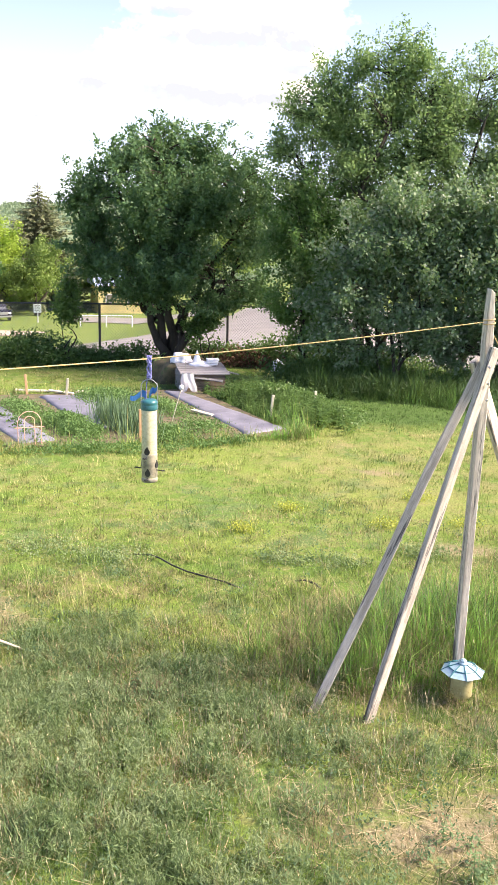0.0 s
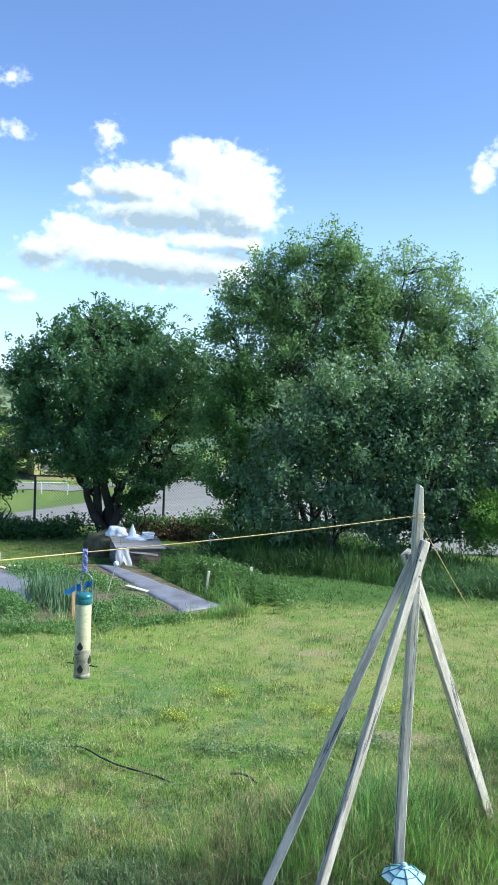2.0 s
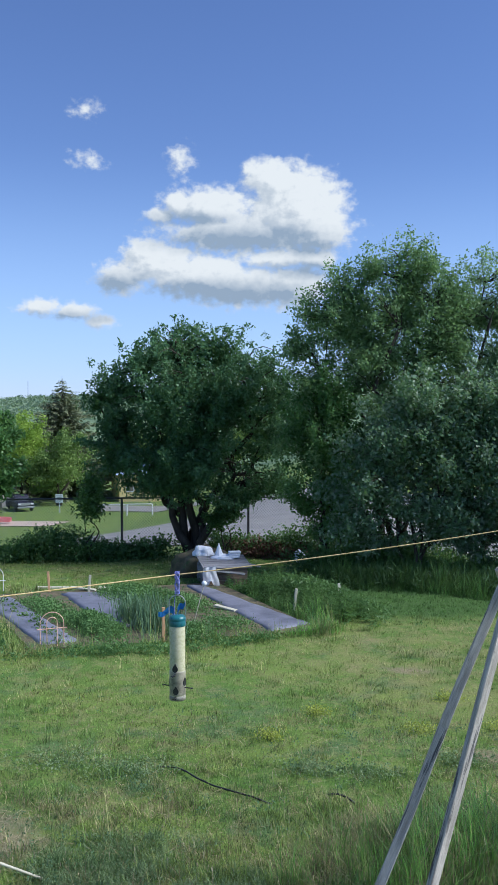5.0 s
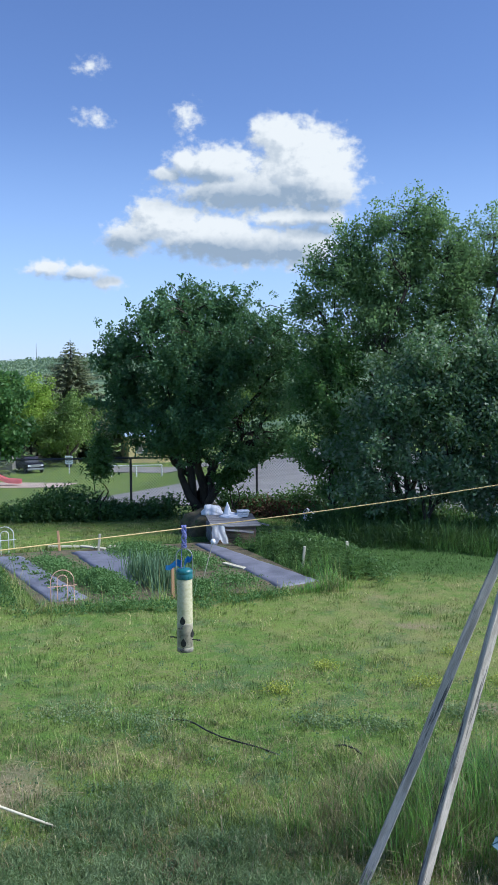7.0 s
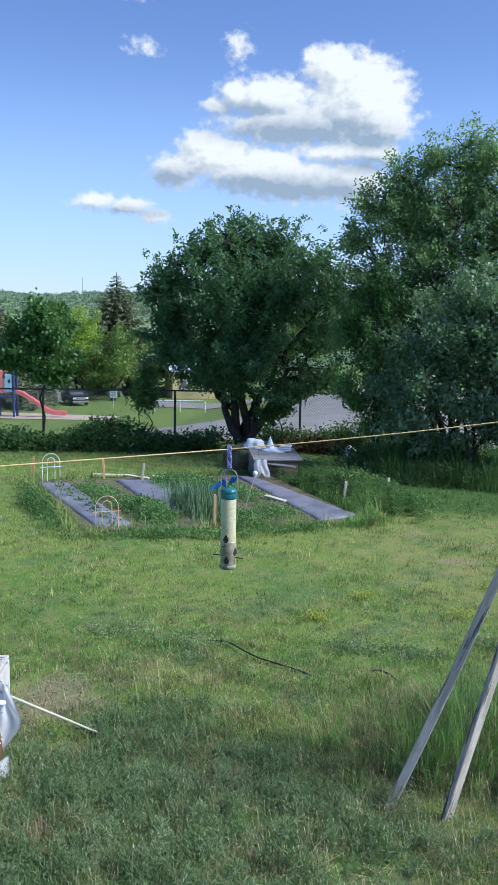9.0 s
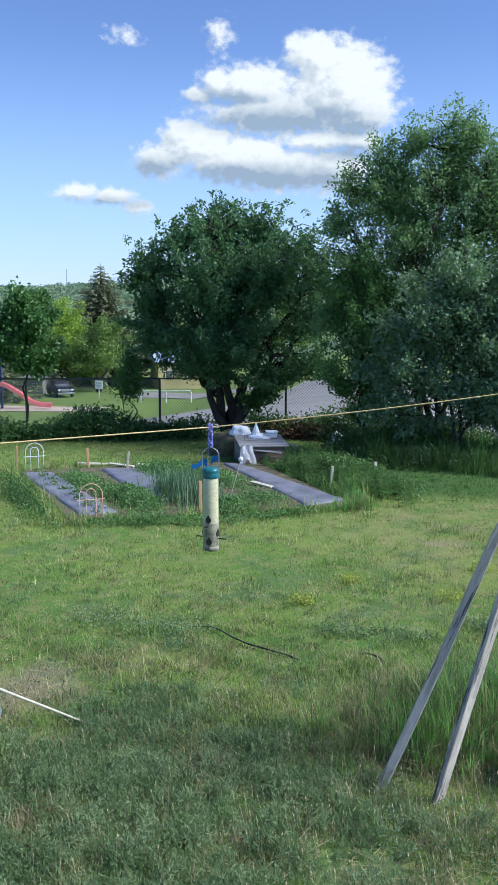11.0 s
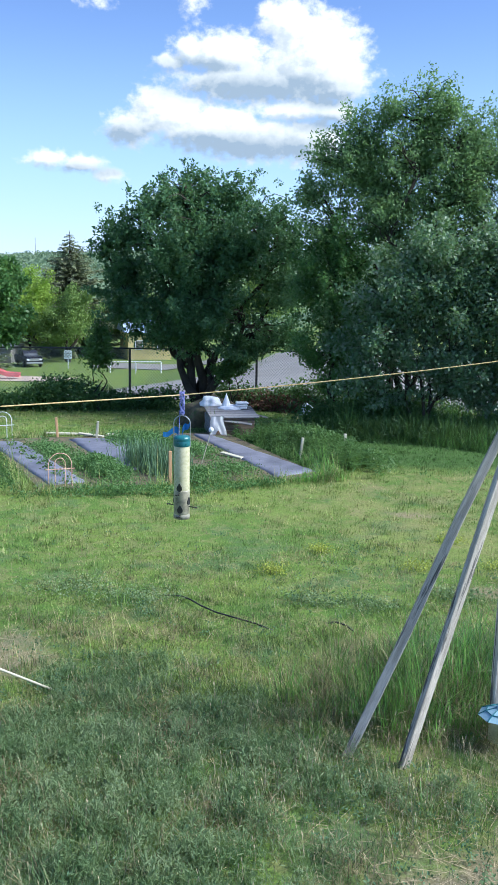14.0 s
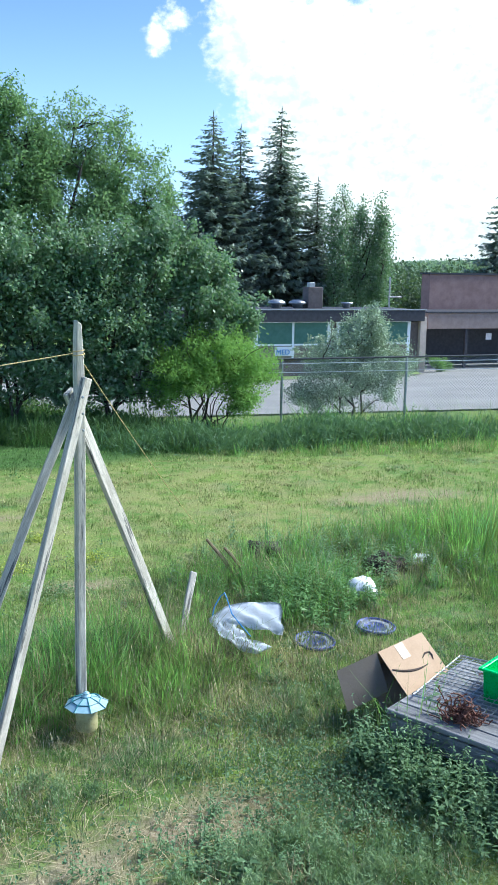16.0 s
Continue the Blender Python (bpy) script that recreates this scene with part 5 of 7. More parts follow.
def feathery_weeds(n, seed):
    """Clumps of upright stems set with fine blue-green leaves, in drifts near the house."""
    rng = np.random.default_rng(seed)
    m = n * 4
    a, r = np.radians(rng.uniform(-24, 48, m)), 3.3 + 3.6 * rng.uniform(0, 1, m) ** 1.1
    x, y = r * np.sin(a), r * np.cos(a)
    drift = lumps(x, y, 1.1, 3.3) + 0.6 * lumps(x, y, 2.7, 8.0) + 0.5 * bump(x, y, -1.0, 5.2, 1.1, 1.0) + 0.4 * bump(x, y, 1.15, 5.05, 0.35, 0.25) + 0.4 * bump(x, y, 1.9, 4.1, 0.5, 0.35) - 0.8 * bump(x, y, 1.3, 5.6, 0.9, 0.35)
    for bx, by, rx, ry in BARE:
        drift -= 0.9 * bump(x, y, bx, by, rx, ry)
    order = np.argsort(-drift - rng.uniform(0, 1.2, m) + 0.25 * np.maximum(0, r - 5.2))[:n]
    x, y = x[order], y[order]
    size = rng.uniform(0.05, 0.09, n) * rng.lognormal(0.25, 0.5, n)
    tall = rng.uniform(0.06, 0.18, n) * np.where(y < 5.6, 1.0, 0.65)
    k, run = 46, 8
    sx, sy = np.repeat(x, k) + rng.normal(0, 0.6, n * k) * np.repeat(size, k), np.repeat(y, k) + rng.normal(0, 0.6, n * k) * np.repeat(size, k)
    d = np.hypot(sx - np.repeat(x, k), sy - np.repeat(y, k)) / np.repeat(size, k)
    h = np.repeat(tall, k) * np.exp(-0.5 * d * d) * rng.uniform(0.55, 1.2, n * k)
    root = np.stack([sx, sy, ground(sx, sy)], 1)
    lean = np.stack([(sx - np.repeat(x, k)) * 0.5, (sy - np.repeat(y, k)) * 0.5, h], 1)
    f = np.linspace(0.2, 1.0, run)
    c = (root[:, None, :] + lean[:, None, :] * f[None, :, None]).reshape(-1, 3)
    v = leaves_at(c, 0.006, 1, 0.034, 0.0028, rng, -1.1, 0.7)
    tagged(array_object("feathery_weeds", v, 4, M_FEATHER), "clumps of feathery blue-green weeds in the rough grass", "weeds", kind="stuff")


M_FEATHER = foliage("feathery_weed_leaves", (0.085, 0.165, 0.055), (0.33, 0.41, 0.22), 0.7, 0.4, 4.0, None, 0.25, 2.0)
feathery_weeds(680, 77)


def stem_weeds(name, x, y, h, leaf, material, label, seed, pairs=7, stalks=3, splay=0.35):
    """Upright weeds: a few leaning stalks, each with crossed pairs of leaves that grow smaller towards the tip."""
    rng = np.random.default_rng(seed)
    x, y, h = [np.repeat(np.asarray(q, float), stalks) for q in (x, y, h)]
    n = len(x)
    h = h * rng.uniform(0.55, 1.1, n)
    a = rng.uniform(0, 6.28, n)
    root = np.stack([x + rng.normal(0, 0.03, n), y + rng.normal(0, 0.03, n), ground(x, y)], 1)
    top = root + np.stack([np.cos(a) * h * splay * rng.uniform(0, 1, n), np.sin(a) * h * splay * rng.uniform(0, 1, n), h], 1)
    w = np.stack([np.sin(a), -np.cos(a), 0 * a], 1) * 0.0022
    quads = [np.stack([root - w, root + w, top + w * 0.4, top - w * 0.4], 1)]
    for i in range(pairs):
        f = 0.18 + 0.82 * i / (pairs - 1)
        grow = 1.1 - 0.65 * f
        for s in (0.0, math.pi):
            b = a + (i % 2) * 1.57 + s + rng.normal(0, 0.35, n)
            c = root + (top - root) * f
            L = leaf[0] * grow * rng.uniform(0.6, 1.25, n)
            d = np.stack([np.cos(b), np.sin(b), rng.uniform(-0.35, 0.6, n)], 1)
            e = np.stack([-np.sin(b), np.cos(b), rng.normal(0, 0.3, n)], 1) * (leaf[1] * grow * rng.uniform(0.7, 1.2, n))[:, None]
            mid = c + d * (L * 0.45)[:, None]
            tip = c + d * L[:, None] - np.array([0, 0, 1.0]) * (L * 0.2)[:, None]
            quads.append(np.stack([c, mid + e, tip, mid - e], 1))
    return tagged(array_object(name, np.concatenate(quads).reshape(-1, 3), 4, material), label, "weeds", kind="stuff")


# ---- things in and behind the garden bed ----
def crate_box():
    c = thing("compost_box", (-1.42, 18.4, gz(-1.42, 18.4)), "weathered grey plank box with a plank lid behind the bed", "wooden box", turn=14)
    M_BROWN = surface("brown_weathered_plank", (0.11, 0.075, 0.055), (0.25, 0.175, 0.13), 4, 0.85, 0.5, 45, stretch=(0.4, 6, 6), spread=0.2, depth=0.003)
    M_LIDWOOD = surface("silvery_lid_plank", (0.16, 0.155, 0.16), (0.36, 0.35, 0.35), 4, 0.85, 0.5, 45, stretch=(0.4, 6, 6), spread=0.2, depth=0.003)
    for sy in (-0.5, 0.5):
        for i in range(3):
            part("plank", box(at(0, sy, 0.07 + 0.14 * i, 0, 0, random.uniform(-1, 1)), (1.05, 0.03, 0.13), 0.004), M_BROWN, c)
    for sx in (-0.5, 0.5):
        for i in range(3):
            part("plank", box(at(sx, 0, 0.07 + 0.14 * i, 0, 0, 90 + random.uniform(-1, 1)), (0.95, 0.03, 0.13), 0.004), M_PLANK, c)
        for sy in (-0.45, 0.45):
            part("corner_post", box(at(sx * 0.92, sy, 0.22), (0.07, 0.07, 0.46), 0.005), M_PLANK, c)
    for i in range(6):
        part("lid_plank", box(at(0.05, -0.48 + 0.19 * i, 0.445 + 0.016 * i, 5, 0, random.uniform(-2, 2)), (1.15, 0.175, 0.025), 0.004), M_LIDWOOD, c)
    part("side_board", box(at(0.72, 0.1, 0.38, 0, 10, -30), (0.5, 0.1, 0.02), 0.003), M_WOOD, c, "loose pale board jutting from the box")
    part("front_board", box(at(0.1, -0.58, 0.33, 20, 6, -12), (0.7, 0.09, 0.02), 0.003), M_LIDWOOD, c)
    c.scale = (0.84, 0.84, 0.84)


crate_box()


def crumple(name, nu, nv, fn, material, parent, thickness=0.004, label=""):
    """A wrinkled sheet: fn(u, v) gives its points."""
    bm = bmesh.new()
    grid = [[bm.verts.new(fn(i / nu, j / nv)) for i in range(nu + 1)] for j in range(nv + 1)]
    for j in range(nv):
        for i in range(nu):
            bm.faces.new((grid[j][i], grid[j][i + 1], grid[j + 1][i + 1], grid[j + 1][i]))
    bmesh.ops.solidify(bm, geom=bm.faces[:], thickness=thickness)
    return part(name, bm, material, parent, label, True)


def lump(name, place, size, material, label, category, seed, rough=0.3, turn=0.0):
    """A crumpled bag or rag."""
    bm = bmesh.new()
    bmesh.ops.create_icosphere(bm, subdivisions=4, radius=1.0)
    for v in bm.verts:
        d = v.co.normalized()
        k = 1 + rough * noise.noise(d * 1.7 + Vector((seed, 0, 0))) + rough * 0.55 * abs(noise.noise(d * 4.5 + Vector((0, seed, 0)))) + rough * 0.25 * abs(noise.noise(d * 10 + Vector((0, 0, seed))))
        v.co = Vector((d.x * size[0], d.y * size[1], max(-0.25, d.z) * size[2])) * k
    me = bpy.data.meshes.new(name)
    bm.to_mesh(me)
    bm.free()
    me.materials.append(material)
    me.polygons.foreach_set("use_smooth", [True] * len(me.polygons))
    ob = new(name, me)
    ob.matrix_basis = pose(*place, 0, 0, turn)
    return tagged(ob, label, category)


M_CLOTH = surface("white_cotton", (0.78, 0.79, 0.82), (0.90, 0.90, 0.91), 6, 0.95, 0)
cloth = thing("hanging_cloth", (-1.6, 17.84, gz(-1.6, 17.84)), "white cloth hanging over the front of the plank box", "cloth", turn=16)
crumple("sheet", 16, 18, lambda u, v: ((u - 0.5) * (0.24 + 0.10 * (1 - v)) + 0.01 * math.sin(v * 7), -0.02 - 0.10 * (1 - v) ** 1.5 + 0.014 * math.sin(u * 12 + v * 3), 0.03 + 0.36 * v + (1 - v) * 0.10 * math.exp(-((u - 0.5) / 0.12) ** 2)), M_CLOTH, cloth)
zt = gz(-1.42, 18.4) + 0.47
lump("plastic_bag", (-1.85, 19.0, zt + 0.0), (0.2, 0.18, 0.16), M_CLOTH, "crumpled white plastic bag on the heap behind the box", "plastic bag", 2.0)
lump("plastic_bag", (-1.42, 18.66, zt - 0.03), (0.22, 0.13, 0.07), M_CLOTH, "flat white plastic sheet on the plank box", "plastic bag", 4.0)
cone = thing("paper_cone", (-1.5, 18.68, zt + 0.0), "white pointed paper cone standing on the heap", "cone")
part("cone", lathe([(0.10, 0), (0.075, 0.08), (0.03, 0.2), (0.004, 0.27)], 9), M_CLOTH, cone)
tray = thing("tray_stack", (-1.2, 18.66, zt - 0.03), "small stack of white trays on the heap", "trays")
for i in range(3):
    part("tray", box(at(0.01 * i, 0, 0.03 + 0.045 * i, 0, 0, 7 * i), (0.24, 0.18, 0.035), 0.006), M_CLOTH, tray)
for i, (x, y, sx) in enumerate([(-2.2, 19.3, 0.5), (-2.1, 19.7, 0.7), (-1.7, 20.0, 0.6)]):
    b = thing("scrap_board", g3(x, y), "weathered scrap board on the heap behind the box", "board", "scrap boards")
    part("board", box(at(0, 0, 0.12 + 0.08 * i, 5, 8 - 6 * i, 20 * i - 10), (sx, 0.14, 0.03), 0.004), M_PLANK, b)
lump("earth_mound", g3(-1.85, 19.3, 0.0), (0.6, 0.5, 0.52), M_SOIL, "earthy brush heap behind the plank box", "heap", 7.0, 0.4)
lump("plastic_bag", g3(0.15, 21.2, 0.1), (0.16, 0.12, 0.2), M_WHITE, "white plastic scrap in the weeds by the fence", "plastic bag", 9.0)
hedge("dead_brush", [(-1.6, 22.3), (0.3, 21.9), (1.2, 21.4)], 0.35, 0.45, 260, surface("dead_leaves", (0.08, 0.04, 0.025), (0.22, 0.12, 0.07), 6, 0.9, 0, 40), "dead brown brush heaped below the fence", 35, "brush", (0.09, 0.02), 22)


def wire_arch(place, material, label, height=0.5, turn=20):
    a = thing("wire_arch", place, label, "garden arch", "garden arches", turn)
    for w, h in ((0.16, height), (0.07, height * 0.86)):
        pts = [(-w, 0, -0.03), (-w, 0, h - w)] + [(-w * math.cos(t), 0, h - w + w * math.sin(t)) for t in np.linspace(0.2, math.pi - 0.2, 9)] + [(w, 0, h - w), (w, 0, -0.03)]
        part("hoop", tube(pts, 0.0055, 6), material, a)
    part("crossbar", tube([(-0.2, 0, height * 0.55), (0.2, 0, height * 0.55)], 0.007, 6), material, a)


wire_arch(g3(-5.33, 16.35), M_WHITE, "white wire double arch at the end of the bed", 0.55, 25)
wire_arch(g3(-3.24, 12.5), surface("faded_orange_wire", (0.62, 0.34, 0.24), (0.78, 0.52, 0.40), 20, 0.6, 0), "faded orange wire double arch in the bed", 0.5, 25)
M_PALEWOOD = surface("pale_stake_wood", (0.42, 0.40, 0.30), (0.6, 0.57, 0.45), 20, 0.8, 0.2, stretch=(4, 4, 0.5))
M_ORANGEWOOD = surface("orange_stake_wood", (0.42, 0.24, 0.12), (0.58, 0.36, 0.2), 20, 0.8, 0.2, stretch=(4, 4, 0.5))
for x, y, h, m, t, lab in [(0.05, 15.4, 0.38, M_PALEWOOD, 4, "pale wooden"), (0.8, 15.7, 0.42, M_PALEWOOD, -3, "pale wooden"), (-1.78, 12.94, 0.5, M_ORANGEWOOD, 0, "orange-brown wooden"), (-5.76, 16.6, 0.45, M_ORANGEWOOD, 3, "orange-brown wooden"),
                           (-4.49, 16.9, 0.4, M_ORANGEWOOD, -3, "orange-brown wooden"), (-3.74, 16.9, 0.35, M_PALEWOOD, 5, "pale wooden")]:
    s = thing("garden_stake", g3(x, y), lab + " garden stake at the edge of the bed", "stake", "garden stakes")
    part("stake", box(at(0, 0, h / 2 - 0.05, t, t, 20), (0.045, 0.03, h + 0.1), 0.005), m, s)
rod = thing("ball_topped_rod", g3(-1.52, 14.2), "thin pale rod topped with a white ball leaning in the bed", "garden rod")
part("rod", tube([(0, 0, -0.05), (0.18, 0.05, 0.62)], 0.007, 6), M_PALEWOOD, rod)
part("ball", lathe([(0.005, 0.59), (0.03, 0.6), (0.042, 0.63), (0.03, 0.662), (0.005, 0.67)], 12), M_WHITE, rod, "", True).matrix_basis = pose(0.18, 0.05, 0)
for x, y, L, r in [(-4.48, 17.2, 0.6, 20), (-3.9, 17.1, 0.5, -10), (-3.39, 17.2, 0.5, 15), (-1.1, 15.3, 0.45, -35)]:
    b = thing("loose_board", g3(x, y), "short weathered board lying at the bed's edge", "board", "loose boards")
    part("board", box(at(0, 0, 0.06, 3, 4, r), (L, 0.09, 0.03), 0.004), M_PALEWOOD, b)

# plants of the bed
M_VEG = foliage("vegetable_leaves", (0.08, 0.18, 0.05), (0.17, 0.30, 0.10), 0.6, 0.3, 1.5)
M_ONION = foliage("onion_blades", (0.10, 0.19, 0.11), (0.19, 0.30, 0.18), 0.5, 0.3, 1.5)


def leafy_patch(name, cx, cy, rx, ry, height, clumps, material, label, seed, leaf=(0.09, 0.035), per=16, turn=0.0):
    rng = np.random.default_rng(seed)
    u, v = rng.normal(0, 0.5, clumps), rng.normal(0, 0.5, clumps)
    c, s = math.cos(radians(turn)), math.sin(radians(turn))
    x, y = cx + u * rx * c - v * ry * s, cy + u * rx * s + v * ry * c
    z = ground(x, y) + 0.03 + height * rng.uniform(0.2, 1.0, clumps) * np.exp(-(u * u + v * v))
    return tagged(array_object(name, leaves_at(np.column_stack([x, y, z]), 0.05, per, leaf[0], leaf[1], rng, 0.0, 0.6), 4, material), label, "plants", kind="stuff")


leafy_patch("vegetable_plants", -2.95, 13.75, 0.3, 1.0, 0.2, 340, M_VEG, "bright leafy vegetable plants in the bed", 101, (0.038, 0.012), 24, turn=32)
leafy_patch("vegetable_plants", -1.4, 13.2, 0.32, 0.4, 0.2, 130, M_VEG, "bright leafy vegetable plants in the bed", 102, (0.034, 0.011), 24, turn=40)
leafy_patch("vegetable_plants", -1.0, 13.95, 0.4, 0.5, 0.16, 120, M_VEG, "low leafy vegetable plants in the bed", 103, (0.034, 0.011), turn=30)
leafy_patch("weeds", -2.9, 16.6, 0.55, 1.0, 0.14, 520, M_VEG, "low green weeds in the bed", 104, (0.036, 0.012), turn=28)
leafy_patch("weeds", -1.9, 15.9, 0.36, 1.2, 0.11, 320, M_VEG, "low green weeds in the bed", 105, (0.036, 0.012), turn=28)
leafy_patch("weeds", -4.1, 15.2, 0.34, 1.3, 0.09, 260, M_VEG, "low green weeds in the bed", 106, (0.036, 0.012), turn=28)
leafy_patch("weeds", 0.3, 16.3, 0.5, 2.0, 0.40, 620, M_HEDGE, "tall weeds beside the weed cloth", 107, (0.055, 0.011), turn=33)
leafy_patch("weeds", -4.75, 14.0, 0.22, 1.9, 0.16, 220, M_HEDGE, "tall weeds along the bed's edge", 109, (0.05, 0.01), turn=27)
leafy_patch("weeds", -2.3, 12.2, 1.2, 0.16, 0.12, 150, M_VEG, "pale leafy weeds along the bed's front edge", 110, (0.05, 0.008), turn=12)
leafy_patch("weeds", -0.6, 13.0, 0.8, 0.14, 0.09, 70, M_VEG, "pale leafy weeds along the bed's front edge", 111, (0.05, 0.008), turn=36)
for i in range(9):
    f = i / 8
    x, y = -3.2 - 2.0 * f, 12.75 + 3.4 * f
    leafy_patch("seedling", x, y, 0.07, 0.07, 0.1, 5, M_HEDGE, "dark green seedling growing through the cloth", 120 + i, (0.05, 0.018), 9)


def onion_clump(cx, cy, rx, ry, n, seed, h=0.42):
    rng = np.random.default_rng(seed)
    u, v = rng.normal(0, rx * 0.5, n), rng.normal(0, ry * 0.5, n)
    x, y = cx + u * 0.87 - v * 0.45, cy + u * 0.45 + v * 0.87
    z = ground(x, y)
    hh = h * rng.uniform(0.5, 1.15, n)
    t = rng.uniform(0, 2 * math.pi, n)
    lean = hh * rng.uniform(0.05, 0.4, n)
    root = np.stack([x, y, z], 1)
    tip = root + np.stack([np.cos(t) * lean, np.sin(t) * lean, hh], 1)
    w = np.stack([np.cos(t + 1.57), np.sin(t + 1.57), 0 * t], 1) * 0.007
    mid = (root + tip) / 2 + np.array([0, 0, 0.03])
    v = np.stack([root - w, root + w, mid + w, tip, mid - w], 1).reshape(-1, 3)
    return tagged(array_object("onion_plants", v, 5, M_ONION), "blue-green onion leaves growing in a clump", "plants", kind="stuff")


onion_clump(-2.2, 14.1, 0.38, 0.95, 900, 131)

rng = np.random.default_rng(155)
f = rng.uniform(0, 1, 260)
stem_weeds("weeds", -0.55 + 1.5 * f + rng.normal(0, 0.22, 260), 17.6 - 2.9 * f + rng.normal(0, 0.3, 260), rng.uniform(0.18, 0.5, 260), (0.12, 0.014), M_HEDGE, "tall dark weeds beside the weed cloth", 156, 7)

# garden hose half hidden in the lawn
hose = thing("garden_hose", (-0.86, 8.03, 0), "black garden hose lying in the lawn", "hose")
pts = [Vector((x + 0.86, y - 8.03, z * 0.5)) for x, y, z in [(-1.13, 8.2, -0.01), (-0.95, 8.13, 0.03), (-0.86, 8.03, 0.05), (-0.75, 7.88, 0.06), (-0.6, 7.74, 0.055), (-0.42, 7.63, 0.055), (-0.24, 7.55, 0.03), (-0.1, 7.46, -0.01)]]
part("hose", tube(pts, 0.0075, 8), M_BLACK, hose, "", True)
part("hose_end", tube([(1.2, -0.36, 0.0), (1.28, -0.42, 0.035), (1.36, -0.47, 0.03), (1.42, -0.52, 0.0)], 0.009, 8), M_BLACK, hose, "", True)

def tangle(name, m, size, material, label, category, seed, n=70):
    """A nest of thin twisted strands."""
    rng = np.random.default_rng(seed)
    bm = bmesh.new()
    for _ in range(n):
        p = rng.normal(0, 0.4, 3) * size
        d = rng.normal(0, 1, 3)
        pts = []
        for k in range(6):
            pts.append((p[0], p[1], abs(p[2]) + 0.006))
            d = d * 0.7 + rng.normal(0, 0.7, 3)
            p = p * 0.9 + d * size * 0.09
        tube_into(bm, pts, [0.004] * 6, 4)
    me = bpy.data.meshes.new(name)
    bm.to_mesh(me)
    bm.free()
    me.materials.append(material)
    ob = new(name, me)
    ob.matrix_basis = m
    return tagged(ob, label, category)


# ---- the junk beyond the tripod ----
sack = thing("white_sack", (2.71, 6.42, 0.05), "crumpled white woven plastic sack folded over in the grass", "sack", turn=-22)
sack.scale = (1.1, 1.1, 1.1)
SACK_OUTER = [(0.26, 0.38), (0.05, 0.395), (-0.12, 0.37), (-0.255, 0.26), (-0.185, 0.15), (-0.07, 0.065), (0.085, 0.0)]
SACK_INNER = [(0.275, 0.15), (0.15, 0.175), (0.015, 0.2), (-0.06, 0.225), (-0.04, 0.2), (0.035, 0.115), (0.215, 0.065)]


def sack_fold(u, v):
    """A flattened tube of sacking bent into a hairpin: its far arm stands, its near arm lies down."""
    k = min(u * 6, 5.999)
    i, f = int(k), k - int(k)
    o = [SACK_OUTER[i][j] * (1 - f) + SACK_OUTER[i + 1][j] * f for j in (0, 1)]
    n = [SACK_INNER[i][j] * (1 - f) + SACK_INNER[i + 1][j] * f for j in (0, 1)]
    x, h = o[0] * (1 - v) + n[0] * v, o[1] * (1 - v) + n[1] * v
    puff = 0.035 * math.sin(math.pi * v) * (0.6 + 0.4 * math.sin(u * 7))
    wr = 0.006 * math.sin(u * 33 + v * 9) + 0.005 * math.sin(u * 19 - v * 14)
    return (x + wr, h * 1.05 - puff, 0.02 + h * 0.6 + puff * 0.6 + wr)


crumple("cloth", 48, 10, sack_fold, surface("white_woven_sack", (0.60, 0.63, 0.70), (0.78, 0.80, 0.84), 6, 0.6, 0.3), sack, 0.012)
part("cord", tube([(-0.24, 0.30, 0.15), (-0.22, 0.33, 0.24), (-0.18, 0.36, 0.31), (-0.15, 0.37, 0.335), (-0.13, 0.34, 0.30), (-0.09, 0.25, 0.22), (0.0, 0.15, 0.15), (0.05, 0.14, 0.10)], 0.0045, 6), M_BLUEPLASTIC, sack, "bright blue cord")
M_LIDRIM = surface("dark_blue_lid_rim", (0.03, 0.045, 0.16), (0.07, 0.09, 0.26), 12, 0.5, 0.1)
M_LIDTOP = surface("dusty_lid", (0.13, 0.15, 0.22), (0.34, 0.36, 0.42), 9, 0.8, 0.1)
for x, y, t in ((4.02, 6.74, 5), (3.40, 6.62, 6)):
    lid = thing("bucket_lid", (x, y, 0.05), "dusty round plastic bucket lid with a dark blue rim", "lid", "bucket lids")
    part("rim", lathe([(0.150, 0.0), (0.166, 0.004), (0.170, 0.022), (0.160, 0.030), (0.150, 0.026), (0.148, 0.012)], 28), M_LIDRIM, lid, "dark blue rim", True)
    part("disc", lathe([(0.149, 0.006), (0.148, 0.013), (0.1, 0.014), (0.095, 0.010), (0.01, 0.011)], 28), M_LIDTOP, lid, "", True)
    lid.matrix_basis = pose(x, y, 0.0, t * 0.5, 2, 0)
lump("plastic_bag", (4.27, 7.5, 0.04), (0.17, 0.13, 0.12), M_WHITE, "white plastic bag in the tall weeds", "plastic bag", 12.0, 0.25)
lump("plastic_bag", (5.3, 8.15, 0.04), (0.13, 0.08, 0.06), M_WHITE, "grey-white plastic sheet in the tall weeds", "plastic bag", 14.0)
lump("earth_mound", (4.85, 8.1, 0.0), (0.24, 0.16, 0.14), M_BARK, "dark earthy debris heap in the tall weeds", "heap", 15.0, 0.5)
lump("earth_mound", (3.75, 8.55, 0.0), (0.26, 0.2, 0.24), M_BARK, "small brush heap in the tall weeds", "heap", 16.0, 0.5)
M_STICK = surface("brown_stick", (0.12, 0.085, 0.05), (0.30, 0.22, 0.12), 20, 0.85, 0.3, stretch=(1, 1, 0.3))
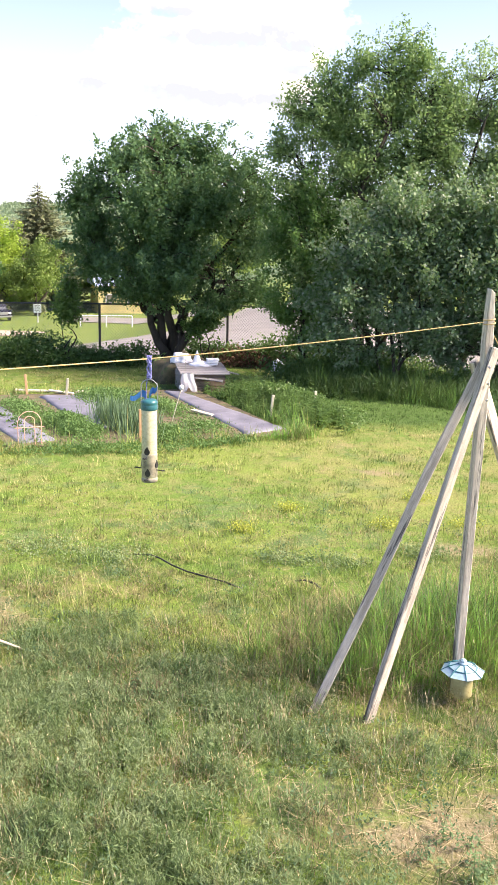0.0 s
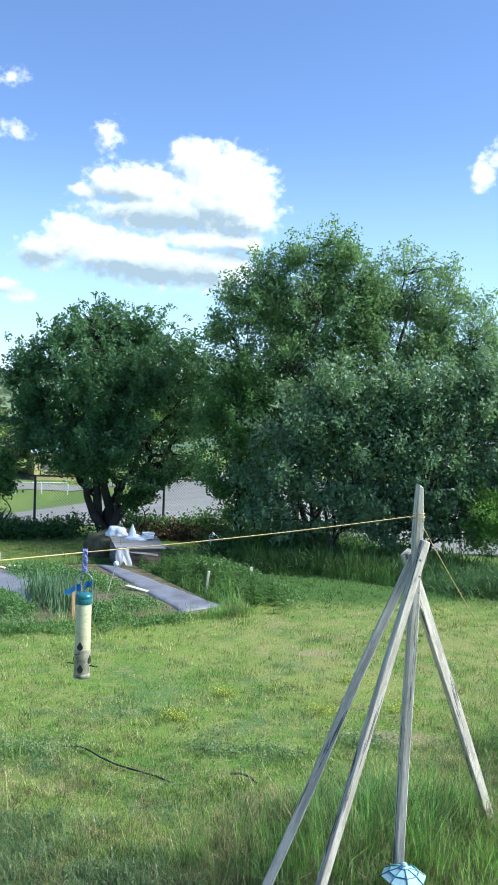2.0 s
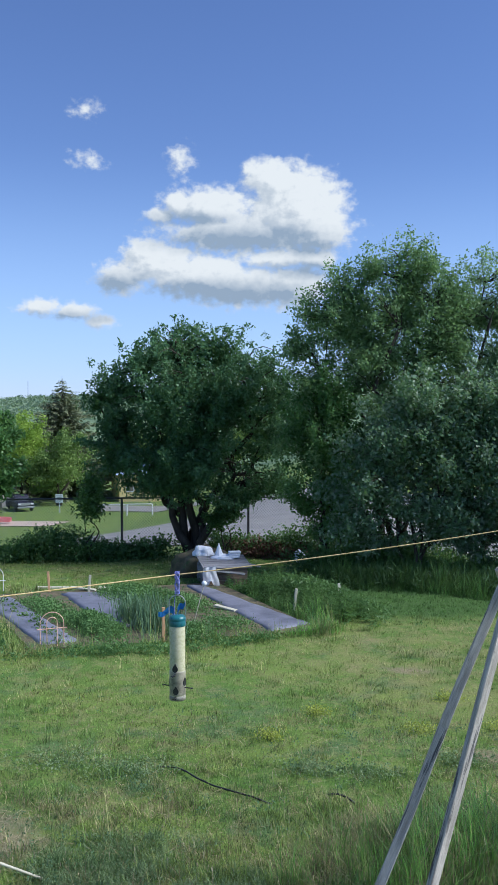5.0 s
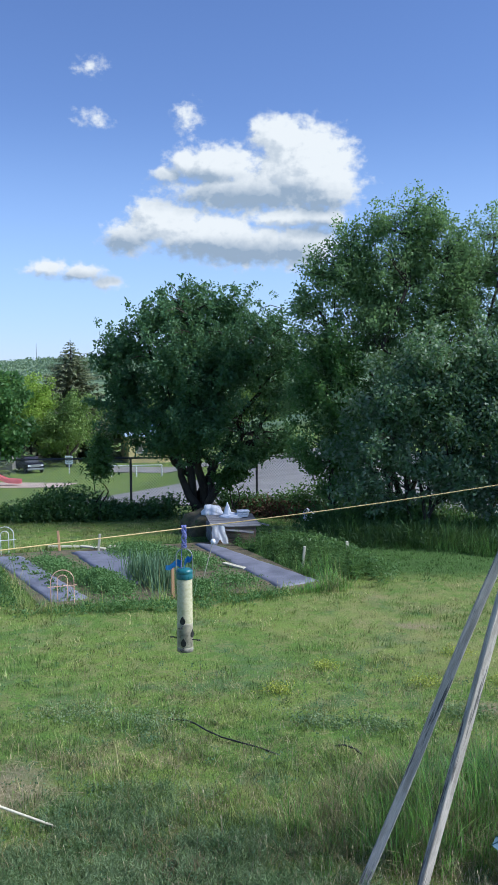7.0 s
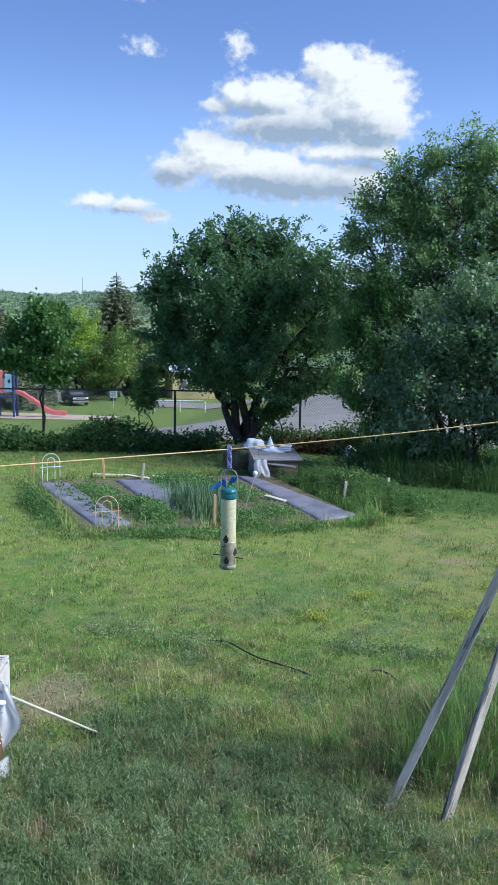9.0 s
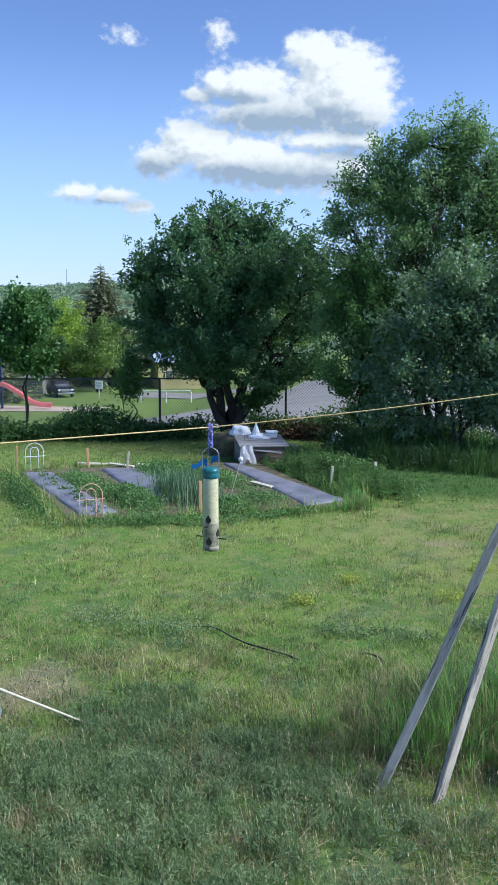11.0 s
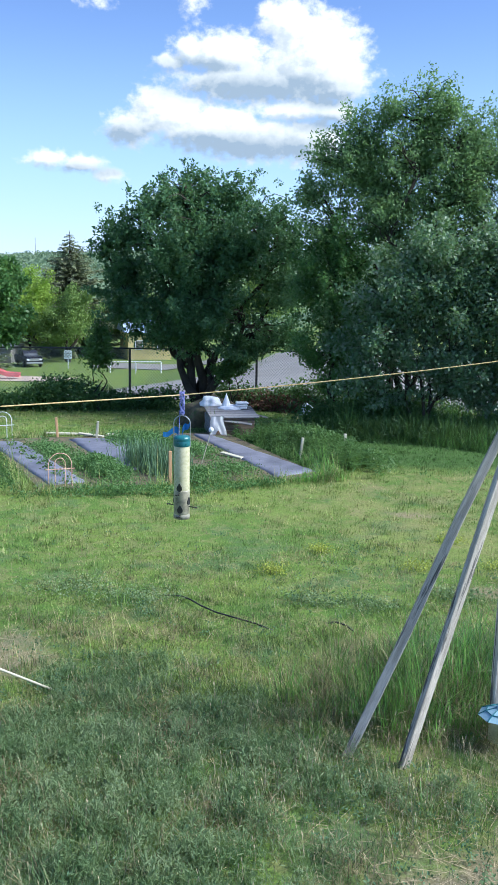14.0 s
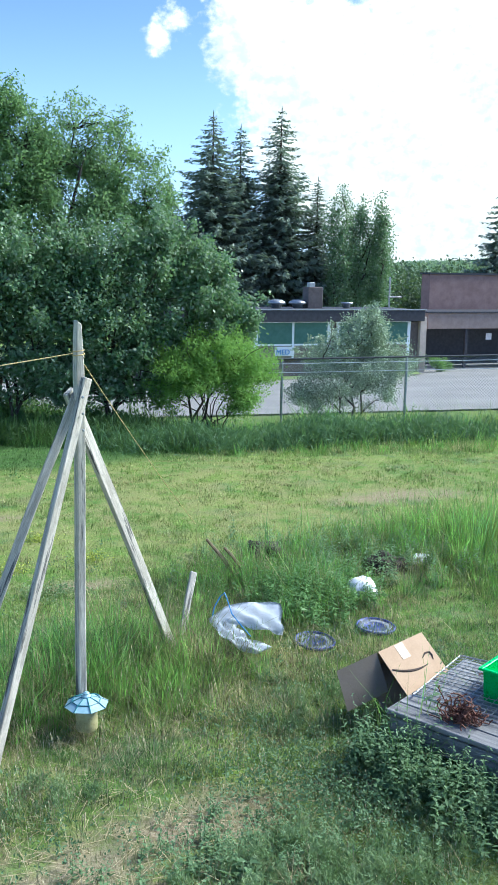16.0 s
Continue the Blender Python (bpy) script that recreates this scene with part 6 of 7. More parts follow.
for i, (a, b) in enumerate([((3.32, 8.10, 0.04), (3.02, 8.26, 0.44)), ((3.42, 8.05, 0.04), (3.18, 8.2, 0.36))]):
    st = thing("stick", a, "brown stick jutting from the brush heap", "stick", "sticks in the brush")
    part("stick", tube([(0, 0, -0.1), ((b[0] - a[0]) * 0.5, (b[1] - a[1]) * 0.5, (b[2] - a[2]) * 0.52), (b[0] - a[0], b[1] - a[1], b[2] - a[2])], [0.022, 0.019, 0.014], 7), M_STICK, st)
tangle("brush_heap", pose(3.5, 8.05, 0.08, 0, 0, -20), np.array([0.30, 0.14, 0.12]), M_STRAW, "heap of dry straw and twigs in the weeds", "brush", 6, 120)

# low plank table with a wire rack
TABLE = pose(3.02, 4.80, 0, 0, 0, -62)
table = new("plank_table")
table.matrix_basis = TABLE
tagged(table, "low weathered grey plank table overgrown with weeds", "table")
for i in range(7):
    part("plank", box(at(0.75, 0.07 + 0.142 * i, 0.335, 0, 0, random.uniform(-0.6, 0.6)), (1.5, 0.132, 0.03), 0.004), M_PLANK, table)
for x in (0.06, 1.4):
    for y in (0.08, 0.9):
        part("leg", box(at(x, y, 0.15), (0.08, 0.08, 0.34), 0.005), M_PLANK, table)
part("apron", box(at(0.75, 0.03, 0.24), (1.45, 0.03, 0.13), 0.004), M_PLANK, table)
part("apron", box(at(0.03, 0.5, 0.24, 0, 0, 90), (0.95, 0.03, 0.13), 0.004), M_PLANK, table)
rack = new("wire_rack")
rack.matrix_basis = TABLE @ pose(0.05, 0.22, 0.375, 0, -2, 6)
tagged(rack, "grey wire grid rack lying on the plank table", "wire rack")
wire = part("wire", tube([(0, 0, 0), (0, 0.75, 0)], 0.003, 4), M_STEEL, rack)
for i in range(1, 19):
    w = new("wire", wire.data)
    w.parent = rack
    w.matrix_basis = pose(0.05 * i, 0, 0)
wire = part("cross_wire", tube([(0, 0, 0.005), (0.9, 0, 0.005)], 0.003, 4), M_STEEL, rack)
for i in range(1, 16):
    w = new("cross_wire", wire.data)
    w.parent = rack
    w.matrix_basis = pose(0, 0.05 * i, 0)
part("rim", tube([(0, 0, 0), (0.9, 0, 0), (0.9, 0.75, 0), (0, 0.75, 0), (0, 0, 0)], 0.006, 6), M_STEEL, rack)
binn = new("green_bin")
binn.matrix_basis = pose(3.88, 4.66, 0.352, 0, 0, 28) @ Matrix.Diagonal((1, 1, 0.8, 1))
tagged(binn, "bright green plastic bin on the plank table", "bin")
M_GREENBIN = surface("green_plastic", (0.0, 0.36, 0.06), (0.01, 0.48, 0.09), 5, 0.3, 0)
bm = bmesh.new()
for m, sz in ((at(0, 0, 0.006), (0.38, 0.28, 0.012)), (at(0, -0.14, 0.13, 6), (0.40, 0.01, 0.27)), (at(0, 0.14, 0.13, -6), (0.40, 0.01, 0.27)), (at(-0.19, 0, 0.13, 0, -6), (0.01, 0.30, 0.27)), (at(0.19, 0, 0.13, 0, 6), (0.01, 0.30, 0.27))):
    box_into(bm, m, sz, 0.003)
part("tub", bm, M_GREENBIN, binn)
bm = bmesh.new()
for m, sz in ((at(0, -0.16, 0.262), (0.46, 0.03, 0.022)), (at(0, 0.16, 0.262), (0.46, 0.03, 0.022)), (at(-0.215, 0, 0.262), (0.03, 0.3, 0.022)), (at(0.215, 0, 0.262), (0.03, 0.3, 0.022))):
    box_into(bm, m, sz, 0.004)
part("rim", bm, M_GREENBIN, binn)


M_RUST = surface("red_brown_strands", (0.07, 0.025, 0.015), (0.20, 0.08, 0.05), 20, 0.8, 0)
tangle("root_tangle", TABLE @ pose(0.42, 0.17, 0.352), np.array([0.16, 0.12, 0.14]), M_RUST, "red-brown tangle of dry roots on the plank table", "roots", 1, 160)
tangle("root_tangle", TABLE @ pose(0.4, 0.75, 0.385), np.array([0.14, 0.1, 0.05]), M_RUST, "dark brown tangle of dry stems on the wire rack", "roots", 2, 60)

# cardboard box leaning on the table
def carton():
    A = Vector((3.21, 5.26, 0.50))
    u = Vector((0.963, 0.247, 0.123)).normalized()
    v = Vector((0.263, -0.725, -0.635))
    v = (v - u * v.dot(u)).normalized()
    w = u.cross(v).normalized()  # outwards normal of the printed face or its back
    if w.z < 0:
        w = -w
    W, L, D = 0.40, 0.36, 0.30
    m = Matrix.Identity(4)
    for i, axis in enumerate((u, v, w)):
        m.col[i][:3] = axis
    m.translation = A
    c = new("cardboard_box")
    c.matrix_basis = m
    tagged(c, "open brown cardboard box leaning against the plank table", "cardboard box")
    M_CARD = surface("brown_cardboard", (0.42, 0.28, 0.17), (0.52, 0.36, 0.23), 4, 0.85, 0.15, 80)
    # darker, greyer cardboard copy: shade put into the colour of flap and other sides
    M_CARD_SHADED = surface("shaded_cardboard", (0.30, 0.24, 0.19), (0.38, 0.31, 0.25), 4, 0.85, 0.15, 80)
    t = 0.005
    part("printed_side", box(at(W / 2, L / 2, -t / 2), (W, L, t), 0.001), M_CARD, c, "sunlit brown side with tape and a dark printed curve")
    part("back_side", box(at(W / 2, L / 2, -D), (W, L, t), 0.001), M_CARD_SHADED, c)
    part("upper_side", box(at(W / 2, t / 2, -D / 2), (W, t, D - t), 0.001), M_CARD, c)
    part("lower_side", box(at(W / 2, L - t / 2, -D / 2), (W, t, D - t), 0.001), M_CARD_SHADED, c)
    part("bottom", box(at(W - t / 2, L / 2, -D / 2), (t, L - 2 * t, D - t), 0.001), M_CARD_SHADED, c)
    corners = [m.inverted() @ Vector(p) for p in ((3.20, 5.26, 0.497), (2.91, 5.26, 0.41), (2.95, 5.16, 0.17), (3.25, 5.17, 0.26))]
    bm = bmesh.new()
    bm.faces.new([bm.verts.new(p) for p in corners])
    bmesh.ops.solidify(bm, geom=bm.faces[:], thickness=0.005)
    part("flap", bm, M_CARD_SHADED, c, "opened grey-brown flap in shade")
    part("tape", box(at(W * 0.43, L * 0.17, 0.0015, 0, 0, 90), (L * 0.3, 0.07, 0.001)), surface("clear_tape", (0.55, 0.42, 0.30), (0.62, 0.48, 0.35), 10, 0.25, 0), c, "strip of shiny tape")
    M_PRINT = surface("dark_print", (0.05, 0.03, 0.025), (0.1, 0.07, 0.05), 10, 0.8, 0)
    arc = [(W * (0.04 + 0.68 * f), L * (0.40 + 0.48 * f - 0.30 * f * f), 0.002) for f in np.linspace(0, 1, 16)]
    part("printed_curve", tube(arc, [0.002 + 0.006 * math.sin(math.pi * min(1, f * 0.8 + 0.15)) for f in np.linspace(0, 1, 16)], 6), M_PRINT, c, "dark curved print")
    part("printed_hook", tube([(W * x, L * y, 0.002) for x, y in ((0.70, 0.44), (0.80, 0.38), (0.89, 0.39), (0.90, 0.46), (0.87, 0.55))], [0.003, 0.006, 0.007, 0.006, 0.002], 6), M_PRINT, c, "dark hooked print")
    return c


carton()
M_BROADWEED = foliage("broad_weed_leaves", (0.11, 0.19, 0.08), (0.20, 0.31, 0.15), 0.6, 0.3, 1.5)
M_YELLOWPATCH = foliage("yellow_moss_leaves", (0.34, 0.40, 0.06), (0.50, 0.52, 0.10), 0.7, 0.3, 2.0)
M_GREYWEED = foliage("grey_weed_leaves", (0.11, 0.19, 0.09), (0.19, 0.28, 0.15), 0.7, 0.3, 1.5)
rng = np.random.default_rng(141)
along, off = rng.uniform(-0.05, 1.5, 230), np.abs(rng.normal(0, 0.17, 230)) + 0.02
stem_weeds("weeds", 3.02 + 0.47 * along - 0.88 * off, 4.80 - 0.88 * along - 0.47 * off, rng.uniform(0.16, 0.44, 230), (0.06, 0.012), M_BROADWEED, "upright broad-leaved weeds growing round the plank table", 145, 8)
stem_weeds("weeds", [3.2, 3.32, 3.4], [4.75, 4.6, 4.5], [0.72, 0.66, 0.6], (0.09, 0.02), M_BROADWEED, "tall weed stems leaning over the plank table", 144, 9, 2)
leafy_patch("weeds", 2.5, 4.6, 0.7, 0.9, 0.10, 420, M_GREYWEED, "low leafy weeds in front of the plank table", 142, (0.022, 0.006), 18)
rng = np.random.default_rng(148)
stem_weeds("weeds", rng.normal(3.6, 0.27, 190), rng.normal(7.5, 0.25, 190), rng.uniform(0.14, 0.36, 190), (0.085, 0.013), M_VEG, "bright upright leafy weeds behind the sack", 149, 9)
stem_weeds("weeds", rng.normal(5.0, 0.8, 160), rng.normal(8.35, 0.4, 160), rng.uniform(0.16, 0.4, 160), (0.07, 0.012), M_BROADWEED, "green weeds among the debris in the grass", 150, 8)
stem_weeds("weeds", rng.normal(1.95, 0.5, 120), rng.normal(4.15, 0.25, 120), rng.uniform(0.06, 0.2, 120), (0.04, 0.009), M_BROADWEED, "small leafy weeds in the rough grass", 151, 6)
stem_weeds("dock_plant", [1.83, 1.86], [4.0, 4.03], [0.12, 0.1], (0.16, 0.028), M_BROADWEED, "pale broad-leaved dock plant in the rough grass", 152, 4)
for i, (x, y, r) in enumerate([(-0.19, 8.9, 0.16), (1.26, 9.19, 0.2), (1.76, 10.27, 0.22), (0.3, 9.7, 0.12), (2.1, 9.3, 0.2)]):
    leafy_patch("yellow_moss", x, y, r * 0.8, r * 0.55, 0.025, 30, M_YELLOWPATCH, "low yellow-green plants in the mown lawn", 160 + i, (0.02, 0.007), 16)
for i, (x, y, r) in enumerate([(0.67, 8.08, 0.35), (-1.34, 8.04, 0.4), (0.2, 8.15, 0.25), (-2.0, 8.2, 0.4), (1.6, 8.4, 0.3)]):
    leafy_patch("clover", x, y, r, r * 0.6, 0.022, 60, M_FEATHER, "low grey-green clover in the mown lawn", 170 + i, (0.022, 0.008), 16)

# ---- the slatted crates and the stick on the other side of the lawn ----
M_PALEBOARD = surface("pale_grey_board", (0.40, 0.38, 0.36), (0.58, 0.56, 0.53), 4, 0.8, 0.4, 40, stretch=(6, 6, 0.4), spread=0.12)
M_CREAM = surface("cream_grid", (0.62, 0.60, 0.48), (0.74, 0.72, 0.6), 10, 0.6, 0)
crate = thing("slatted_crate", (-2.46, 5.88, 0), "pale weathered crate with a cream grid top", "crate", turn=8)
for i in range(3):
    part("slat", box(at(0.27, 0, 0.1 + 0.19 * i), (0.02, 0.26, 0.16), 0.003), M_PALEBOARD, crate)
    part("slat", box(at(0, -0.15, 0.1 + 0.19 * i), (0.5, 0.02, 0.16), 0.003), M_PALEBOARD, crate)
for x in (-0.26, 0.26):
    for y in (-0.14, 0.14):
        part("corner_post", box(at(x, y, 0.29), (0.045, 0.045, 0.58), 0.003), M_PALEBOARD, crate)
for y in (-0.14, 0.14):
    part("rail", box(at(0, y, 0.6), (0.56, 0.03, 0.025), 0.003), M_PALEBOARD, crate)
for x in (-0.265, 0.265):
    part("rail", box(at(x, 0, 0.6), (0.03, 0.25, 0.025), 0.003), M_PALEBOARD, crate)
for i in range(1, 14):
    part("grid_bar", box(at(-0.26 + 0.037 * i, 0, 0.604), (0.007, 0.25, 0.007)), M_CREAM, crate)
for i in range(1, 7):
    part("grid_bar", box(at(0, -0.13 + 0.037 * i, 0.608), (0.5, 0.007, 0.007)), M_CREAM, crate)
low = thing("slatted_crate", (-2.37, 5.56, 0), "low grey crate with wire mesh sides", "crate", turn=6)
for x in (-0.2, 0.2):
    for y in (-0.12, 0.12):
        part("corner_post", box(at(x, y, 0.23), (0.04, 0.04, 0.46), 0.003), M_PLANK, low)
for z in (0.03, 0.44):
    for y in (-0.13, 0.13):
        part("rail", box(at(0, y, z), (0.44, 0.025, 0.05), 0.003), M_PLANK, low)
    for x in (-0.21, 0.21):
        part("rail", box(at(x, 0, z), (0.025, 0.24, 0.05), 0.003), M_PALEBOARD if x > 0 else M_PLANK, low)
part("side_board", box(at(0.205, 0, 0.24), (0.012, 0.2, 0.36), 0.003), M_PALEBOARD, low, "pale side board")
bm = bmesh.new()
for i in range(16):
    box_into(bm, at(-0.19 + 0.025 * i, -0.135, 0.24), (0.004, 0.004, 0.38))
for i in range(14):
    box_into(bm, at(0, -0.138, 0.06 + 0.028 * i), (0.4, 0.004, 0.004))
    box_into(bm, at(-0.19 + 0.029 * i, 0, 0.455), (0.005, 0.24, 0.005))
part("mesh_side", bm, M_STEEL, low)
M_WICKER = surface("brown_wicker", (0.05, 0.022, 0.012), (0.20, 0.09, 0.04), 40, 0.8, 0.6, 90, stretch=(1, 1, 2))
basket = thing("beaded_basket", (-2.115, 5.50, 0.07), "brown beaded wicker basket inside torn white plastic", "basket")
part("body", lathe([(0.06, 0.02), (0.085, 0.04), (0.105, 0.16), (0.10, 0.27), (0.085, 0.31), (0.08, 0.30)], 18), M_WICKER, basket, "", True)
bead_bm = bmesh.new()
bmesh.ops.create_icosphere(bead_bm, subdivisions=1, radius=0.009)
bead = part("bead", bead_bm, M_CREAM, basket, "pale bead")
first = True
for row, (r, z) in enumerate(((0.087, 0.305), (0.094, 0.285), (0.100, 0.262), (0.103, 0.238))):
    for i in range(14):
        t = 2 * math.pi * (i + 0.5 * (row % 2)) / 14
        if math.sin(t) > 0.3:
            continue
        ob = bead if first else new("bead", bead.data)
        first = False
        ob.parent = basket
        ob.matrix_basis = pose(r * math.cos(t), r * math.sin(t), z)
basket.scale = (0.7, 0.7, 0.8)
rags = thing("white_plastic_sheet", (-2.10, 5.70, 0), "torn white plastic sheet hanging from the crate", "plastic sheet", turn=12)
crumple("sheet", 14, 20, lambda u, v: (-0.03 + (u - 0.5) * (0.05 + 0.15 * math.sin(math.pi * min(1.0, 0.12 + 0.95 * (1 - v)))) + 0.05 * math.exp(-((v - 0.45) / 0.22) ** 2), 0.018 * math.sin(u * 9 + v * 4) - 0.05 * (1 - v), 0.17 + 0.42 * v + 0.03 * math.sin(u * 5) - 0.06 * u * (1 - v)), M_CLOTH, rags)
crumple("skirt", 16, 8, lambda u, v: (-0.34 + 0.40 * u, -0.36 + 0.16 * u + 0.015 * math.sin(u * 14), 0.015 + (0.05 + 0.10 * u * u) * v + 0.012 * math.sin(u * 11 + v * 3)), M_CLOTH, rags, 0.004, "torn lower edge of the sheet")
part("bottle_neck", lathe([(0.022, 0.0), (0.024, 0.01), (0.024, 0.05), (0.03, 0.055), (0.03, 0.065), (0.02, 0.068)], 14), M_WHITE, rags, "", True).matrix_basis = pose(-0.005, -0.06, 0.40)
pole = thing("long_stick", (-1.59, 6.185, 0), "long pale stick leaning from the crate to the lawn", "stick")
part("stick", tube([(0.0, 0.0, 0.02), (-0.32, -0.29, 0.31), (-0.66, -0.60, 0.62)], [0.009, 0.010, 0.011], 8), M_PALEWOOD, pole, "", True)
pot = thing("plastic_jug", (-2.26, 5.53, 0.463), "translucent white plastic jug on the low crate", "jug")
part("jug", lathe([(0.055, 0.0), (0.065, 0.01), (0.065, 0.17), (0.05, 0.2), (0.03, 0.22), (0.03, 0.24)], 16), M_WHITE, pot, "", True)

# ---- beyond the fence: playground, truck, sign, houses ----
M_RED = surface("faded_red_plastic", (0.78, 0.20, 0.20), (0.88, 0.31, 0.31), 3, 0.4, 0)
M_NAVY = surface("navy_paint", (0.02, 0.035, 0.12), (0.04, 0.06, 0.18), 5, 0.4, 0)
M_SKYBLUE = surface("light_blue_panel", (0.30, 0.48, 0.70), (0.42, 0.60, 0.80), 3, 0.4, 0)
M_YELLOW = surface("yellow_paint", (0.62, 0.48, 0.10), (0.75, 0.60, 0.16), 5, 0.5, 0)
M_SAND = surface("playground_sand", (0.42, 0.33, 0.26), (0.56, 0.45, 0.36), 0.6, 0.95, 0.2, 6)
sheet("play_sand", [(-34, 75), (-21, 76.5), (-20, 80.5), (-34, 81)], M_SAND, 0.05, "pinkish tan sand under the playground slide", "sand", 12)


def play_structure():
    x0, y0 = -28.9, 76.9
    p = thing("playground_tower", (x0, y0, gz(x0, y0)), "navy and red playground tower with a red slide", "playground tower", turn=8)
    for x in (-2.6, -1.5, 0.0):
        for y in (0, 1.3):
            part("post", tube([(x, y, -0.1), (x, y, 4.7 if x > -2 else 3.8)], 0.11, 10), M_NAVY, p)
    part("platform", box(at(-1.3, 0.65, 1.75), (2.8, 1.4, 0.14), 0.02), M_NAVY, p)
    part("panel", box(at(-1.35, -0.02, 3.1), (1.9, 0.07, 2.0), 0.03), M_RED, p, "faded red panel")
    part("panel", box(at(-1.75, -0.08, 3.0), (0.62, 0.05, 1.2), 0.02), M_SKYBLUE, p, "light blue panel")
    part("panel", box(at(-0.45, -0.08, 3.0), (0.62, 0.06, 1.5), 0.02), M_SKYBLUE, p, "light blue panel")
    bm = bmesh.new()
    prof = [(0.1, 2.1), (0.7, 1.9), (1.8, 1.2), (2.7, 0.55), (3.3, 0.3), (4.4, 0.24)]
    rings = []
    for x, z in prof:
        rings.append([bm.verts.new((x, 0.25 + dy, z + dz)) for dy, dz in ((0, 0.3), (0.06, 0.3), (0.1, 0.05), (0.65, 0.05), (0.7, 0.3), (0.76, 0.3), (0.74, -0.06), (0.02, -0.06))])
    for a, b in zip(rings, rings[1:]):
        for j in range(8):
            bm.faces.new((a[j], a[(j + 1) % 8], b[(j + 1) % 8], b[j]))
    part("slide", bm, M_RED, p, "faded red plastic slide")
    for i in range(5):
        part("rung", tube([(-3.3, 0, 0.5 + 0.4 * i), (-2.6, 0, 0.5 + 0.4 * i)], 0.05, 6), M_YELLOW, p)
    part("rail", tube([(-3.3, 0, 0), (-3.3, 0, 2.4)], 0.06, 6), M_YELLOW, p)


play_structure()


def pickup():
    x, y = -28.3, 92.6
    t = thing("pickup_truck", (x, y, gz(x, y)), "dark navy pickup truck parked beyond the playground", "truck", turn=-58)
    M_PAINT = surface("dark_truck_paint", (0.008, 0.008, 0.018), (0.02, 0.018, 0.035), 2, 0.25, 0)
    M_GLASS = surface("truck_glass", (0.05, 0.055, 0.06), (0.16, 0.17, 0.18), 2, 0.08, 0)
    part("body", box(at(0, 0, 0.72), (4.6, 1.72, 0.62), 0.06), M_PAINT, t)
    part("hood", box(at(1.55, 0, 1.06), (1.4, 1.6, 0.14), 0.05), M_PAINT, t)
    bm = box(at(0.1, 0, 1.3), (1.7, 1.55, 0.62), 0.0)
    for v in bm.verts:
        if v.co.z > 1.4:
            v.co.x = 0.1 + (v.co.x - 0.1) * 0.68
            v.co.y *= 0.88
    part("cab", bm, M_PAINT, t)
    part("windscreen", box(at(0.79, 0, 1.32, 0, -42), (0.03, 1.38, 0.62), 0.005), M_GLASS, t)
    for sy in (-0.75, 0.75):
        part("side_window", box(at(0.08, sy, 1.36, -6 if sy > 0 else 6), (1.15, 0.03, 0.34), 0.005), M_GLASS, t)
        part("headlight", box(at(2.3, sy * 0.85, 0.84), (0.05, 0.3, 0.18), 0.01), M_WHITE, t)
    part("grille", box(at(2.31, 0, 0.82), (0.05, 0.9, 0.26), 0.01), M_STEEL, t)
    part("bumper", box(at(2.36, 0, 0.5), (0.14, 1.7, 0.18), 0.03), M_STEEL, t, "chrome bumper")
    for x in (-1.45, 1.5):
        for sy in (-0.8, 0.8):
            w = part("wheel", lathe([(0.2, -0.11), (0.34, -0.11), (0.36, -0.06), (0.36, 0.06), (0.34, 0.11), (0.2, 0.11)], 18), M_BLACK, t, "", True)
            w.matrix_basis = pose(x, sy, 0.36, 90, 0, 0)
            rim = part("rim", lathe([(0.05, -0.1), (0.2, -0.112), (0.2, 0.112), (0.05, 0.1)], 14), M_STEEL, w)


pickup()
sign = thing("notice_sign", g3(-23.5, 90), "white notice sign on a white post on the grass", "sign")
part("post", box(at(0, 0, 0.6), (0.1, 0.08, 1.3)), M_WHITE, sign)
panel = part("panel", box(at(0, -0.06, 1.4), (0.75, 0.04, 0.85), 0.01), M_PALETRIM, sign)
for i in range(4):
    part("text_bar", box(at(0, -0.085, 1.68 - 0.16 * i), (0.55 - 0.08 * (i % 2), 0.012, 0.05)), M_STEEL, panel)
rail = thing("rail_fence", g3(-16, 87), "white pipe rail fence beside the lot", "rail fence")
for x in (-2.6, -0.2, 2.2):
    part("post", tube([(x, 0.1 * x, -0.2), (x, 0.1 * x, 1.1)], 0.06, 8), M_WHITE, rail)
part("rail", tube([(-2.6, -0.26, 1.08), (2.2, 0.22, 1.12)], 0.05, 8), M_WHITE, rail)
sheet("far_lot", [(-22, 92), (-6, 90), (-5, 97), (-22, 99)], M_ASPHALT, 0.06, "grey asphalt lot beyond the rail fence", "parking lot", 10)


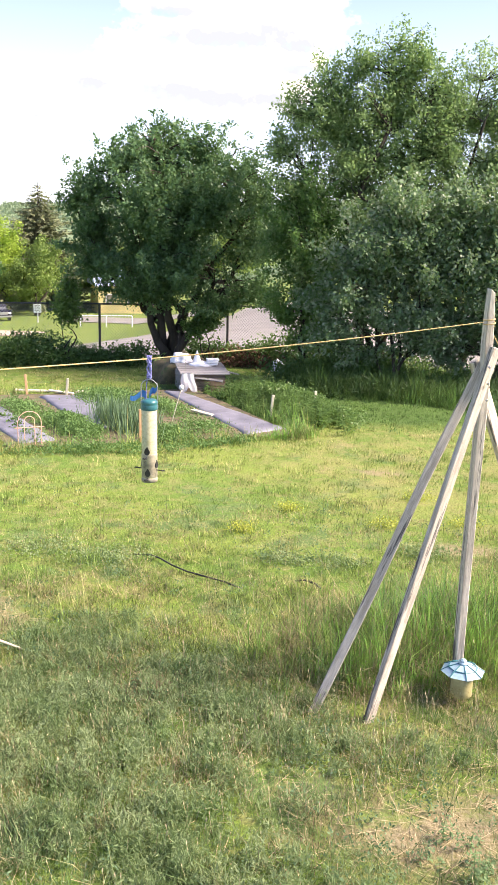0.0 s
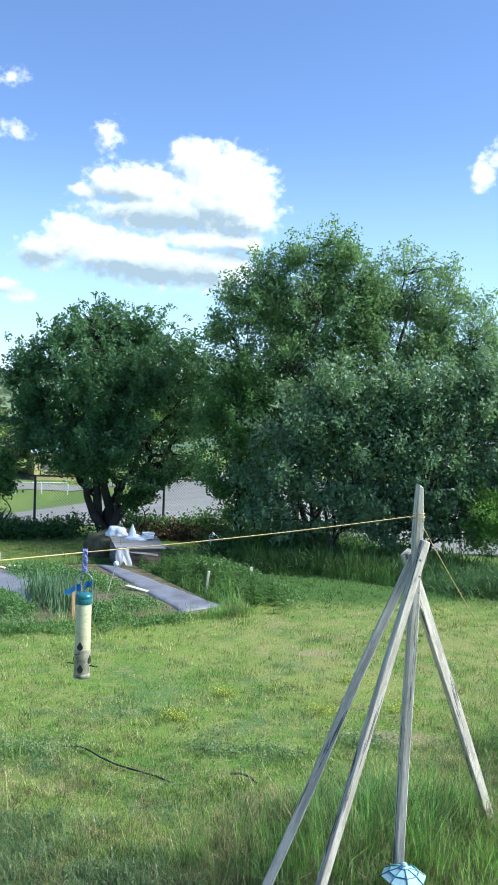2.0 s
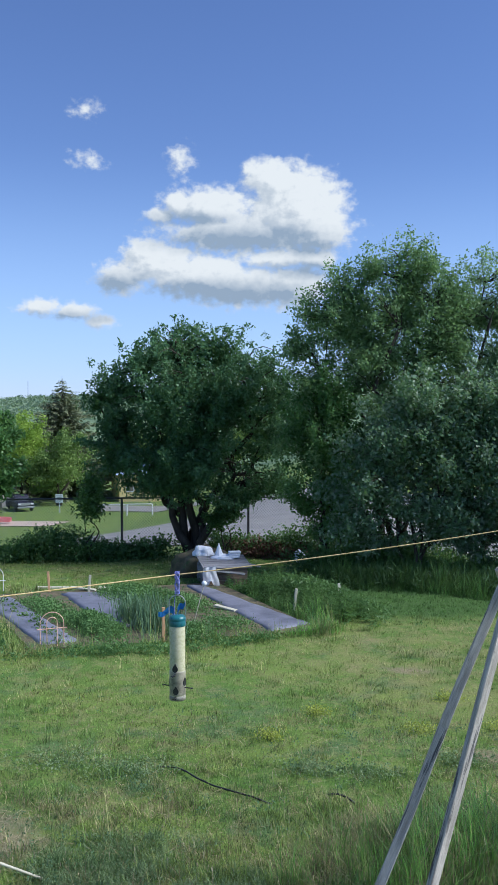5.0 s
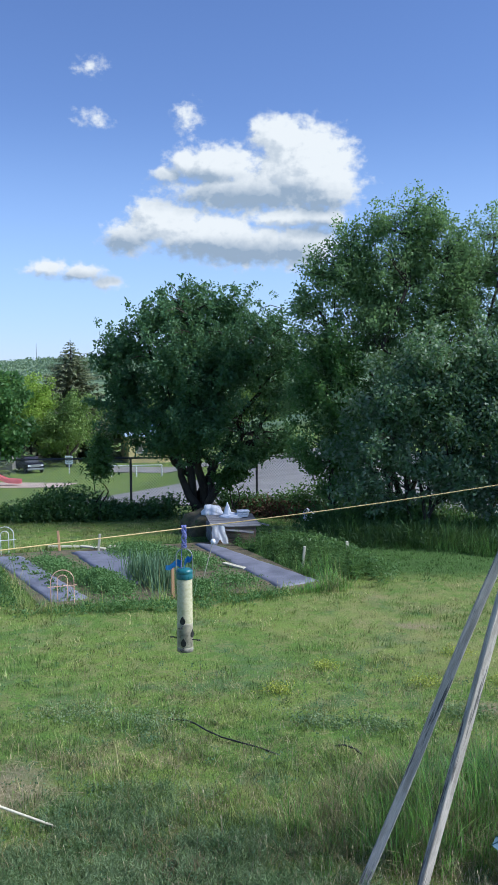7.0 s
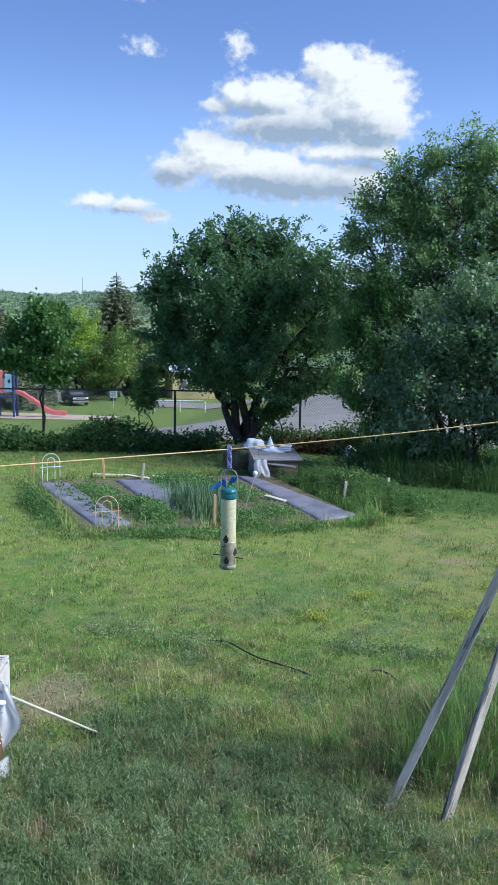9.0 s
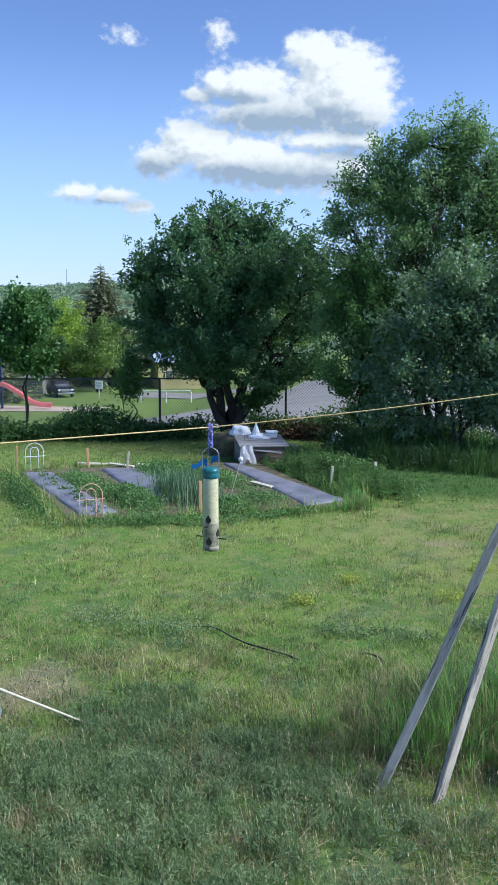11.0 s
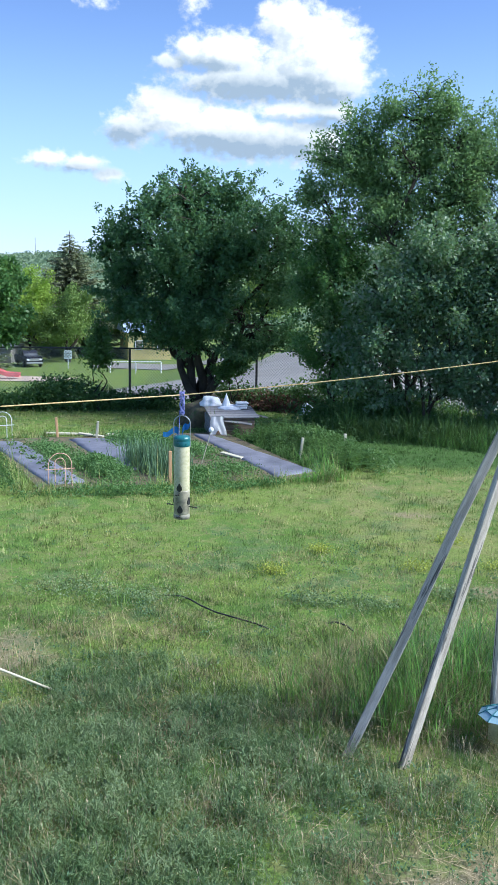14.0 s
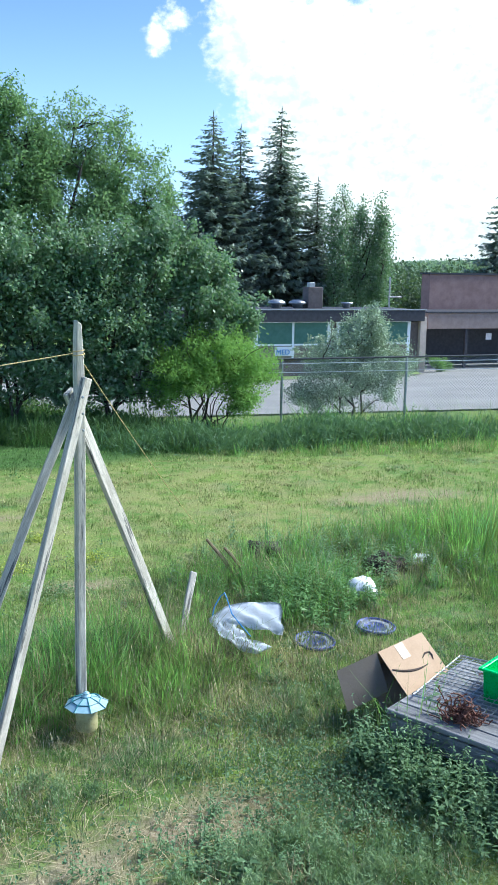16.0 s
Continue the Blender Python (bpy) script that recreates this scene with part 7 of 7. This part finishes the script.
def house(x, y, size, wall, roof_mat, label, turn=0.0, flat=False):
    w, d, h, rise = size
    b = thing("house", (x, y, gz(x, y)), label, "house", turn=turn)
    part("wall", box(at(0, 0, h / 2), (w, d, h)), wall, b)
    if flat:
        part("roof", box(at(0, 0, h + 0.1), (w + 0.4, d + 0.4, 0.22), 0.02), roof_mat, b)
    else:
        bm = bmesh.new()
        pts = [(-w / 2 - 0.4, -d / 2 - 0.4, h), (w / 2 + 0.4, -d / 2 - 0.4, h), (w / 2 + 0.4, d / 2 + 0.4, h), (-w / 2 - 0.4, d / 2 + 0.4, h), (-w / 2 - 0.4, 0, h + rise), (w / 2 + 0.4, 0, h + rise)]
        vs = [bm.verts.new(p) for p in pts]
        for f in ((0, 1, 5, 4), (2, 3, 4, 5), (0, 4, 3), (1, 2, 5), (0, 3, 2, 1)):
            bm.faces.new([vs[i] for i in f])
        part("roof", bm, roof_mat, b)
    for i in (-1, 1):
        win = part("window", box(at(i * w * 0.25, -d / 2 - 0.03, h * 0.55), (w * 0.18, 0.06, h * 0.34), 0.01), M_WHITE, b)
        part("pane", box(at(i * w * 0.25, -d / 2 - 0.065, h * 0.55), (w * 0.14, 0.02, h * 0.28)), M_PANE, win)
    return b


M_DARKWALL = surface("dark_siding", (0.05, 0.052, 0.06), (0.10, 0.10, 0.115), 1, 0.8, 0)
house(-39.5, 98, (11, 8, 3.4, 1.5), M_DARKWALL, surface("grey_shingle", (0.16, 0.16, 0.17), (0.26, 0.26, 0.27), 2, 0.9, 0), "dark grey building beyond the playground", 0, True)
house(-32.5, 97, (3.2, 4, 1.6, 0.3), M_ASPHALT, M_STEEL, "low grey shed with a pale flat roof beyond the playground", 0, True)
house(-19.0, 108, (5, 6, 3.2, 1.6), surface("yellow_siding", (0.62, 0.50, 0.22), (0.72, 0.60, 0.3), 1, 0.8, 0), surface("blue_roof", (0.34, 0.44, 0.62), (0.46, 0.56, 0.74), 1, 0.5, 0), "yellow house with a pale blue roof behind the trees", 20)
mast = thing("radio_mast", (-890, 3000, gz(-890, 3000)), "thin grey radio mast on the far hill", "mast")
part("mast", tube([(0, 0, 0), (0, 0, 65)], [1.2, 0.7], 5), M_STEEL, mast)
